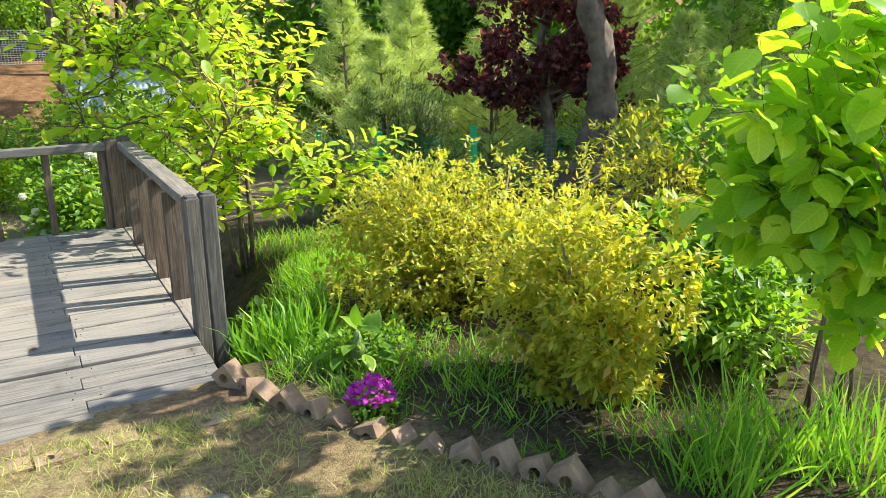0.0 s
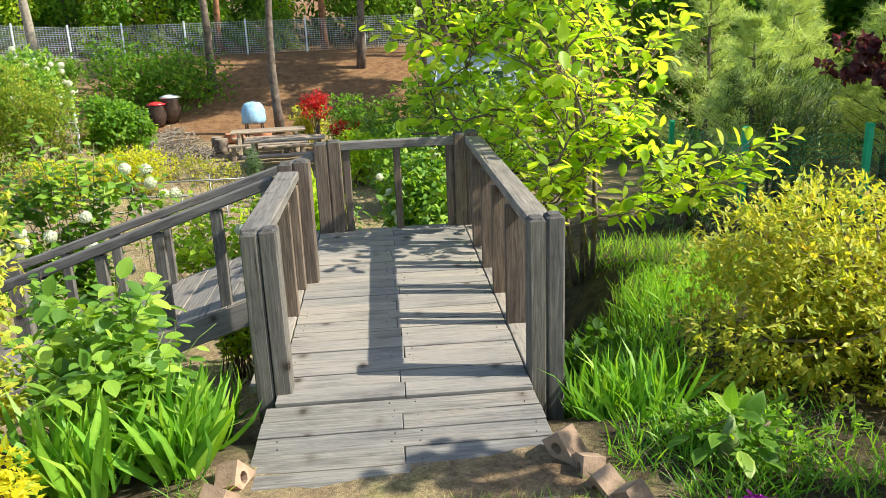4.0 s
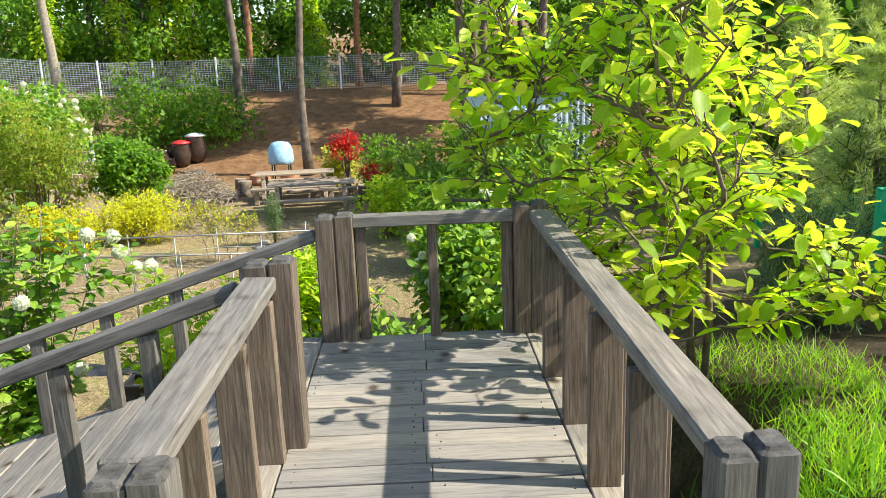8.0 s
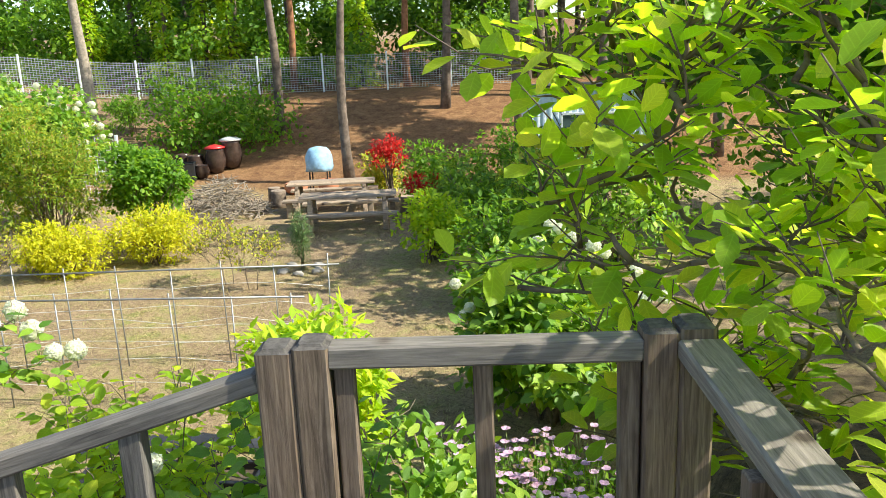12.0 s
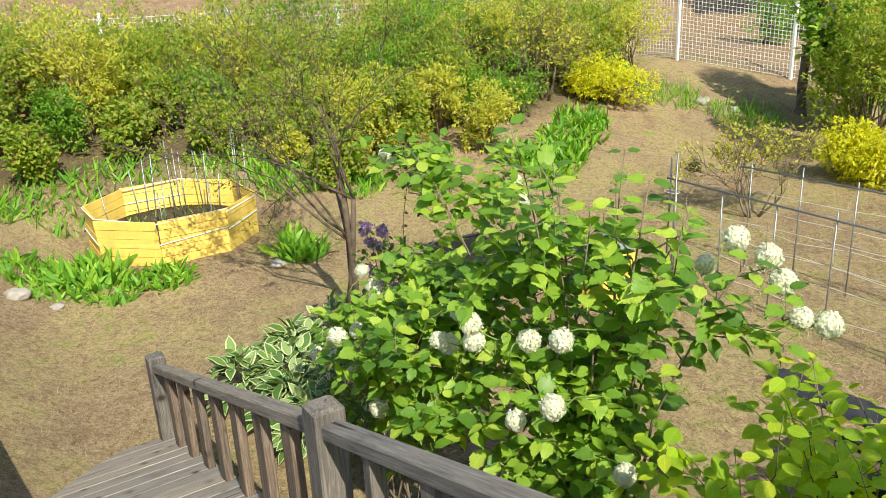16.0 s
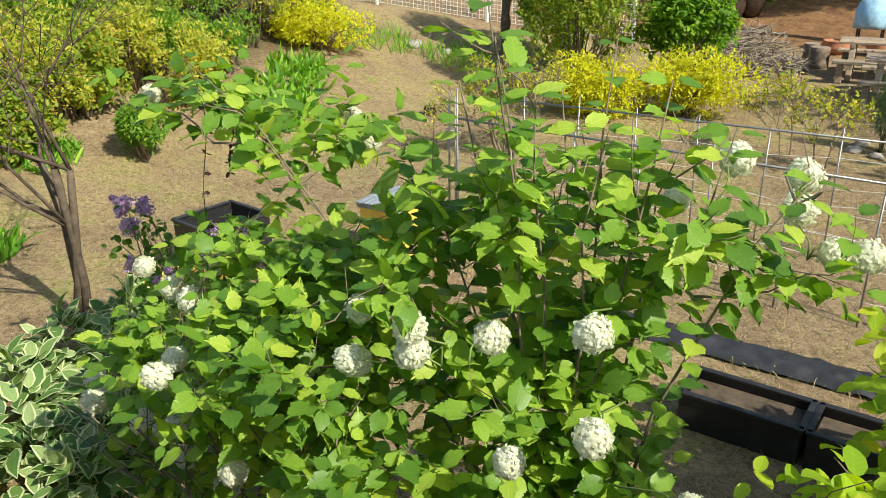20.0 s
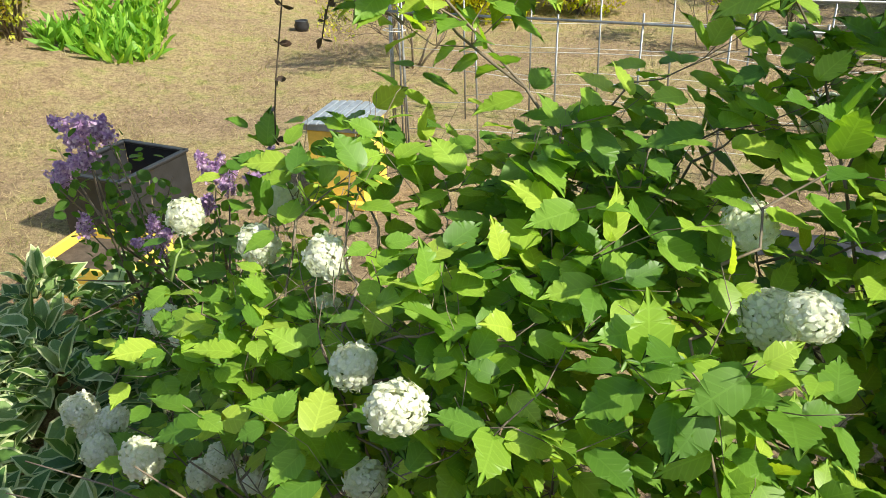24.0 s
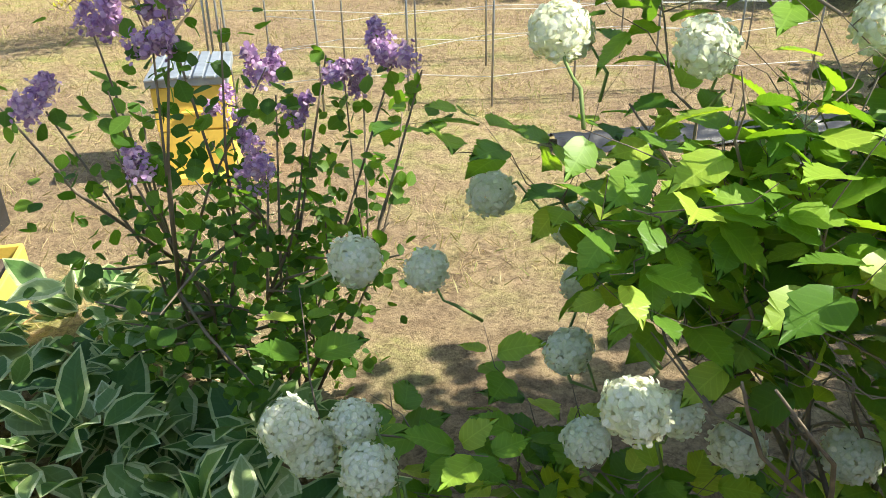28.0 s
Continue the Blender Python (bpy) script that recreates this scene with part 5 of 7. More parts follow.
b3 = shrub("snowball_bush", (0.75, 11.0, LAWN), (1.25, 1.5, 1.1), 1.05, 4200, "viburnum", (0.08, 0.13), LEAF_SNOWBALL, "snowball viburnum bush with white flowers beside the lawn", "bush", stems=20, clump=3, lumps=12)
add_flowers(b3, surface_spots((0.75, 11.0, LAWN), (1.25, 1.5, 1.1), 1.05, 24), (0.05, 0.07))
shrub("leafy_shrub", (-0.2, 8.2, LAWN), (0.9, 0.8, 0.7), 0.7, 1500, "ovate", (0.07, 0.12), LEAF_SNOWBALL, "low green leafy shrub behind the deck", stems=12, clump=3)


def dry_vine(x, yy, z0, z1):
    """A thin dead shoot with curled brown leaves, hanging from a branch."""
    top = thing("dry_vine", (x, yy, z0), "thin dead vine with curled brown leaves hanging from the bush", "vine")
    t = np.linspace(0, 1, 9)
    pts = np.stack([0.05 * np.sin(t * 4.0), 0.02 * np.sin(t * 7.0), (z1 - z0) * t], -1)
    bm = bmesh.new()
    add_tube(bm, pts, [0.0022] * 9, 5)
    part("stem", bm, DARK_TWIG, top)
    n = 3 * 8
    at = np.repeat(pts[1:], 3, axis=0)
    leaf_parts("ovate", at, unit(n) * np.array([1, 1, 0.5]), unit(n), rng.uniform(0.018, 0.036, n), DRY_LEAF, top)


dry_vine(-5.02, 7.56, 0.5, -0.27)
dry_vine(-4.86, 7.6, 0.42, 0.02)


# ---- hostas, lilac, boxes, hive ----
def hosta(x, yy, r, n, mats, label, size=(0.15, 0.26), tall=0.48):
    z = gz(x, yy)
    top = thing("hosta", (x, yy, z), label, "plant", "hosta clumps")
    a = rng.uniform(0, 2 * np.pi, n)
    q = rng.random(n) ** 0.6
    at = np.stack([np.cos(a) * q * r, np.sin(a) * q * r, 0.06 + tall * (1 - q * 0.75) * rng.uniform(0.6, 1, n)], -1)
    along = np.stack([np.cos(a) * (0.3 + q), np.sin(a) * (0.3 + q), 0.6 - 0.85 * q], -1) + unit(n) * 0.55
    face = np.stack([np.cos(a) * 0.2, np.sin(a) * 0.2, np.ones(n)], -1) + unit(n) * 0.4
    leaf_parts("hosta", at, along, face, rng.uniform(*size, n), mats, top)
    bm = bmesh.new()
    add_lathe(bm, [(0.05, -0.02), (0.04, 0.1), (0.01, 0.2)], 8)
    part("crown", bm, GREEN_STEM, top)
    return top


HOSTA = [LEAF_HOSTA, LEAF_CREAM]
for x, yy, r in ((-6.35, 7.75, 0.36), (-6.75, 8.0, 0.36), (-6.2, 8.2, 0.3), (-6.95, 7.4, 0.36), (-6.55, 7.2, 0.32), (-5.95, 7.4, 0.26), (-7.2, 7.9, 0.3), (-6.1, 7.0, 0.3), (-6.7, 6.8, 0.3), (-5.7, 7.05, 0.26), (-5.82, 7.72, 0.25), (-6.55, 8.55, 0.32), (-7.1, 8.4, 0.32)):
    hosta(x, yy, r * 1.1, 125, HOSTA, "variegated hosta clump with cream leaf edges", (0.11, 0.21))
hosta(1.13, 2.27, 0.15, 30, [LEAF_MID, LEAF_SNOWBALL], "small green hosta behind the brick edging", (0.07, 0.13), 0.2)


def panicle(seed):
    """A broad cone of lilac florets, base at the origin."""
    g = np.random.default_rng(seed)
    m = 190
    h = g.random(m)
    a = g.uniform(0, 6.28, m)
    rr = 0.055 * (1 - h * 0.8) * (0.55 + 0.45 * g.random(m)) * (1 + 0.3 * np.sin(3 * a))
    at = np.stack([rr * np.cos(a), rr * np.sin(a), h * 0.13], -1)
    u = g.normal(size=(m, 3))
    ob = spread("flower_spike", "petal", at, u, g.normal(size=(m, 3)) + np.stack([np.cos(a), np.sin(a), 0 * a], -1), g.uniform(0.016, 0.026, m), PETAL_LILAC)
    me = ob.data
    bpy.data.objects.remove(ob)
    return me


PANICLES = [panicle(s) for s in range(4)]


def lilac(base, reach, label, n=1600, spikes=12, height=(0.7, 1.25), heads=()):
    top = thing("lilac_bush", base, label, "bush")
    tips = [np.array(h) - np.array(base) for h in heads]
    for i in range(2 + len(heads)):
        bm = bmesh.new()
        if i < len(heads):
            d = tips[i]
        else:
            a = rng.uniform(0, 6.28)
            d = np.array([math.cos(a) * rng.uniform(0.2, 1.0) * reach, math.sin(a) * rng.uniform(0.2, 1.0) * reach, rng.uniform(*height)])
            tips.append(d)
        mid = d * 0.5 + rng.normal(size=3) * 0.06
        add_tube(bm, [rng.normal(size=3) * np.array([0.07, 0.07, 0]), mid, d], [0.008, 0.0055, 0.0025], 5)
        for j in range(3):
            e = mid + (d - mid) * rng.random() + rng.normal(size=3) * np.array([0.16, 0.16, 0.1])
            add_tube(bm, [mid, (mid + e) / 2 + rng.normal(size=3) * 0.02, e], [0.006, 0.005, 0.002], 4)
            tips.append(e)
        part("stem", bm, TWIG, top)
    tips = np.array(tips)
    pick = rng.integers(0, len(tips), n)
    at = tips[pick] * rng.uniform(0.6, 1.0, (n, 1)) + rng.normal(size=(n, 3)) * 0.05
    spread("foliage", "ovate", at, unit(n), np.array([0, 0, 1.0]) + unit(n) * 0.7, rng.uniform(0.03, 0.06, n), LEAF_DARK, top, 1.4)
    order = list(range(len(heads))) + [i for i in np.argsort(-tips[:, 2]) if i >= len(heads)][: spikes - len(heads)]
    for i in order:
        for c in range(rng.integers(1, 4)):
            o = new("flower_spike", PANICLES[int(rng.integers(0, 4))])
            o.parent = top
            s = rng.uniform(0.55, 0.85)
            o.matrix_local = Matrix.Translation(tips[i] + rng.normal(size=3) * 0.03) @ pose(0, 0, 0, rng.uniform(-70, 70), rng.uniform(-70, 70), rng.uniform(0, 360)) @ Matrix.Diagonal((s, s, s, 1))
    return top


lilac((-5.85, 8.15, LAWN), 0.4, "lilac bush with purple flower spikes beside the hostas", 900, 9, (0.5, 0.9), [(-5.95, 8.55, -0.88), (-5.76, 7.82, -0.81), (-5.6, 8.1, -0.62), (-5.42, 8.1, -0.64), (-5.75, 8.2, -0.75), (-5.5, 8.3, -0.78), (-5.35, 8.05, -0.66)])
lilac((-6.05, 8.35, LAWN), 0.3, "lilac bush with purple flower spikes beside the black box", 760, 6, (0.5, 1.0), [(-5.955, 7.88, -0.43), (-5.97, 7.8, -0.46), (-6.15, 8.0, -0.5), (-6.1, 7.8, -0.75), (-6.3, 8.0, -0.7)])


def open_box(name, at, size, wall, mat, label, category, turn=0, rim=True, fill=None):
    """An open tray with a rolled rim."""
    sx, sy, sz = size
    top = thing(name, at, label, category)
    top.rotation_euler.z = radians(turn)
    t = wall
    for cx, cy, ax, ay in ((0, -sy / 2, sx, t), (0, sy / 2, sx, t), (-sx / 2, 0, t, sy - t), (sx / 2, 0, t, sy - t)):
        part("side", block(ax, ay, sz, 0.004), mat, top, at=Matrix.Translation((cx, cy, sz / 2)))
        if rim:
            part("rim", block(ax + 0.03, ay + 0.03, 0.022, 0.005), mat, top, at=Matrix.Translation((cx, cy, sz + 0.003)))
    part("bottom", block(sx, sy, t, 0.002), mat, top, at=Matrix.Translation((0, 0, t / 2 + 0.002)))
    if fill is not None:
        part("soil", block(sx - 2 * t, sy - 2 * t, sz * 0.7, 0.01, 0.01), fill, top, at=Matrix.Translation((0, 0, sz * 0.4)))
    return top


open_box("crate", (-7.36, 9.14, LAWN), (0.66, 0.5, 0.22), 0.025, HIVE_YELLOW, "yellow wooden crate beside the black box", "crate", 4, False, SOIL)
open_box("planter_box", (-7.71, 9.86, LAWN), (0.58, 0.64, 0.5), 0.012, BLACK_PLASTIC, "empty black plastic planter box on the lawn", "planter", -6)


def hive(x, yy, turn):
    top = thing("bee_hive", (x, yy, LAWN), "yellow wooden bee hive with a grey slatted roof", "bee hive")
    top.rotation_euler.z = radians(turn)
    w, d, h = 0.41, 0.48, 0.54
    part("base", block(w + 0.03, d + 0.08, 0.05, 0.004), HIVE_YELLOW, top, at=Matrix.Translation((0, -0.02, 0.03)))
    part("body", block(w, d, h / 2, 0.006), HIVE_YELLOW, top, at=Matrix.Translation((0, 0, 0.05 + h / 4)))
    part("body", block(w + 0.006, d + 0.006, h / 2 - 0.01, 0.006), HIVE_YELLOW, top, at=Matrix.Translation((0, 0, 0.05 + h * 0.75)))
    part("handle", block(0.12, 0.02, 0.02, 0.004), HIVE_YELLOW, top, at=Matrix.Translation((0, -d / 2 - 0.01, h * 0.8)))
    part("lid", block(w + 0.05, d + 0.05, 0.05, 0.006), HIVE_ROOF, top, at=Matrix.Translation((0, 0, h + 0.075)))
    for i in range(7):
        part("slat", block(0.055, d + 0.09, 0.016, 0.004), HIVE_ROOF, top, at=pose(-0.2 + i * 0.067, 0, h + 0.112 - abs(i - 3) * 0.004, 0, (i - 3) * 1.5, 0))
    return top


hive(-6.42, 10.8, 2)


# ---- trellis, troughs, film ----
def rod(bm, a, b, r=0.0085):
    add_tube(bm, [a, b], r, 6)


def trellis(name, x0, x1, y0, y1, n, h, label):
    top = thing(name, ((x0 + x1) / 2, (y0 + y1) / 2, LAWN), label, "trellis")
    bx, by = top.location.x, top.location.y
    for i in range(n):
        t = i / (n - 1)
        px, py = x0 + (x1 - x0) * t - bx, y0 + (y1 - y0) * t - by
        bm = bmesh.new()
        rod(bm, (px, py, -0.1), (px + random.uniform(-0.02, 0.02), py, h + random.uniform(-0.02, 0.12)))
        part("pole", bm, STEEL, top)
    bm = bmesh.new()
    rod(bm, (x0 - bx - 0.15, y0 - by, h), (x1 - bx + 0.15, y1 - by, h - 0.02), 0.012)
    part("top_bar", bm, STEEL, top)
    for k in range(4):
        z = h * (0.22 + 0.19 * k)
        bm = bmesh.new()
        pts = []
        for i in range(n):
            t = i / (n - 1)
            pts.append((x0 + (x1 - x0) * t - bx, y0 + (y1 - y0) * t - by + 0.012, z + random.uniform(-0.05, 0.05)))
        add_tube(bm, pts, 0.003, 4)
        part("cord", bm, CORD, top)
    return top


trellis("trellis", -6.3, -1.9, 11.75, 11.6, 8, 1.2, "steel pole trellis strung with white cord")
trellis("trellis", -6.1, -1.75, 12.75, 12.9, 8, 1.2, "steel pole trellis strung with white cord")


def film_strip(x0, x1, yc, w):
    bm = bmesh.new()
    nx, ny = 110, 16
    g = [[bm.verts.new((x0 + (x1 - x0) * i / nx, yc + w * (j / ny - 0.5), LAWN + 0.02 + 0.07 * math.sin(math.pi * j / ny) + 0.03 * noise.noise(Vector((i * 0.13, j * 0.35, 0))) + 0.007 * noise.noise(Vector((i * 1.3, j * 1.9, 5))))) for j in range(ny + 1)] for i in range(nx + 1)]
    for i in range(nx):
        for j in range(ny):
            bm.faces.new((g[i][j], g[i + 1][j], g[i + 1][j + 1], g[i][j + 1])).smooth = True
    return tagged(part("mulch_film", bm, MULCH_FILM), "crinkled black mulch film over a planting row", "mulch film")


film_strip(-4.2, -1.9, 10.72, 0.34)
for i in range(3):
    open_box("planter_trough", (-2.93 + i * 0.76, 9.75 - 0.03 * i, LAWN), (0.72, 0.34, 0.26), 0.012, BLACK_PLASTIC, "black plastic planter trough filled with dark soil", "planter", -2, True, SOIL)


# ---- octagonal yellow bed ----
def yellow_bed(x, yy, r, h):
    z = gz(x, yy)
    top = thing("raised_bed", (x, yy, z), "octagonal raised bed of yellow corrugated boards tied with cord", "raised bed")
    for i in range(8):
        a0, a1 = math.pi / 4 * (i + 0.5), math.pi / 4 * (i + 1.5)
        p0, p1 = Vector((r * math.cos(a0), r * math.sin(a0), 0)), Vector((r * math.cos(a1), r * math.sin(a1), 0))
        mid, d = (p0 + p1) / 2, (p1 - p0)
        m = Matrix.Translation(mid) @ Matrix.Rotation(math.atan2(d.y, d.x), 4, "Z") @ Matrix.Rotation(radians(rng.uniform(-2, 10)), 4, "X")
        bm = bmesh.new()
        for k in range(5):
            add_block(bm, (0, 0.006 * (k % 2), h * (k + 0.5) / 5), (d.length * 1.0, 0.02, h / 5 - 0.008))
        part("board", bm, YELLOW_BOARD, top, at=m)
    bm = bmesh.new()
    add_lathe(bm, [(r * 0.92, 0.0), (r * 0.9, 0.22), (0.3, 0.26)], 16)
    part("soil", bm, SOIL, top)
    for zz in (h * 0.55, h * 0.98):
        bm = bmesh.new()
        add_tube(bm, [(r * 1.025 * math.cos(math.pi / 4 * (k + 0.5)), r * 1.025 * math.sin(math.pi / 4 * (k + 0.5)), zz + rng.uniform(-0.06, 0.03)) for k in range(9)], 0.009, 5)
        part("cord", bm, CORD, top)
    for i in range(17):
        a, q = rng.uniform(0, 6.28), r * math.sqrt(rng.random()) * 0.95
        bm = bmesh.new()
        add_tube(bm, [(q * math.cos(a), q * math.sin(a), 0.05), (q * math.cos(a) + rng.normal() * 0.05, q * math.sin(a) + rng.normal() * 0.05, rng.uniform(0.9, 1.45))], 0.009, 5)
        part("stake", bm, STEEL, top)
    return top


yellow_bed(-11.4, 7.5, 1.12, 0.6)


# ---- picnic tables ----
def picnic_table(x, yy, turn, label):
    z = gz(x, yy)
    top = thing("picnic_table", (x, yy, z), label, "table", "picnic tables")
    top.rotation_euler.z = radians(turn)
    for i in range(4):
        part("tabletop_board", block(2.1, 0.19, 0.045, 0.006, 0.003, i), TABLE_WOOD, top, at=Matrix.Translation((0, -0.3 + 0.2 * i, 0.70)))
    for s in (-1, 1):
        part("bench_board", block(2.2, 0.26, 0.06, 0.01, 0.004, s + 3), TABLE_WOOD, top, at=Matrix.Translation((0, s * 0.78, 0.40)))
        part("cross_beam", block(0.09, 1.8, 0.09, 0.006), TABLE_WOOD, top, at=Matrix.Translation((s * 0.8, 0, 0.33)))
        part("top_beam", block(0.08, 0.8, 0.07, 0.006), TABLE_WOOD, top, at=Matrix.Translation((s * 0.8, 0, 0.64)))
        for t in (-1, 1):
            part("leg", block(0.11, 0.11, 0.74, 0.01), TABLE_WOOD, top, at=pose(s * 0.8, t * 0.42, 0.33, t * 22, 0, 0))
            part("bench_leg", block(0.12, 0.12, 0.38, 0.01), TABLE_WOOD, top, at=Matrix.Translation((s * 0.95, t * 0.78, 0.19)))
    return top


picnic_table(-2.7, 20.9, 5, "rustic timber picnic table with attached benches")
picnic_table(-3.4, 22.9, 5, "rustic timber picnic table behind another")


# ---- far lawn shrubs ----
shrub("yellow_shrub", (-7.3, 17.3, gz(-7.3, 17.3)), (1.0 * 1.1, 0.9, 0.75 * 0.85), 0.5, 7000, "small", (0.05, 0.09), LEAF_LEMON, "bright yellow-leaved shrub on the lawn", stems=12, clump=5, lumps=22)
shrub("yellow_shrub", (-5.9, 17.9, gz(-5.9, 17.9)), (1.05 * 1.1, 0.9, 0.8 * 0.85), 0.55, 7000, "small", (0.05, 0.09), LEAF_LEMON, "bright yellow-leaved shrub on the lawn", stems=12, clump=5, lumps=22)
shrub("yellow_shrub", (-13.0, 17.2, gz(-13, 17.2)), (1.2 * 1.1, 1.0, 0.8 * 0.85), 0.5, 7000, "small", (0.05, 0.09), LEAF_LEMON, "bright yellow-leaved shrub by the white fence", stems=12, clump=5, lumps=22)
shrub("maple_shrub", (-6.3, 18.9, gz(-6.3, 18.9)), (1.3, 1.1, 1.1), 1.5, 6500, "ovate", (0.07, 0.12), LEAF_MID, "bright green shrub behind the yellow shrubs", stems=14, clump=4, lumps=26, lobe=(0.18, 0.36))
shrub("olive_shrub", (-8.0, 18.4, gz(-8.0, 18.4)), (1.7, 1.3, 1.9), 1.7, 11000, "small", (0.055, 0.1), LEAF_BORDER, "olive-green shrub with bronze tips on the lawn", stems=24, clump=4, lumps=34, lobe=(0.16, 0.32))
b4 = shrub("snowball_bush", (-9.4, 20.9, gz(-9.4, 20.9)), (1.9, 1.6, 1.7), 2.0, 8000, "lobed", (0.1, 0.16), LEAF_SNOWBALL, "tall snowball viburnum with white flowers at the lawn edge", "bush", stems=16, clump=4)
add_flowers(b4, surface_spots((-9.4, 20.9, gz(-9.4, 20.9)), (1.9, 1.6, 1.7), 2.0, 46, -0.1), (0.055, 0.085))


def twig_heap(x, yy, r, h):
    bm = bmesh.new()
    for i in range(520):
        a, q = rng.uniform(0, 6.28), r * math.sqrt(rng.random())
        p = np.array([q * math.cos(a), q * math.sin(a), h * (1 - (q / r) ** 2) * rng.random()])
        d = unit(1)[0] * rng.uniform(0.15, 0.4)
        d[2] *= 0.5
        add_tube(bm, [p - d, p + rng.normal(size=3) * 0.04, p + d], [0.014, 0.012, 0.005], 4, False)
    ob = part("brush_pile", bm, GREY_TWIG)
    ob.location = (x, yy, gz(x, yy) + 0.05)
    return tagged(ob, "heap of dry cut twigs on the lawn", "brush pile", kind="stuff")


twig_heap(-6.0, 22.6, 1.05, 0.95)


def pot(name, x, yy, r, h, mat, label, lid=None):
    top = thing(name, (x, yy, gz(x, yy)), label, "pot")
    bm = bmesh.new()
    add_lathe(bm, [(r * 0.62, 0), (r * 0.9, h * 0.3), (r, h * 0.6), (r * 0.82, h * 0.92), (r * 0.88, h), (r * 0.76, h), (r * 0.7, h * 0.9)], 20)
    part("body", bm, mat, top)
    if lid:
        bm = bmesh.new()
        add_lathe(bm, [(r * 0.95, h + 0.003), (r * 1.0, h + 0.04), (r * 0.55, h + 0.10), (0.04, h + 0.13)], 20)
        part("lid", bm, lid, top)
    return top


for x, yy, r, h, lid in ((-8.0, 28.5, 0.33, 0.75, RED_PLASTIC), (-7.6, 28.9, 0.36, 0.85, GREY_LID), (-8.6, 28.4, 0.3, 0.6, None), (-9.1, 28.7, 0.28, 0.55, None), (-8.3, 28.0, 0.24, 0.42, None)):
    pot("storage_jar", x, yy, r, h, GLAZED_POT, "dark brown glazed storage jar" + (" with a lid" if lid else ""), lid)
for x, yy, r, h in ((-4.9, 25.7, 0.34, 0.3), (-4.0, 25.8, 0.3, 0.36)):
    pot("flower_pot", x, yy, r, h, TERRACOTTA, "wide terracotta pot behind the picnic tables")


def covered_grill(x, yy):
    z = gz(x, yy)
    top = thing("covered_grill", (x, yy, z), "grill stand under a pale blue cover", "grill")
    bm = bmesh.new()
    add_lathe(bm, [(0.36, 0.55), (0.40, 0.66), (0.36, 0.95), (0.31, 1.12), (0.24, 1.2), (0.08, 1.24)], 18)
    for v in bm.verts:
        v.co += Vector((noise.noise(v.co * 6), noise.noise(v.co * 6 + Vector((5, 0, 0))), 0)) * 0.09
    part("cover", bm, BLUE_CLOTH, top)
    for a in range(4):
        part("leg", block(0.04, 0.04, 0.66, 0.004), BLACK_PLASTIC, top, at=Matrix.Translation((0.25 * (1 if a % 2 else -1), 0.2 * (1 if a > 1 else -1), 0.33)))


covered_grill(-4.3, 26.2)


# ---- fences ----
def mesh_fence(name, pts, h, post_mat, wire_mat, label, step=2.4, wires=9, gap=0.16, thick=0.006):
    """Posts with panels of welded wire between them, along a line of points."""
    top = thing(name, (pts[0][0], pts[0][1], gz(*pts[0])), label, "fence", kind="structure")
    o = Vector(top.location)
    stations = []
    for (x0, y0), (x1, y1) in zip(pts, pts[1:]):
        n = max(1, round(math.hypot(x1 - x0, y1 - y0) / step))
        stations += [(x0 + (x1 - x0) * i / n, y0 + (y1 - y0) * i / n) for i in range(n)]
    stations.append(pts[-1])
    feet = [Vector((x, yy, gz(x, yy))) - o for x, yy in stations]
    for p in feet:
        part("post", block(0.07, 0.07, h + 0.12, 0.006), post_mat, top, at=Matrix.Translation(p + Vector((0, 0, h / 2))))
        part("cap", block(0.08, 0.08, 0.03, 0.008), post_mat, top, at=Matrix.Translation(p + Vector((0, 0, h + 0.075))))
    for p, q in zip(feet, feet[1:]):
        bm = bmesh.new()
        d = q - p
        for k in range(wires):
            z = Vector((0, 0, 0.06 + (h - 0.1) * k / (wires - 1)))
            rod3(bm, p + z, q + z, thick)
        n = int(d.length / gap)
        for k in range(1, n):
            c = p + d * (k / n)
            rod3(bm, c + Vector((0, 0, 0.04)), c + Vector((0, 0, h)), thick * 0.85)
        part("wire_panel", bm, wire_mat, top)
    return top


def rod3(bm, a, b, r):
    add_tube(bm, [a, b], r, 3, False)


mesh_fence("white_fence", [(-18.3, 0.5), (-17.7, 15.9), (-17.2, 21.2), (-14.9, 21.5), (-12.6, 23.0), (-9.5, 25.0)], 1.75, WHITE_STEEL, WHITE_STEEL, "white welded mesh fence along the garden edge", 2.8, 18, 0.09, 0.0055)
mesh_fence("upper_fence", [(-27.0, 30.0), (-18.0, 36.0), (-11.5, 37.5), (2.0, 38.5)], 1.5, WHITE_STEEL, PALE_STEEL, "pale mesh fence below the wood", 2.6, 16, 0.12, 0.012)
mesh_fence("green_fence", [(8.6, 5.6), (5.15, 7.9), (4.05, 8.5), (4.4, 11.8)], 0.92, GREEN_STEEL, GREEN_STEEL, "low green mesh fence behind the shrubs", 4.0, 15, 0.06, 0.002)


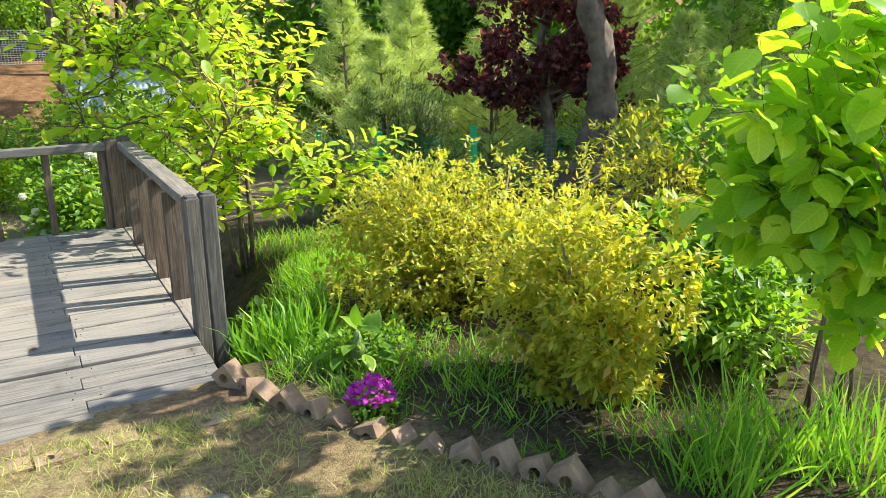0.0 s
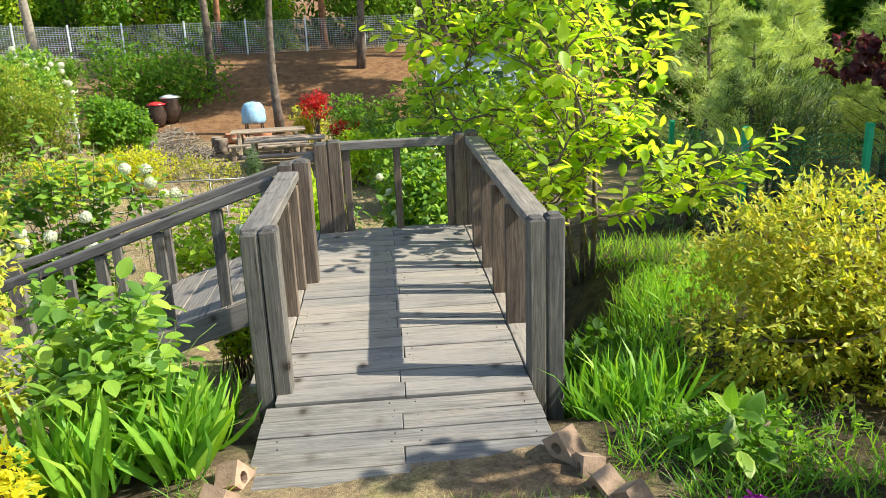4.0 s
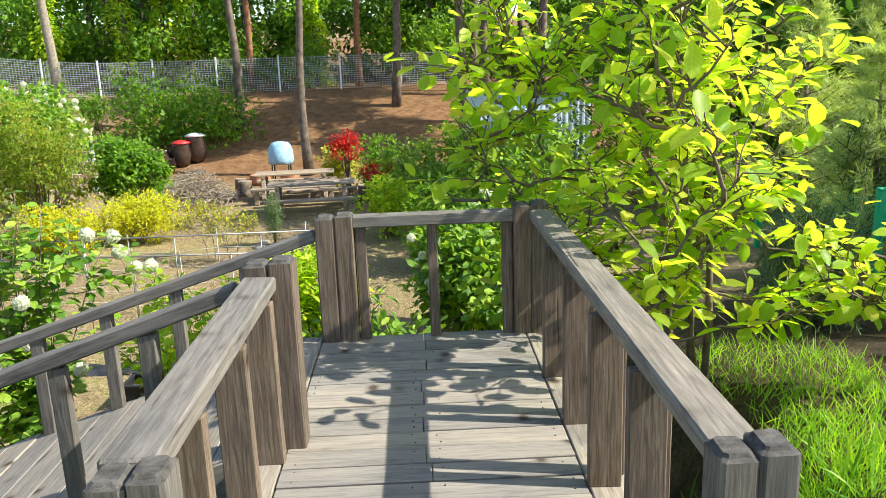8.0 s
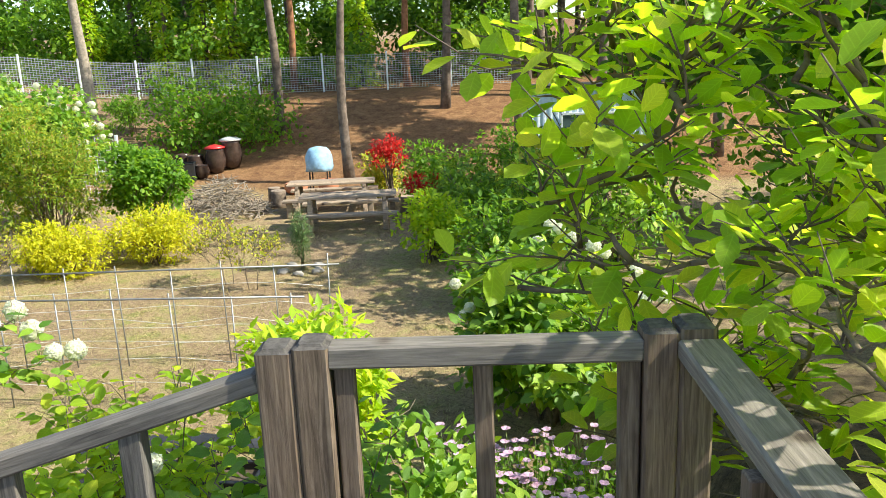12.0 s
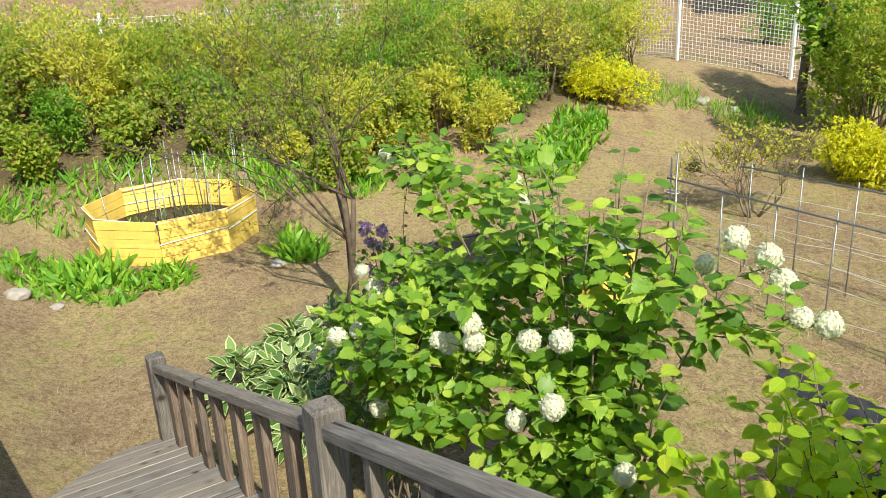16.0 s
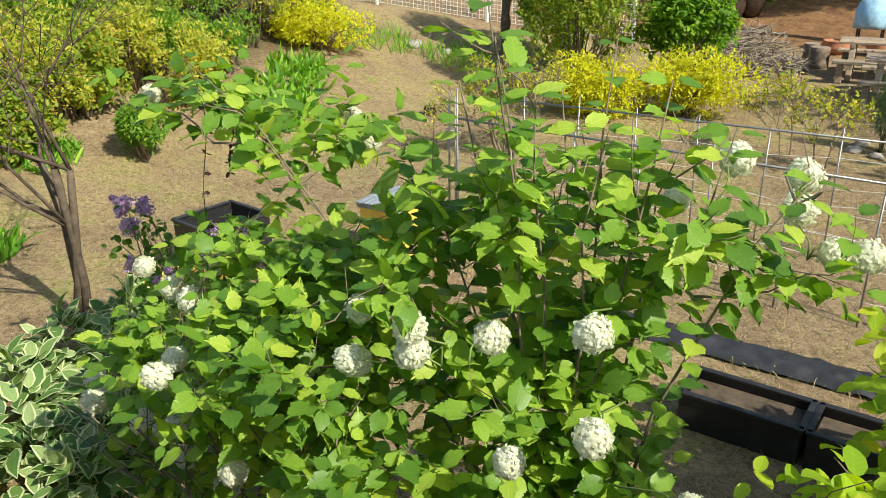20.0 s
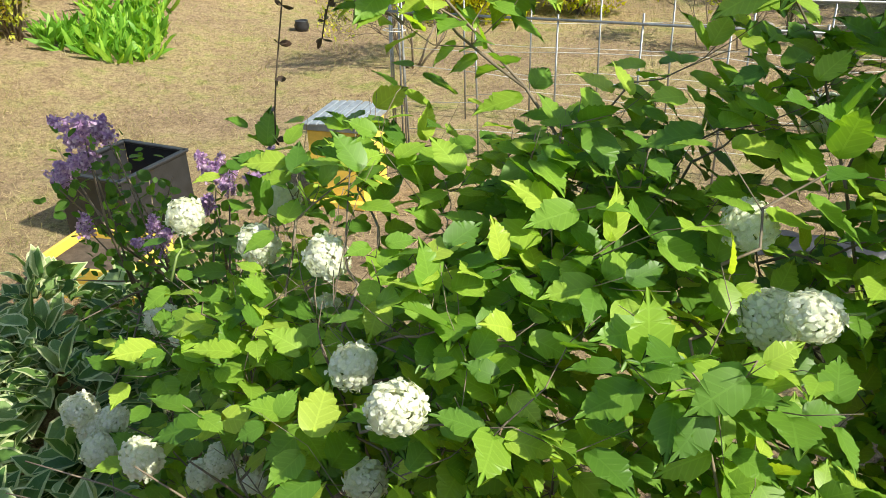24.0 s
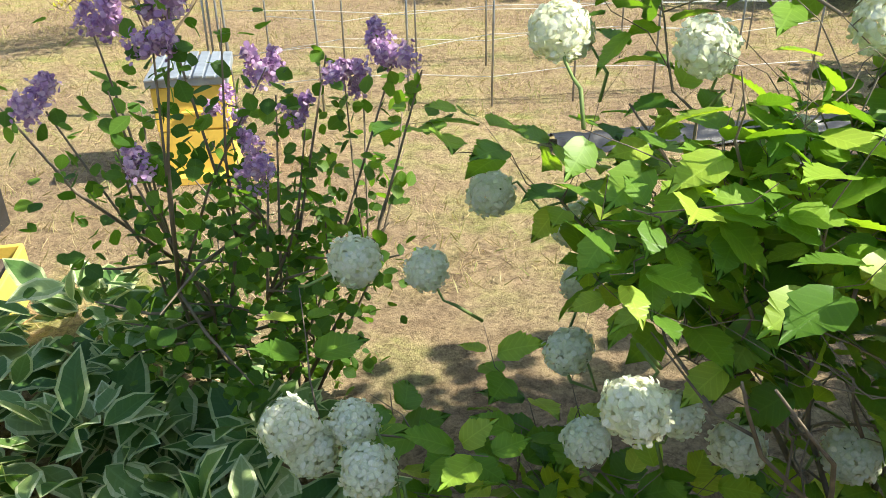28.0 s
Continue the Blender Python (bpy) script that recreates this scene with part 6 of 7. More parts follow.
# ---- shed ----
def shed(x, yy, z):
    top = thing("shed", (x, yy, z), "pale blue corrugated metal shed with a window", "shed")
    w, d, h = 3.4, 2.6, 2.0
    bm = bmesh.new()
    n = 84
    rib = [0.0, 0.014, 0.014, 0.0]
    cols = [[bm.verts.new((w * i / n, s - rib[i % 4], zz)) for s, zz in ((0.0, 0.0), (0.0, h))] for s0 in (0,) for i in range(n + 1)]
    for c0, c1 in zip(cols, cols[1:]):
        bm.faces.new((c0[0], c1[0], c1[1], c0[1]))
    part("front_wall", bm, BLUE_WALL, top)
    part("side_wall", block(0.05, d, h, 0.004), BLUE_WALL, top, at=Matrix.Translation((0.02, d / 2, h / 2)))
    part("side_wall", block(0.05, d, h, 0.004), BLUE_WALL, top, at=Matrix.Translation((w - 0.02, d / 2, h / 2)))
    part("back_wall", block(w, 0.05, h, 0.004), BLUE_WALL, top, at=Matrix.Translation((w / 2, d, h / 2)))
    part("roof", block(w + 0.3, d + 0.25, 0.07, 0.01), DARK_ROOF, top, at=pose(w / 2, d / 2, h + 0.1, -3, 0, 0))
    win = part("window", block(1.3, 0.06, 0.5, 0.004), PANE, top, at=Matrix.Translation((1.5, -0.035, 1.15)))
    for sx, sy, cx, cz in ((1.4, 0.06, 0, 0.28), (1.4, 0.06, 0, -0.28), (0.06, 0.6, -0.68, 0), (0.06, 0.6, 0.68, 0), (0.05, 0.5, 0, 0)):
        part("frame", block(sx, 0.05, sy, 0.004), WHITE_STEEL, win, at=Matrix.Translation((1.5 + cx, -0.06, 1.15 + cz)))
    for o in win.children:
        o.matrix_parent_inverse = win.matrix_world.inverted()
    return top


shed(1.5, 24.2, -1.35)


# ---- trees ----
def trunk_tree(name, x, yy, h, r, lean, mat, leafmat, label, crown=(2.2, 2.2, 2.2), lift=0.8, n=2500, leaf="needle", size=(0.12, 0.2), limbs=16, lumps=9, lobe=(0.33, 0.52), bend=0.08):
    z = gz(x, yy)
    top = thing(name, (x, yy, z), label, "tree")
    bm = bmesh.new()
    pts, rad = [], []
    for i in range(9):
        t = i / 8
        pts.append((lean[0] * h * t + bend * math.sin(t * 7 + x), lean[1] * h * t + bend * math.cos(t * 6 + yy), h * t - 0.1))
        rad.append(r * (1.25 - 0.2 * min(1, t * 8) - 0.65 * t))
    if h < 5:
        fine = np.linspace(0, 8, 45)
        grid = np.array(pts)
        pts = [tuple(np.interp(f, range(9), grid[:, k]) for k in range(3)) for f in fine]
        rad = [float(np.interp(f, range(9), rad)) for f in fine]
        add_tube(bm, pts, rad, 20)
        for v, f in zip(bm.verts, np.repeat(fine, 20)):
            c = Vector(tuple(np.interp(f, range(9), grid[:, k]) for k in range(3)))
            bulge = noise.noise(Vector((v.co.x * 16, v.co.y * 16, v.co.z * 2.2))) * 0.55 + noise.noise(v.co * 4) * 0.25
            v.co = c + (v.co - c) * (1 + bulge)
    else:
        add_tube(bm, pts, rad, 9)
    head = np.array([lean[0] * h, lean[1] * h, h * lift])
    tips, out = crown_points(n // 24, crown, lumps, 0.55, -0.9, lobe)
    tips = tips + head
    for i in rng.integers(0, len(tips), limbs):
        s = max(0.3, min(0.95, (tips[i][2] / h) - 0.12))
        root = np.array([lean[0] * h * s, lean[1] * h * s, h * s])
        add_tube(bm, [root, (root + tips[i]) / 2 + rng.normal(size=3) * 0.08, tips[i]], [r * 0.3, r * 0.2, r * 0.08], 5)
    part("trunk", bm, mat, top)
    k = 24
    at = np.repeat(tips, k, 0)
    m = len(at)
    at = at + unit(m) * size[1] * (0.3 if leaf == "needle" else 0.8)
    o = np.repeat(out, k, 0)
    spread("crown", leaf, at, o * 0.4 + unit(m) + np.array([0, 0, 0.35 if leaf == "needle" else -0.1]), unit(m) + np.array([0, 0, 0.8]), rng.uniform(*size, m), leafmat, top, 2.2 if leaf == "needle" else 1.0)
    return top


trunk_tree("pine_tree", 6.2, 7.0, 4.5, 0.2, (0.05, 0.0), PINE_BARK, NEEDLE, "old pine with dark needles and a gnarled trunk", (2.6, 2.2, 1.4), 0.85, 9000, "needle", (0.14, 0.24), 20, 14, (0.2, 0.38), 0.2)
trunk_tree("red_maple", 6.3, 8.0, 3.0, 0.09, (0.05, 0.0), BARK, LEAF_RED, "Japanese maple with maroon leaves", (2.7, 1.6, 1.6), 0.66, 8400, "viburnum", (0.05, 0.10), 46, 60, (0.07, 0.17))
trunk_tree("young_pine", -11.0, 21.0, 3.4, 0.10, (0.12, 0.0), BARK, NEEDLE_LIGHT, "slim young pine behind the lawn", (1.1, 1.0, 0.8), 0.85, 4000, "needle", (0.16, 0.26))
for x, yy, h, r, mat in ((-6.6, 31.5, 9, 0.17, PINE_BARK), (-3.6, 27.0, 9, 0.15, PINE_BARK), (-12.3, 29.5, 9, 0.2, GREY_TWIG), (-2.6, 39.5, 9, 0.17, RED_BARK), (-7.5, 39, 9, 0.16, RED_BARK), (-10.5, 41, 9, 0.15, PINE_BARK)):
    trunk_tree("pine_tree", x, yy, h, r, (0.02 * math.sin(x), 0.0), mat, NEEDLE, "tall pine with a bare trunk on the slope", (2.6, 2.6, 1.8), 0.98, 5200, "small", (0.16, 0.3))


def twiggy_tree(name, x, yy, h, stems, mat, leafmat, label, n=2600, size=(0.025, 0.05), r0=0.035, spread_out=0.3):
    """A small tree of several crooked stems that fork into fine twigs, with a thin veil of young leaves."""
    top = thing(name, (x, yy, gz(x, yy)), label, "tree")
    tips = []

    def grow(bm, p, d, ln, r, depth):
        pts, rad = [p], [r]
        for s in range(3):
            d = d + rng.normal(size=3) * 0.13 + np.array([0, 0, 0.09])
            d = d / np.linalg.norm(d)
            p = p + d * ln / 3
            pts.append(p)
            rad.append(r * (1 - 0.12 * (s + 1)))
        add_tube(bm, pts, rad, 6 if depth > 2 else 4, depth > 2)
        if depth == 0:
            tips.extend([pts[1], pts[2], pts[3]])
            return
        for k in range(3):
            nd = d + rng.normal(size=3) * 0.6
            nd[2] = nd[2] * 0.8 + 0.15
            grow(bm, pts[int(rng.integers(2, 4))], nd / np.linalg.norm(nd), ln * 0.72, max(rad[-1] * 0.62, 0.004), depth - 1)

    for i in range(stems):
        a = 6.28 * i / stems + rng.normal() * 0.3
        bm = bmesh.new()
        grow(bm, np.array([0.06 * math.cos(a), 0.06 * math.sin(a), -0.05]), np.array([spread_out * math.cos(a), spread_out * math.sin(a), 1.0]), h * 0.38, r0, 4)
        part("limb", bm, mat, top)
    tips = np.array(tips)
    at = tips[rng.integers(0, len(tips), n)] + rng.normal(size=(n, 3)) * 0.04
    spread("crown", "small", at, unit(n) + np.array([0, 0, 0.3]), unit(n) + np.array([0, 0, 1.0]), rng.uniform(*size, n), leafmat, top, 1.2)
    return top


twiggy_tree("sparse_tree", -7.8, 8.4, 3.7, 3, DARK_TWIG, LEAF_BORDER, "sparse small tree with fine dark twigs and young olive leaves", 4200, (0.03, 0.055), 0.042, 0.07)
twiggy_tree("sapling", -4.05, 16.4, 1.25, 2, TWIG, LEAF_OLIVE, "thin sapling with bronze young leaves on the lawn", 420, (0.05, 0.09), 0.012, 0.15)
twiggy_tree("sapling", -3.55, 16.0, 1.1, 2, TWIG, LEAF_OLIVE, "thin sapling with bronze young leaves on the lawn", 380, (0.05, 0.09), 0.012, 0.15)
twiggy_tree("bare_shrub", -7.3, 14.5, 1.5, 6, TWIG, LEAF_OLIVE, "twiggy shrub with thin bronze leaves behind the trellis", 1500, (0.04, 0.07), 0.018, 0.5)
twiggy_tree("bare_shrub", -13.6, 16.0, 2.2, 6, TWIG, LEAF_OLIVE, "twiggy bronze shrub by the white fence", 2600, (0.05, 0.09), 0.02, 0.5)
shrub("small_conifer", (-3.0, 17.2, gz(-3, 17.2)), (0.24, 0.24, 0.65), 0.62, 2600, "needle", (0.06, 0.1), NEEDLE, "narrow young conifer on the lawn", stems=3, clump=6, lumps=7, width=3.0)

def conifer(x, yy, h, w, label):
    """A young conifer: whorls of rising branches set with needle tufts."""
    top = thing("young_conifer", (x, yy, gz(x, yy)), label, "tree", "young conifers")
    bm = bmesh.new()
    add_tube(bm, [(0, 0, -0.05), (0.03, 0, h * 0.5), (0, 0.02, h)], [0.05, 0.03, 0.008], 6)
    tufts, ways = [], []
    for k in range(int(h / 0.2)):
        z = 0.2 + k * 0.2
        for j in range(6):
            a = rng.uniform(0, 6.28)
            ln = w * (1.05 - z / h) * rng.uniform(0.75, 1.15) + 0.08
            d = np.array([math.cos(a), math.sin(a), 0.55])
            e = np.array([0, 0, z]) + d * ln
            add_tube(bm, [(0, 0, z), tuple(np.array([0, 0, z]) + d * ln * 0.5 - np.array([0, 0, 0.04])), tuple(e)], [0.012, 0.008, 0.004], 4, False)
            for q in np.linspace(0.35, 1, 5):
                tufts.append(np.array([0, 0, z]) + d * ln * q)
                ways.append(d)
    part("trunk", bm, BARK, top)
    k = 26
    at, way = np.repeat(np.array(tufts), k, 0), np.repeat(np.array(ways), k, 0)
    m = len(at)
    spread("crown", "needle", at + rng.normal(size=(m, 3)) * 0.03, way * 0.7 + unit(m), unit(m), rng.uniform(0.09, 0.17, m), NEEDLE_LIGHT, top, 2.6)
    return top


for x, yy, h, w in ((4.6, 9.6, 2.3, 0.7), (5.6, 10.6, 3.0, 0.9), (6.6, 9.8, 2.4, 0.8), (7.6, 11.2, 3.4, 1.0), (8.6, 9.6, 2.6, 0.9), (9.6, 10.6, 3.3, 1.0), (5.0, 12.0, 3.3, 1.0), (6.6, 13.0, 3.8, 1.1), (8.8, 12.8, 4.0, 1.1), (10.6, 8.6, 3.0, 1.0), (8.2, 7.2, 2.2, 0.8), (9.8, 6.6, 2.8, 0.9), (11.6, 6.8, 3.3, 1.0), (11.0, 11.6, 4.0, 1.1)):
    conifer(x, yy, h, w, "pale green young conifer behind the green fence")

# extra pines, added mostly out of sight so that their crowns shade the slope
for x, yy, hh in ((1.5, 29.0, 10.5), (4.5, 31.0, 11.0), (7.5, 28.5, 11.0), (2.8, 34.5, 11.5), (8.5, 34.0, 12.0), (-0.8, 33.5, 11.5), (5.5, 37.0, 12.0)):
    trunk_tree("pine_tree", x, yy, hh, 0.17, (0.01, 0.0), PINE_BARK, NEEDLE, "tall pine with a bare trunk, added beyond the shed to shade the slope", (2.9, 2.9, 2.3), 0.88, 6500, "small", (0.16, 0.3))

# shrubs along the white fence
KINDS = [(LEAF_BORDER, "olive-green"), (LEAF_MID, "mid-green"), (LEAF_BORDER, "olive-green"), (LEAF_OLIVE, "olive-gold"), (LEAF_BORDER, "olive-green")]
for row, (dx, sc) in enumerate(((0.5, 1.3), (2.3, 1.15), (4.0, 0.75))):
    for i in range(24):
        t = i / 23
        yy = 2.0 + 17.5 * t + rng.normal() * 0.4
        x = -17.5 + 0.8 * t + dx + rng.normal() * 0.5
        if row and 5.5 < yy < 10:
            x -= 0.8
        mt, word = KINDS[int(rng.integers(0, 5))]
        s = sc * rng.uniform(0.8, 1.2)
        if row == 2 and (yy < 8.6 or yy > 15):
            continue
        shrub("border_shrub", (x, yy, gz(x, yy)), (1.3 * s, 1.3 * s, rng.uniform(0.9, 1.35) * s), 1.0 * s, 4200, "small", (0.045, 0.09), mt, word + " border shrub by the white fence", stems=16, clump=4, lumps=26, near=False, spiky=0.3, lobe=(0.16, 0.34))
for x, yy, s, kd in ((-11.6, 10.2, 0.7, 0), (-12.4, 11.6, 0.9, 2), (-11.9, 13.2, 0.9, 3), (-12.9, 14.6, 0.9, 1), (-10.9, 11.4, 0.55, 1), (-13.9, 5.0, 0.9, 0), (-12.6, 4.4, 0.8, 3), (-13.2, 10.0, 1.0, 2), (-13.5, 6.1, 0.6, 0), (-13.7, 7.5, 0.65, 4), (-13.4, 8.8, 0.65, 0), (-12.6, 9.7, 0.5, 3), (-13.8, 4.9, 0.7, 2), (-14.5, 6.8, 0.75, 1), (-14.6, 8.3, 0.8, 4), (-14.8, 5.6, 0.8, 2)):
    mt, word = KINDS[kd]
    shrub("border_shrub", (x, yy, gz(x, yy)), (1.0 * s, 1.0 * s, 0.95 * s), 0.8 * s, 3600, "small" if kd % 2 else "ovate", (0.045, 0.09), mt, word + " border shrub at the lawn edge", stems=14, clump=4, lumps=20, near=False, lobe=(0.18, 0.36))
for x, yy, s in ((-13.5, 27.5, 1.0), (-15.5, 26.0, 1.2), (-16.5, 29.0, 1.3), (-14.5, 30.5, 1.0), (-11.5, 27.0, 1.1), (-12.0, 32.0, 1.2)):
    shrub("bank_shrub", (x, yy, gz(x, yy)), (1.0 * s, 1.0 * s, 0.8 * s), 0.6 * s, 2000, "small", (0.08, 0.15), LEAF_MID, "mid-green shrub on the bare bank", stems=10, clump=4, lumps=9, near=False)
blades("lily_leaves", [(-11.2, 14.3, 0.5), (-11.8, 15.1, 0.6), (-10.8, 13.7, 0.45), (-12.3, 15.9, 0.5), (-11.4, 13.6, 0.4), (-10.5, 6.2, 0.35), (-9.9, 8.7, 0.28)], 150, (0.2, 0.42), GRASS_GREEN, "broad bright green lily leaves at the lawn edge", "plant", 2.0, 0.75)
blades("border_weeds", [(-12.9, 6.2, 0.7), (-13.1, 7.4, 0.7), (-12.9, 8.8, 0.7), (-12.2, 9.6, 0.6), (-12.6, 5.0, 0.7), (-11.6, 10.4, 0.5), (-14.0, 10.6, 0.8), (-13.6, 12.0, 0.8)], 260, (0.12, 0.34), GRASS_GREEN, "lush green weeds under the border shrubs", "grass", 1.3, 0.7, kind="stuff")
blades("border_grass", [(-14.5, 18.3, 1.0), (-12.8, 18.8, 0.8), (-11.2, 19.4, 0.8)], 300, (0.2, 0.45), GRASS_GREEN, "green leaves along the fence foot", "grass", 0.5, 0.5, kind="stuff")

# wood behind the fences and greenery to the side
def wood(name, n, box, mat, size, label, leaf="ovate", lumps=60):
    (x0, x1), (y0, y1), (z0, z1) = box
    c = np.stack([rng.uniform(x0, x1, lumps), rng.uniform(y0, y1, lumps), rng.uniform(z0, z1, lumps)], -1)
    c[:, 2] += ground_z(c[:, 0], c[:, 1])
    pick = rng.integers(0, lumps, n)
    at = c[pick] + unit(n) * rng.uniform(0.3, 1.5, (n, 1)) * np.array([1.1, 1.1, 0.8])
    ob = spread(name, leaf, at, unit(n) + np.array([0, 0, -0.2]), unit(n) + np.array([0, 0, 1.0]), rng.uniform(*size, n), mat)
    return tagged(ob, label, "foliage", kind="stuff")


wood("wood_foliage", 60000, ((-34, 14), (41, 54), (0.2, 7)), LEAF_DARK, (0.2, 0.36), "dark undergrowth and foliage of the wood", lumps=170)
wood("wood_foliage", 22000, ((-30, 10), (39, 44), (0.2, 4)), LEAF_MID, (0.16, 0.3), "sunlit green foliage at the edge of the wood", lumps=70)
wood("wood_foliage", 40000, ((5.5, 15), (15.5, 21), (0.3, 3.5)), LEAF_MID, (0.12, 0.22), "green trees beyond the shed", lumps=60)
wood("wood_foliage", 50000, ((10, 22), (4, 22), (0.3, 6)), LEAF_MID, (0.16, 0.28), "green trees beyond the young conifers", lumps=110)
wood("wood_foliage", 16000, ((4, 14), (14, 22), (3, 7)), LEAF_DARK, (0.18, 0.3), "dark tree crowns beyond the young conifers", lumps=50)
for x, yy, s, mt, word in ((-1.0, 23.2, 1.2, LEAF_MID, "mid-green"), (-0.2, 21.4, 1.1, LEAF_SNOWBALL, "light green"), (0.9, 22.6, 1.3, LEAF_MID, "mid-green"), (0.2, 19.2, 1.1, LEAF_SNOWBALL, "light green"), (-0.7, 17.6, 0.9, LEAF_GOLD, "golden-green"), (1.2, 17.4, 1.2, LEAF_SNOWBALL, "light green"), (0.5, 15.0, 1.1, LEAF_MID, "mid-green"), (1.9, 14.4, 1.3, LEAF_SNOWBALL, "light green"), (-2.4, 24.6, 0.9, LEAF_OLIVE, "olive-gold"), (1.6, 19.8, 1.3, LEAF_OLIVE, "olive-gold"), (2.7, 21.6, 1.5, LEAF_SNOWBALL, "light green"), (1.5, 21.4, 1.3, LEAF_MID, "mid-green"), (3.6, 19.5, 1.5, LEAF_MID, "mid-green")):
    shrub("side_shrub", (x, yy, gz(x, yy)), (1.0 * s, 0.9 * s, 0.9 * s), 0.75 * s, 2400, "ovate", (0.06, 0.13), mt, word + " shrub beside the lawn and picnic tables", stems=12, clump=3, lumps=12, near=False)
shrub("red_shrub", (-2.1, 23.9, gz(-2.1, 23.9)), (0.75, 0.6, 0.55), 1.15, 900, "small", (0.08, 0.14), LEAF_SCARLET, "shrub with scarlet flowers behind the picnic tables", stems=10, clump=4, lumps=6, near=False)
shrub("red_shrub", (-1.0, 21.6, gz(-1.0, 21.6)), (0.6, 0.5, 0.4), 0.75, 500, "small", (0.07, 0.12), LEAF_SCARLET, "shrub with scarlet flowers beside the picnic tables", stems=8, clump=4, lumps=5, near=False)
for x, yy, h in ((-13.5, 40.0, 6.0), (-11.8, 40.3, 7.0), (-10.6, 40.0, 5.5), (-4.8, 40.5, 4.0), (-16.5, 39.0, 5.0)):
    z = gz(x, yy)
    top = thing("climbing_vine", (x, yy, z), "bright green vine climbing a dark trunk at the wood's edge", "vine", "climbing vines")
    bm = bmesh.new()
    add_tube(bm, [(0, 0, -0.1), (0.1, 0.05, h * 0.5), (0, 0, h)], [0.12, 0.1, 0.06], 7)
    part("stem", bm, PINE_BARK, top)
    n = 1500
    hh = rng.random(n) * h
    a = rng.uniform(0, 6.28, n)
    r = (0.25 + 0.5 * rng.random(n)) * (1.15 - 0.5 * hh / h) * (0.8 + 0.4 * np.sin(hh * 2.6 + x))
    at = np.stack([r * np.cos(a), r * np.sin(a), hh], -1)
    spread("foliage", "ovate", at, np.stack([np.cos(a), np.sin(a), -0.6 + 0 * a], -1) + unit(n) * 0.5, np.stack([np.cos(a), np.sin(a), 0.8 + 0 * a], -1) + unit(n) * 0.5, rng.uniform(0.14, 0.26, n), LEAF_GOLD, top)
wood("wood_foliage", 4600, ((-10.2, -6.8), (29.8, 31.5), (0.1, 1.6)), LEAF_MID, (0.12, 0.2), "green shrubs behind the storage jars", lumps=22)
bm = bmesh.new()
for i in range(70):
    x, yy = rng.uniform(-34, 14), rng.uniform(40.5, 56)
    z = gz(x, yy)
    add_tube(bm, [(x, yy, z - 0.2), (x + rng.normal() * 0.3, yy, z + 5), (x + rng.normal() * 0.6, yy, z + 11)], [0.2, 0.15, 0.1], 6, False)
tagged(part("wood_trunks", bm, PINE_BARK), "dark tree trunks of the wood", "trunks", kind="stuff")
wood("wood_canopy", 30000, ((-36, 18), (42, 58), (7, 13)), LEAF_DARK, (0.3, 0.5), "dense dark canopy of the wood", lumps=130)


# ---- small things ----


def stone(x, yy, r, seed):
    bm = bmesh.new()
    bmesh.ops.create_icosphere(bm, subdivisions=3, radius=r)
    for v in bm.verts:
        n = noise.noise(v.co * (1.6 / r) + Vector((seed, 0, 0))) * 0.35 + noise.noise(v.co * (5 / r) + Vector((seed, 3, 0))) * 0.1
        v.co = v.co * (1 + n)
        v.co.z *= 0.6
    for f in bm.faces:
        f.smooth = True
    ob = part("stone", bm, STONE)
    ob.location = (x, yy, gz(x, yy) + r * 0.25)
    return tagged(ob, "rough grey stone half sunk in the lawn", "stone", "lawn stones")


for i, (x, yy, r) in enumerate(((-10.2, 5.4, 0.13), (-10.5, 5.1, 0.1), (-9.95, 5.75, 0.07), (-9.7, 8.3, 0.09), (-12.2, 19.3, 0.16), (-11.6, 19.6, 0.13), (-11.0, 20.0, 0.15), (-2.7, 17.0, 0.1), (-3.3, 17.0, 0.1), (-3.0, 16.85, 0.09), (-2.75, 17.4, 0.1), (-3.25, 17.45, 0.1))):
    stone(x, yy, r, i * 7.7)


def pink_clump(x, yy, r, h):
    """A low leafy plant topped with loose pink flowers."""
    z = gz(x, yy)
    top = thing("flower_clump", (x, yy, z), "leafy plant with pale pink flowers behind the deck", "plant", "pink flower clumps")
    n = 420
    a, q = rng.uniform(0, 6.28, n), r * np.sqrt(rng.random(n))
    at = np.stack([q * np.cos(a), q * np.sin(a), h * rng.uniform(0.15, 0.95, n)], -1)
    spread("foliage", "small", at, unit(n) + np.array([0, 0, 0.4]), unit(n) + np.array([0, 0, 1.0]), rng.uniform(0.05, 0.1, n), LEAF_MID, top)
    bm = bmesh.new()
    heads = []
    for i in range(26):
        a1, q1 = rng.uniform(0, 6.28), r * math.sqrt(rng.random())
        p = np.array([q1 * math.cos(a1), q1 * math.sin(a1), h * rng.uniform(0.85, 1.2)])
        add_tube(bm, [(p[0] * 0.5, p[1] * 0.5, -0.02), tuple(p * np.array([0.8, 0.8, 0.6])), tuple(p)], [0.004, 0.004, 0.003], 4)
        heads.append(p)
    part("stem", bm, GREEN_STEM, top)
    for p in heads:
        m = 12
        an = np.linspace(0, 6.28, m, endpoint=False)
        along = np.stack([np.cos(an), np.sin(an), 0.35 + 0 * an], -1)
        spread("flower_head", "petal", np.repeat(p[None], m, 0), along, np.array([0, 0, 1.0]) + unit(m) * 0.2, rng.uniform(0.03, 0.045, m), PETAL_PINK, top)


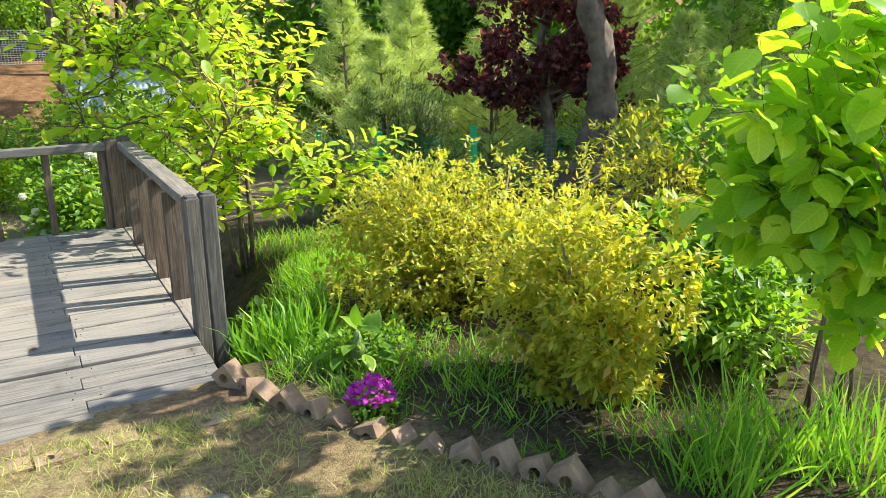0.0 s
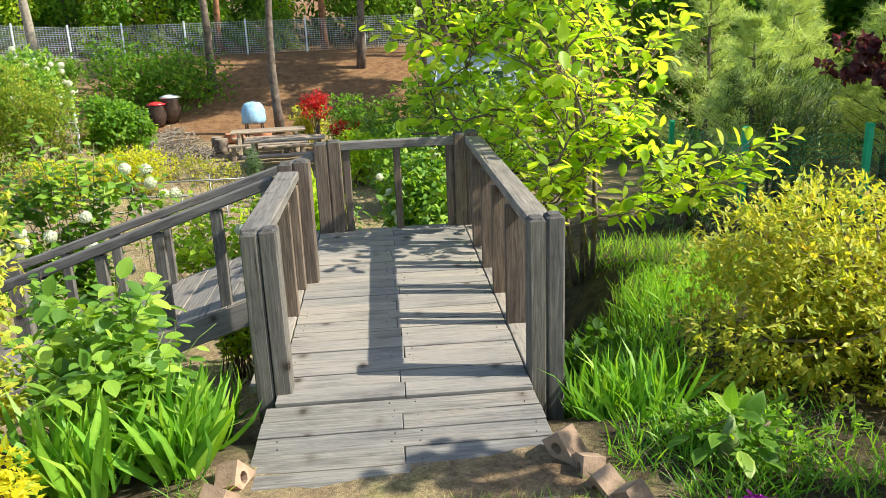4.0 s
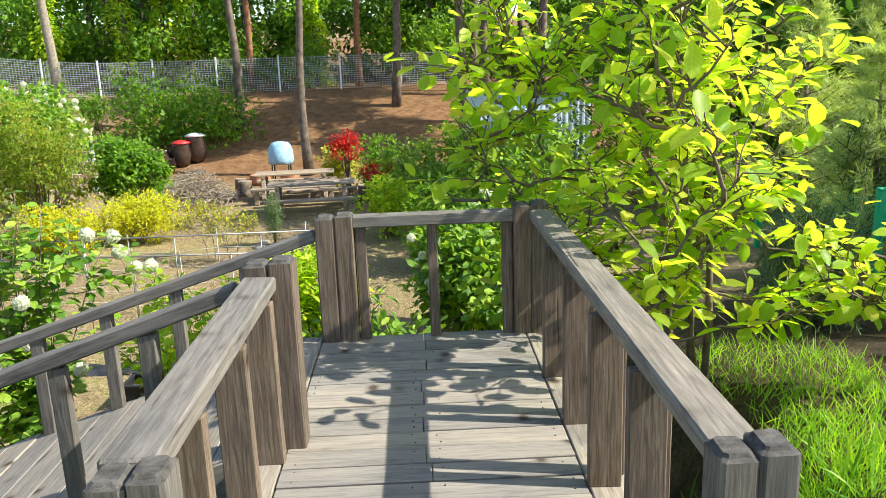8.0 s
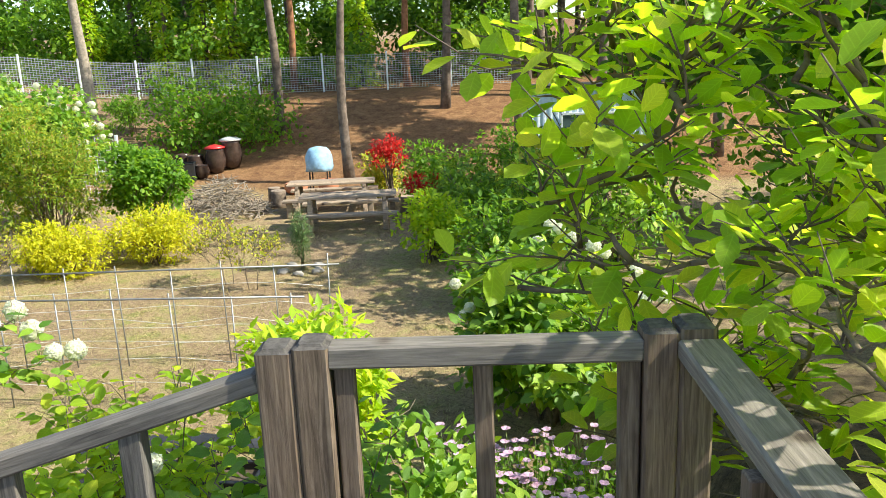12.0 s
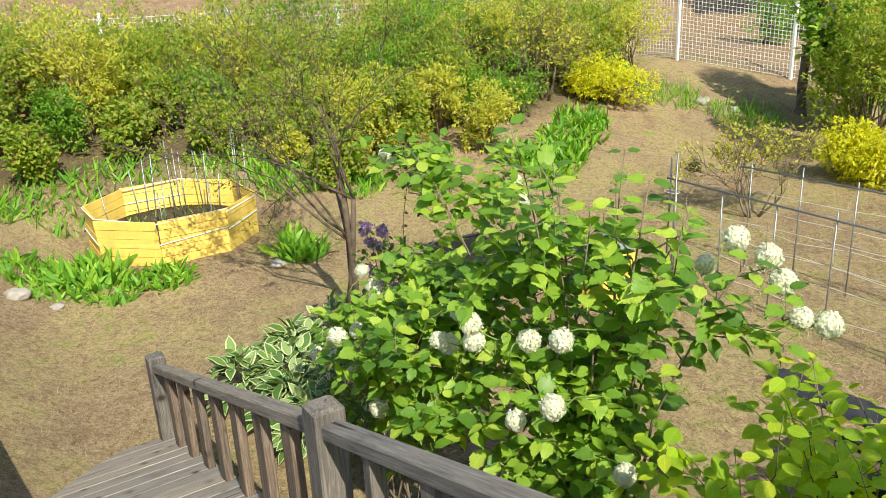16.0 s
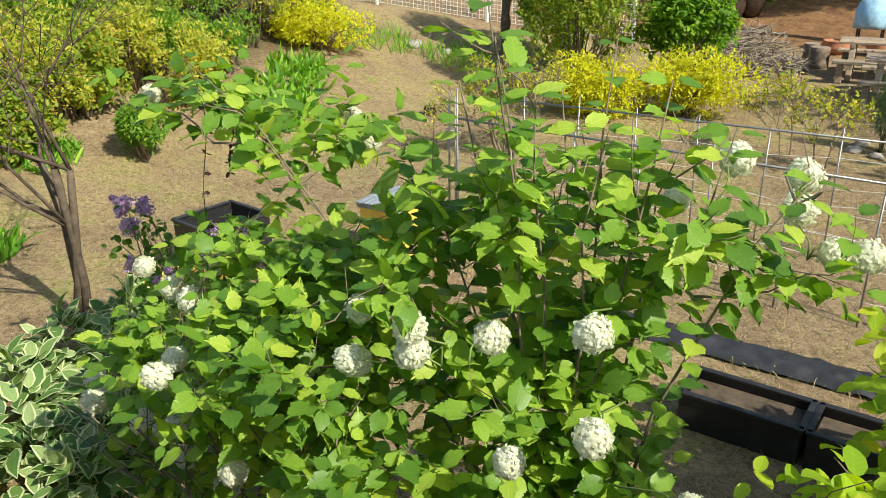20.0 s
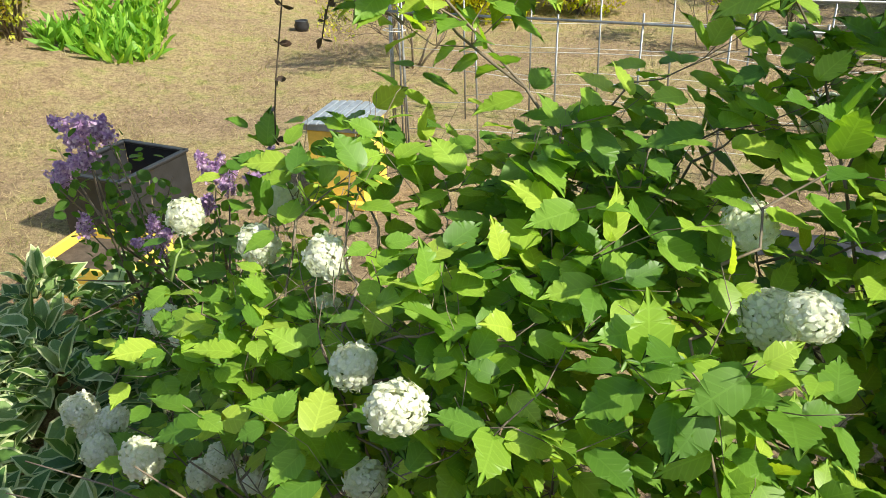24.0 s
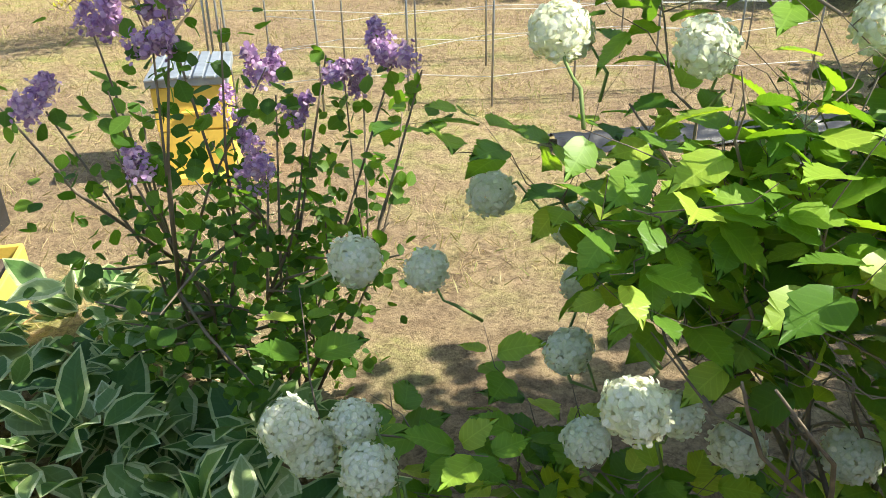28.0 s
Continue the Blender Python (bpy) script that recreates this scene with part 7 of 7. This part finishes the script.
for x, yy, r, h in ((-0.15, 9.5, 0.3, 0.55), (0.35, 9.35, 0.35, 0.6), (0.75, 9.2, 0.3, 0.6), (0.15, 9.0, 0.3, 0.5), (0.6, 8.8, 0.28, 0.5)):
    pink_clump(x, yy, r, h)


def log_stool(x, yy, r, h):
    top = thing("log_stool", (x, yy, gz(x, yy)), "sawn log used as a stool by the picnic tables", "stool", "log stools")
    bm = bmesh.new()
    add_lathe(bm, [(r * 1.1, -0.02), (r, h * 0.3), (r * 0.96, h * 0.8), (r * 0.98, h - 0.01)], 14)
    for v in bm.verts:
        v.co += Vector((noise.noise(v.co * 7), noise.noise(v.co * 7 + Vector((4, 0, 0))), 0)) * 0.02
    part("trunk", bm, BARK, top)
    bm = bmesh.new()
    add_lathe(bm, [(r * 0.93, h - 0.012), (r * 0.93, h + 0.006)], 14)
    part("sawn_face", bm, TABLE_WOOD, top)


for x, yy, r, h in ((-4.9, 23.6, 0.2, 0.42), (-5.2, 24.4, 0.17, 0.38), (-1.5, 22.2, 0.19, 0.4)):
    log_stool(x, yy, r, h)
for x, yy, s in ((-9.3, 27.9, 0.55), (-8.75, 27.8, 0.6)):
    open_box("storage_bin", (x, yy, gz(x, yy)), (s, s * 0.8, s * 0.9), 0.02, BLACK_PLASTIC, "black plastic storage bin beside the jars", "bin", 12)
for x, yy, r, h in ((-9.5, 15.9, 0.11, 0.16),):
    pot("nursery_pot", x, yy, r, h, BLACK_PLASTIC, "small black nursery pot on the lawn")

# posts at the end of the trellis
end_poles = thing("tied_poles", (-6.42, 11.75, LAWN), "bundle of thin steel poles tied upright by the trellis", "poles")
for i, (dx, dy, h) in enumerate(((0, 0, 1.45), (0.05, 0.03, 1.4), (0.1, -0.02, 1.5), (-0.04, 0.05, 1.3))):
    bm = bmesh.new()
    rod(bm, (dx, dy, -0.1), (dx + 0.02, dy, h))
    part("pole", bm, STEEL, end_poles)
bm = bmesh.new()
add_tube(bm, [(0.03 + 0.1 * math.cos(a), 0.015 + 0.06 * math.sin(a), 1.05) for a in np.linspace(0, 6.28, 13)], 0.004, 4)
part("cord", bm, CORD, end_poles)

# litter and low weeds
blades("lawn_litter", [(-8.3, 8.2, 0.8), (-9.2, 7.6, 0.8), (-8.6, 9.3, 0.7), (-9.8, 8.9, 0.6), (-7.2, 10.4, 0.9), (-5.4, 9.0, 0.8), (-4.4, 9.9, 0.9), (-3.4, 12.2, 1.2), (-5.5, 12.2, 1.2)], 240, (0.03, 0.10), STRAW, "dry twigs and dead leaves on the lawn", "plant litter", 0.4, 2.5, kind="stuff")
blades("bed_weeds", [(-10.1, 6.4, 0.45), (-10.5, 5.9, 0.5), (-9.95, 7.0, 0.3), (-10.9, 5.6, 0.4)], 170, (0.1, 0.26), GRASS_GREEN, "low green weeds before the yellow bed", "plant", 2.2, 0.9, kind="stuff")
blades("seedlings", [(-11.4, 7.5, 0.8)], 160, (0.06, 0.16), GRASS_GREEN, "small green seedlings in the raised bed soil", "plant", 1.2, 0.6, kind="stuff")
sprouts = scene.objects["seedlings"]
sprouts.location.z = 0.235
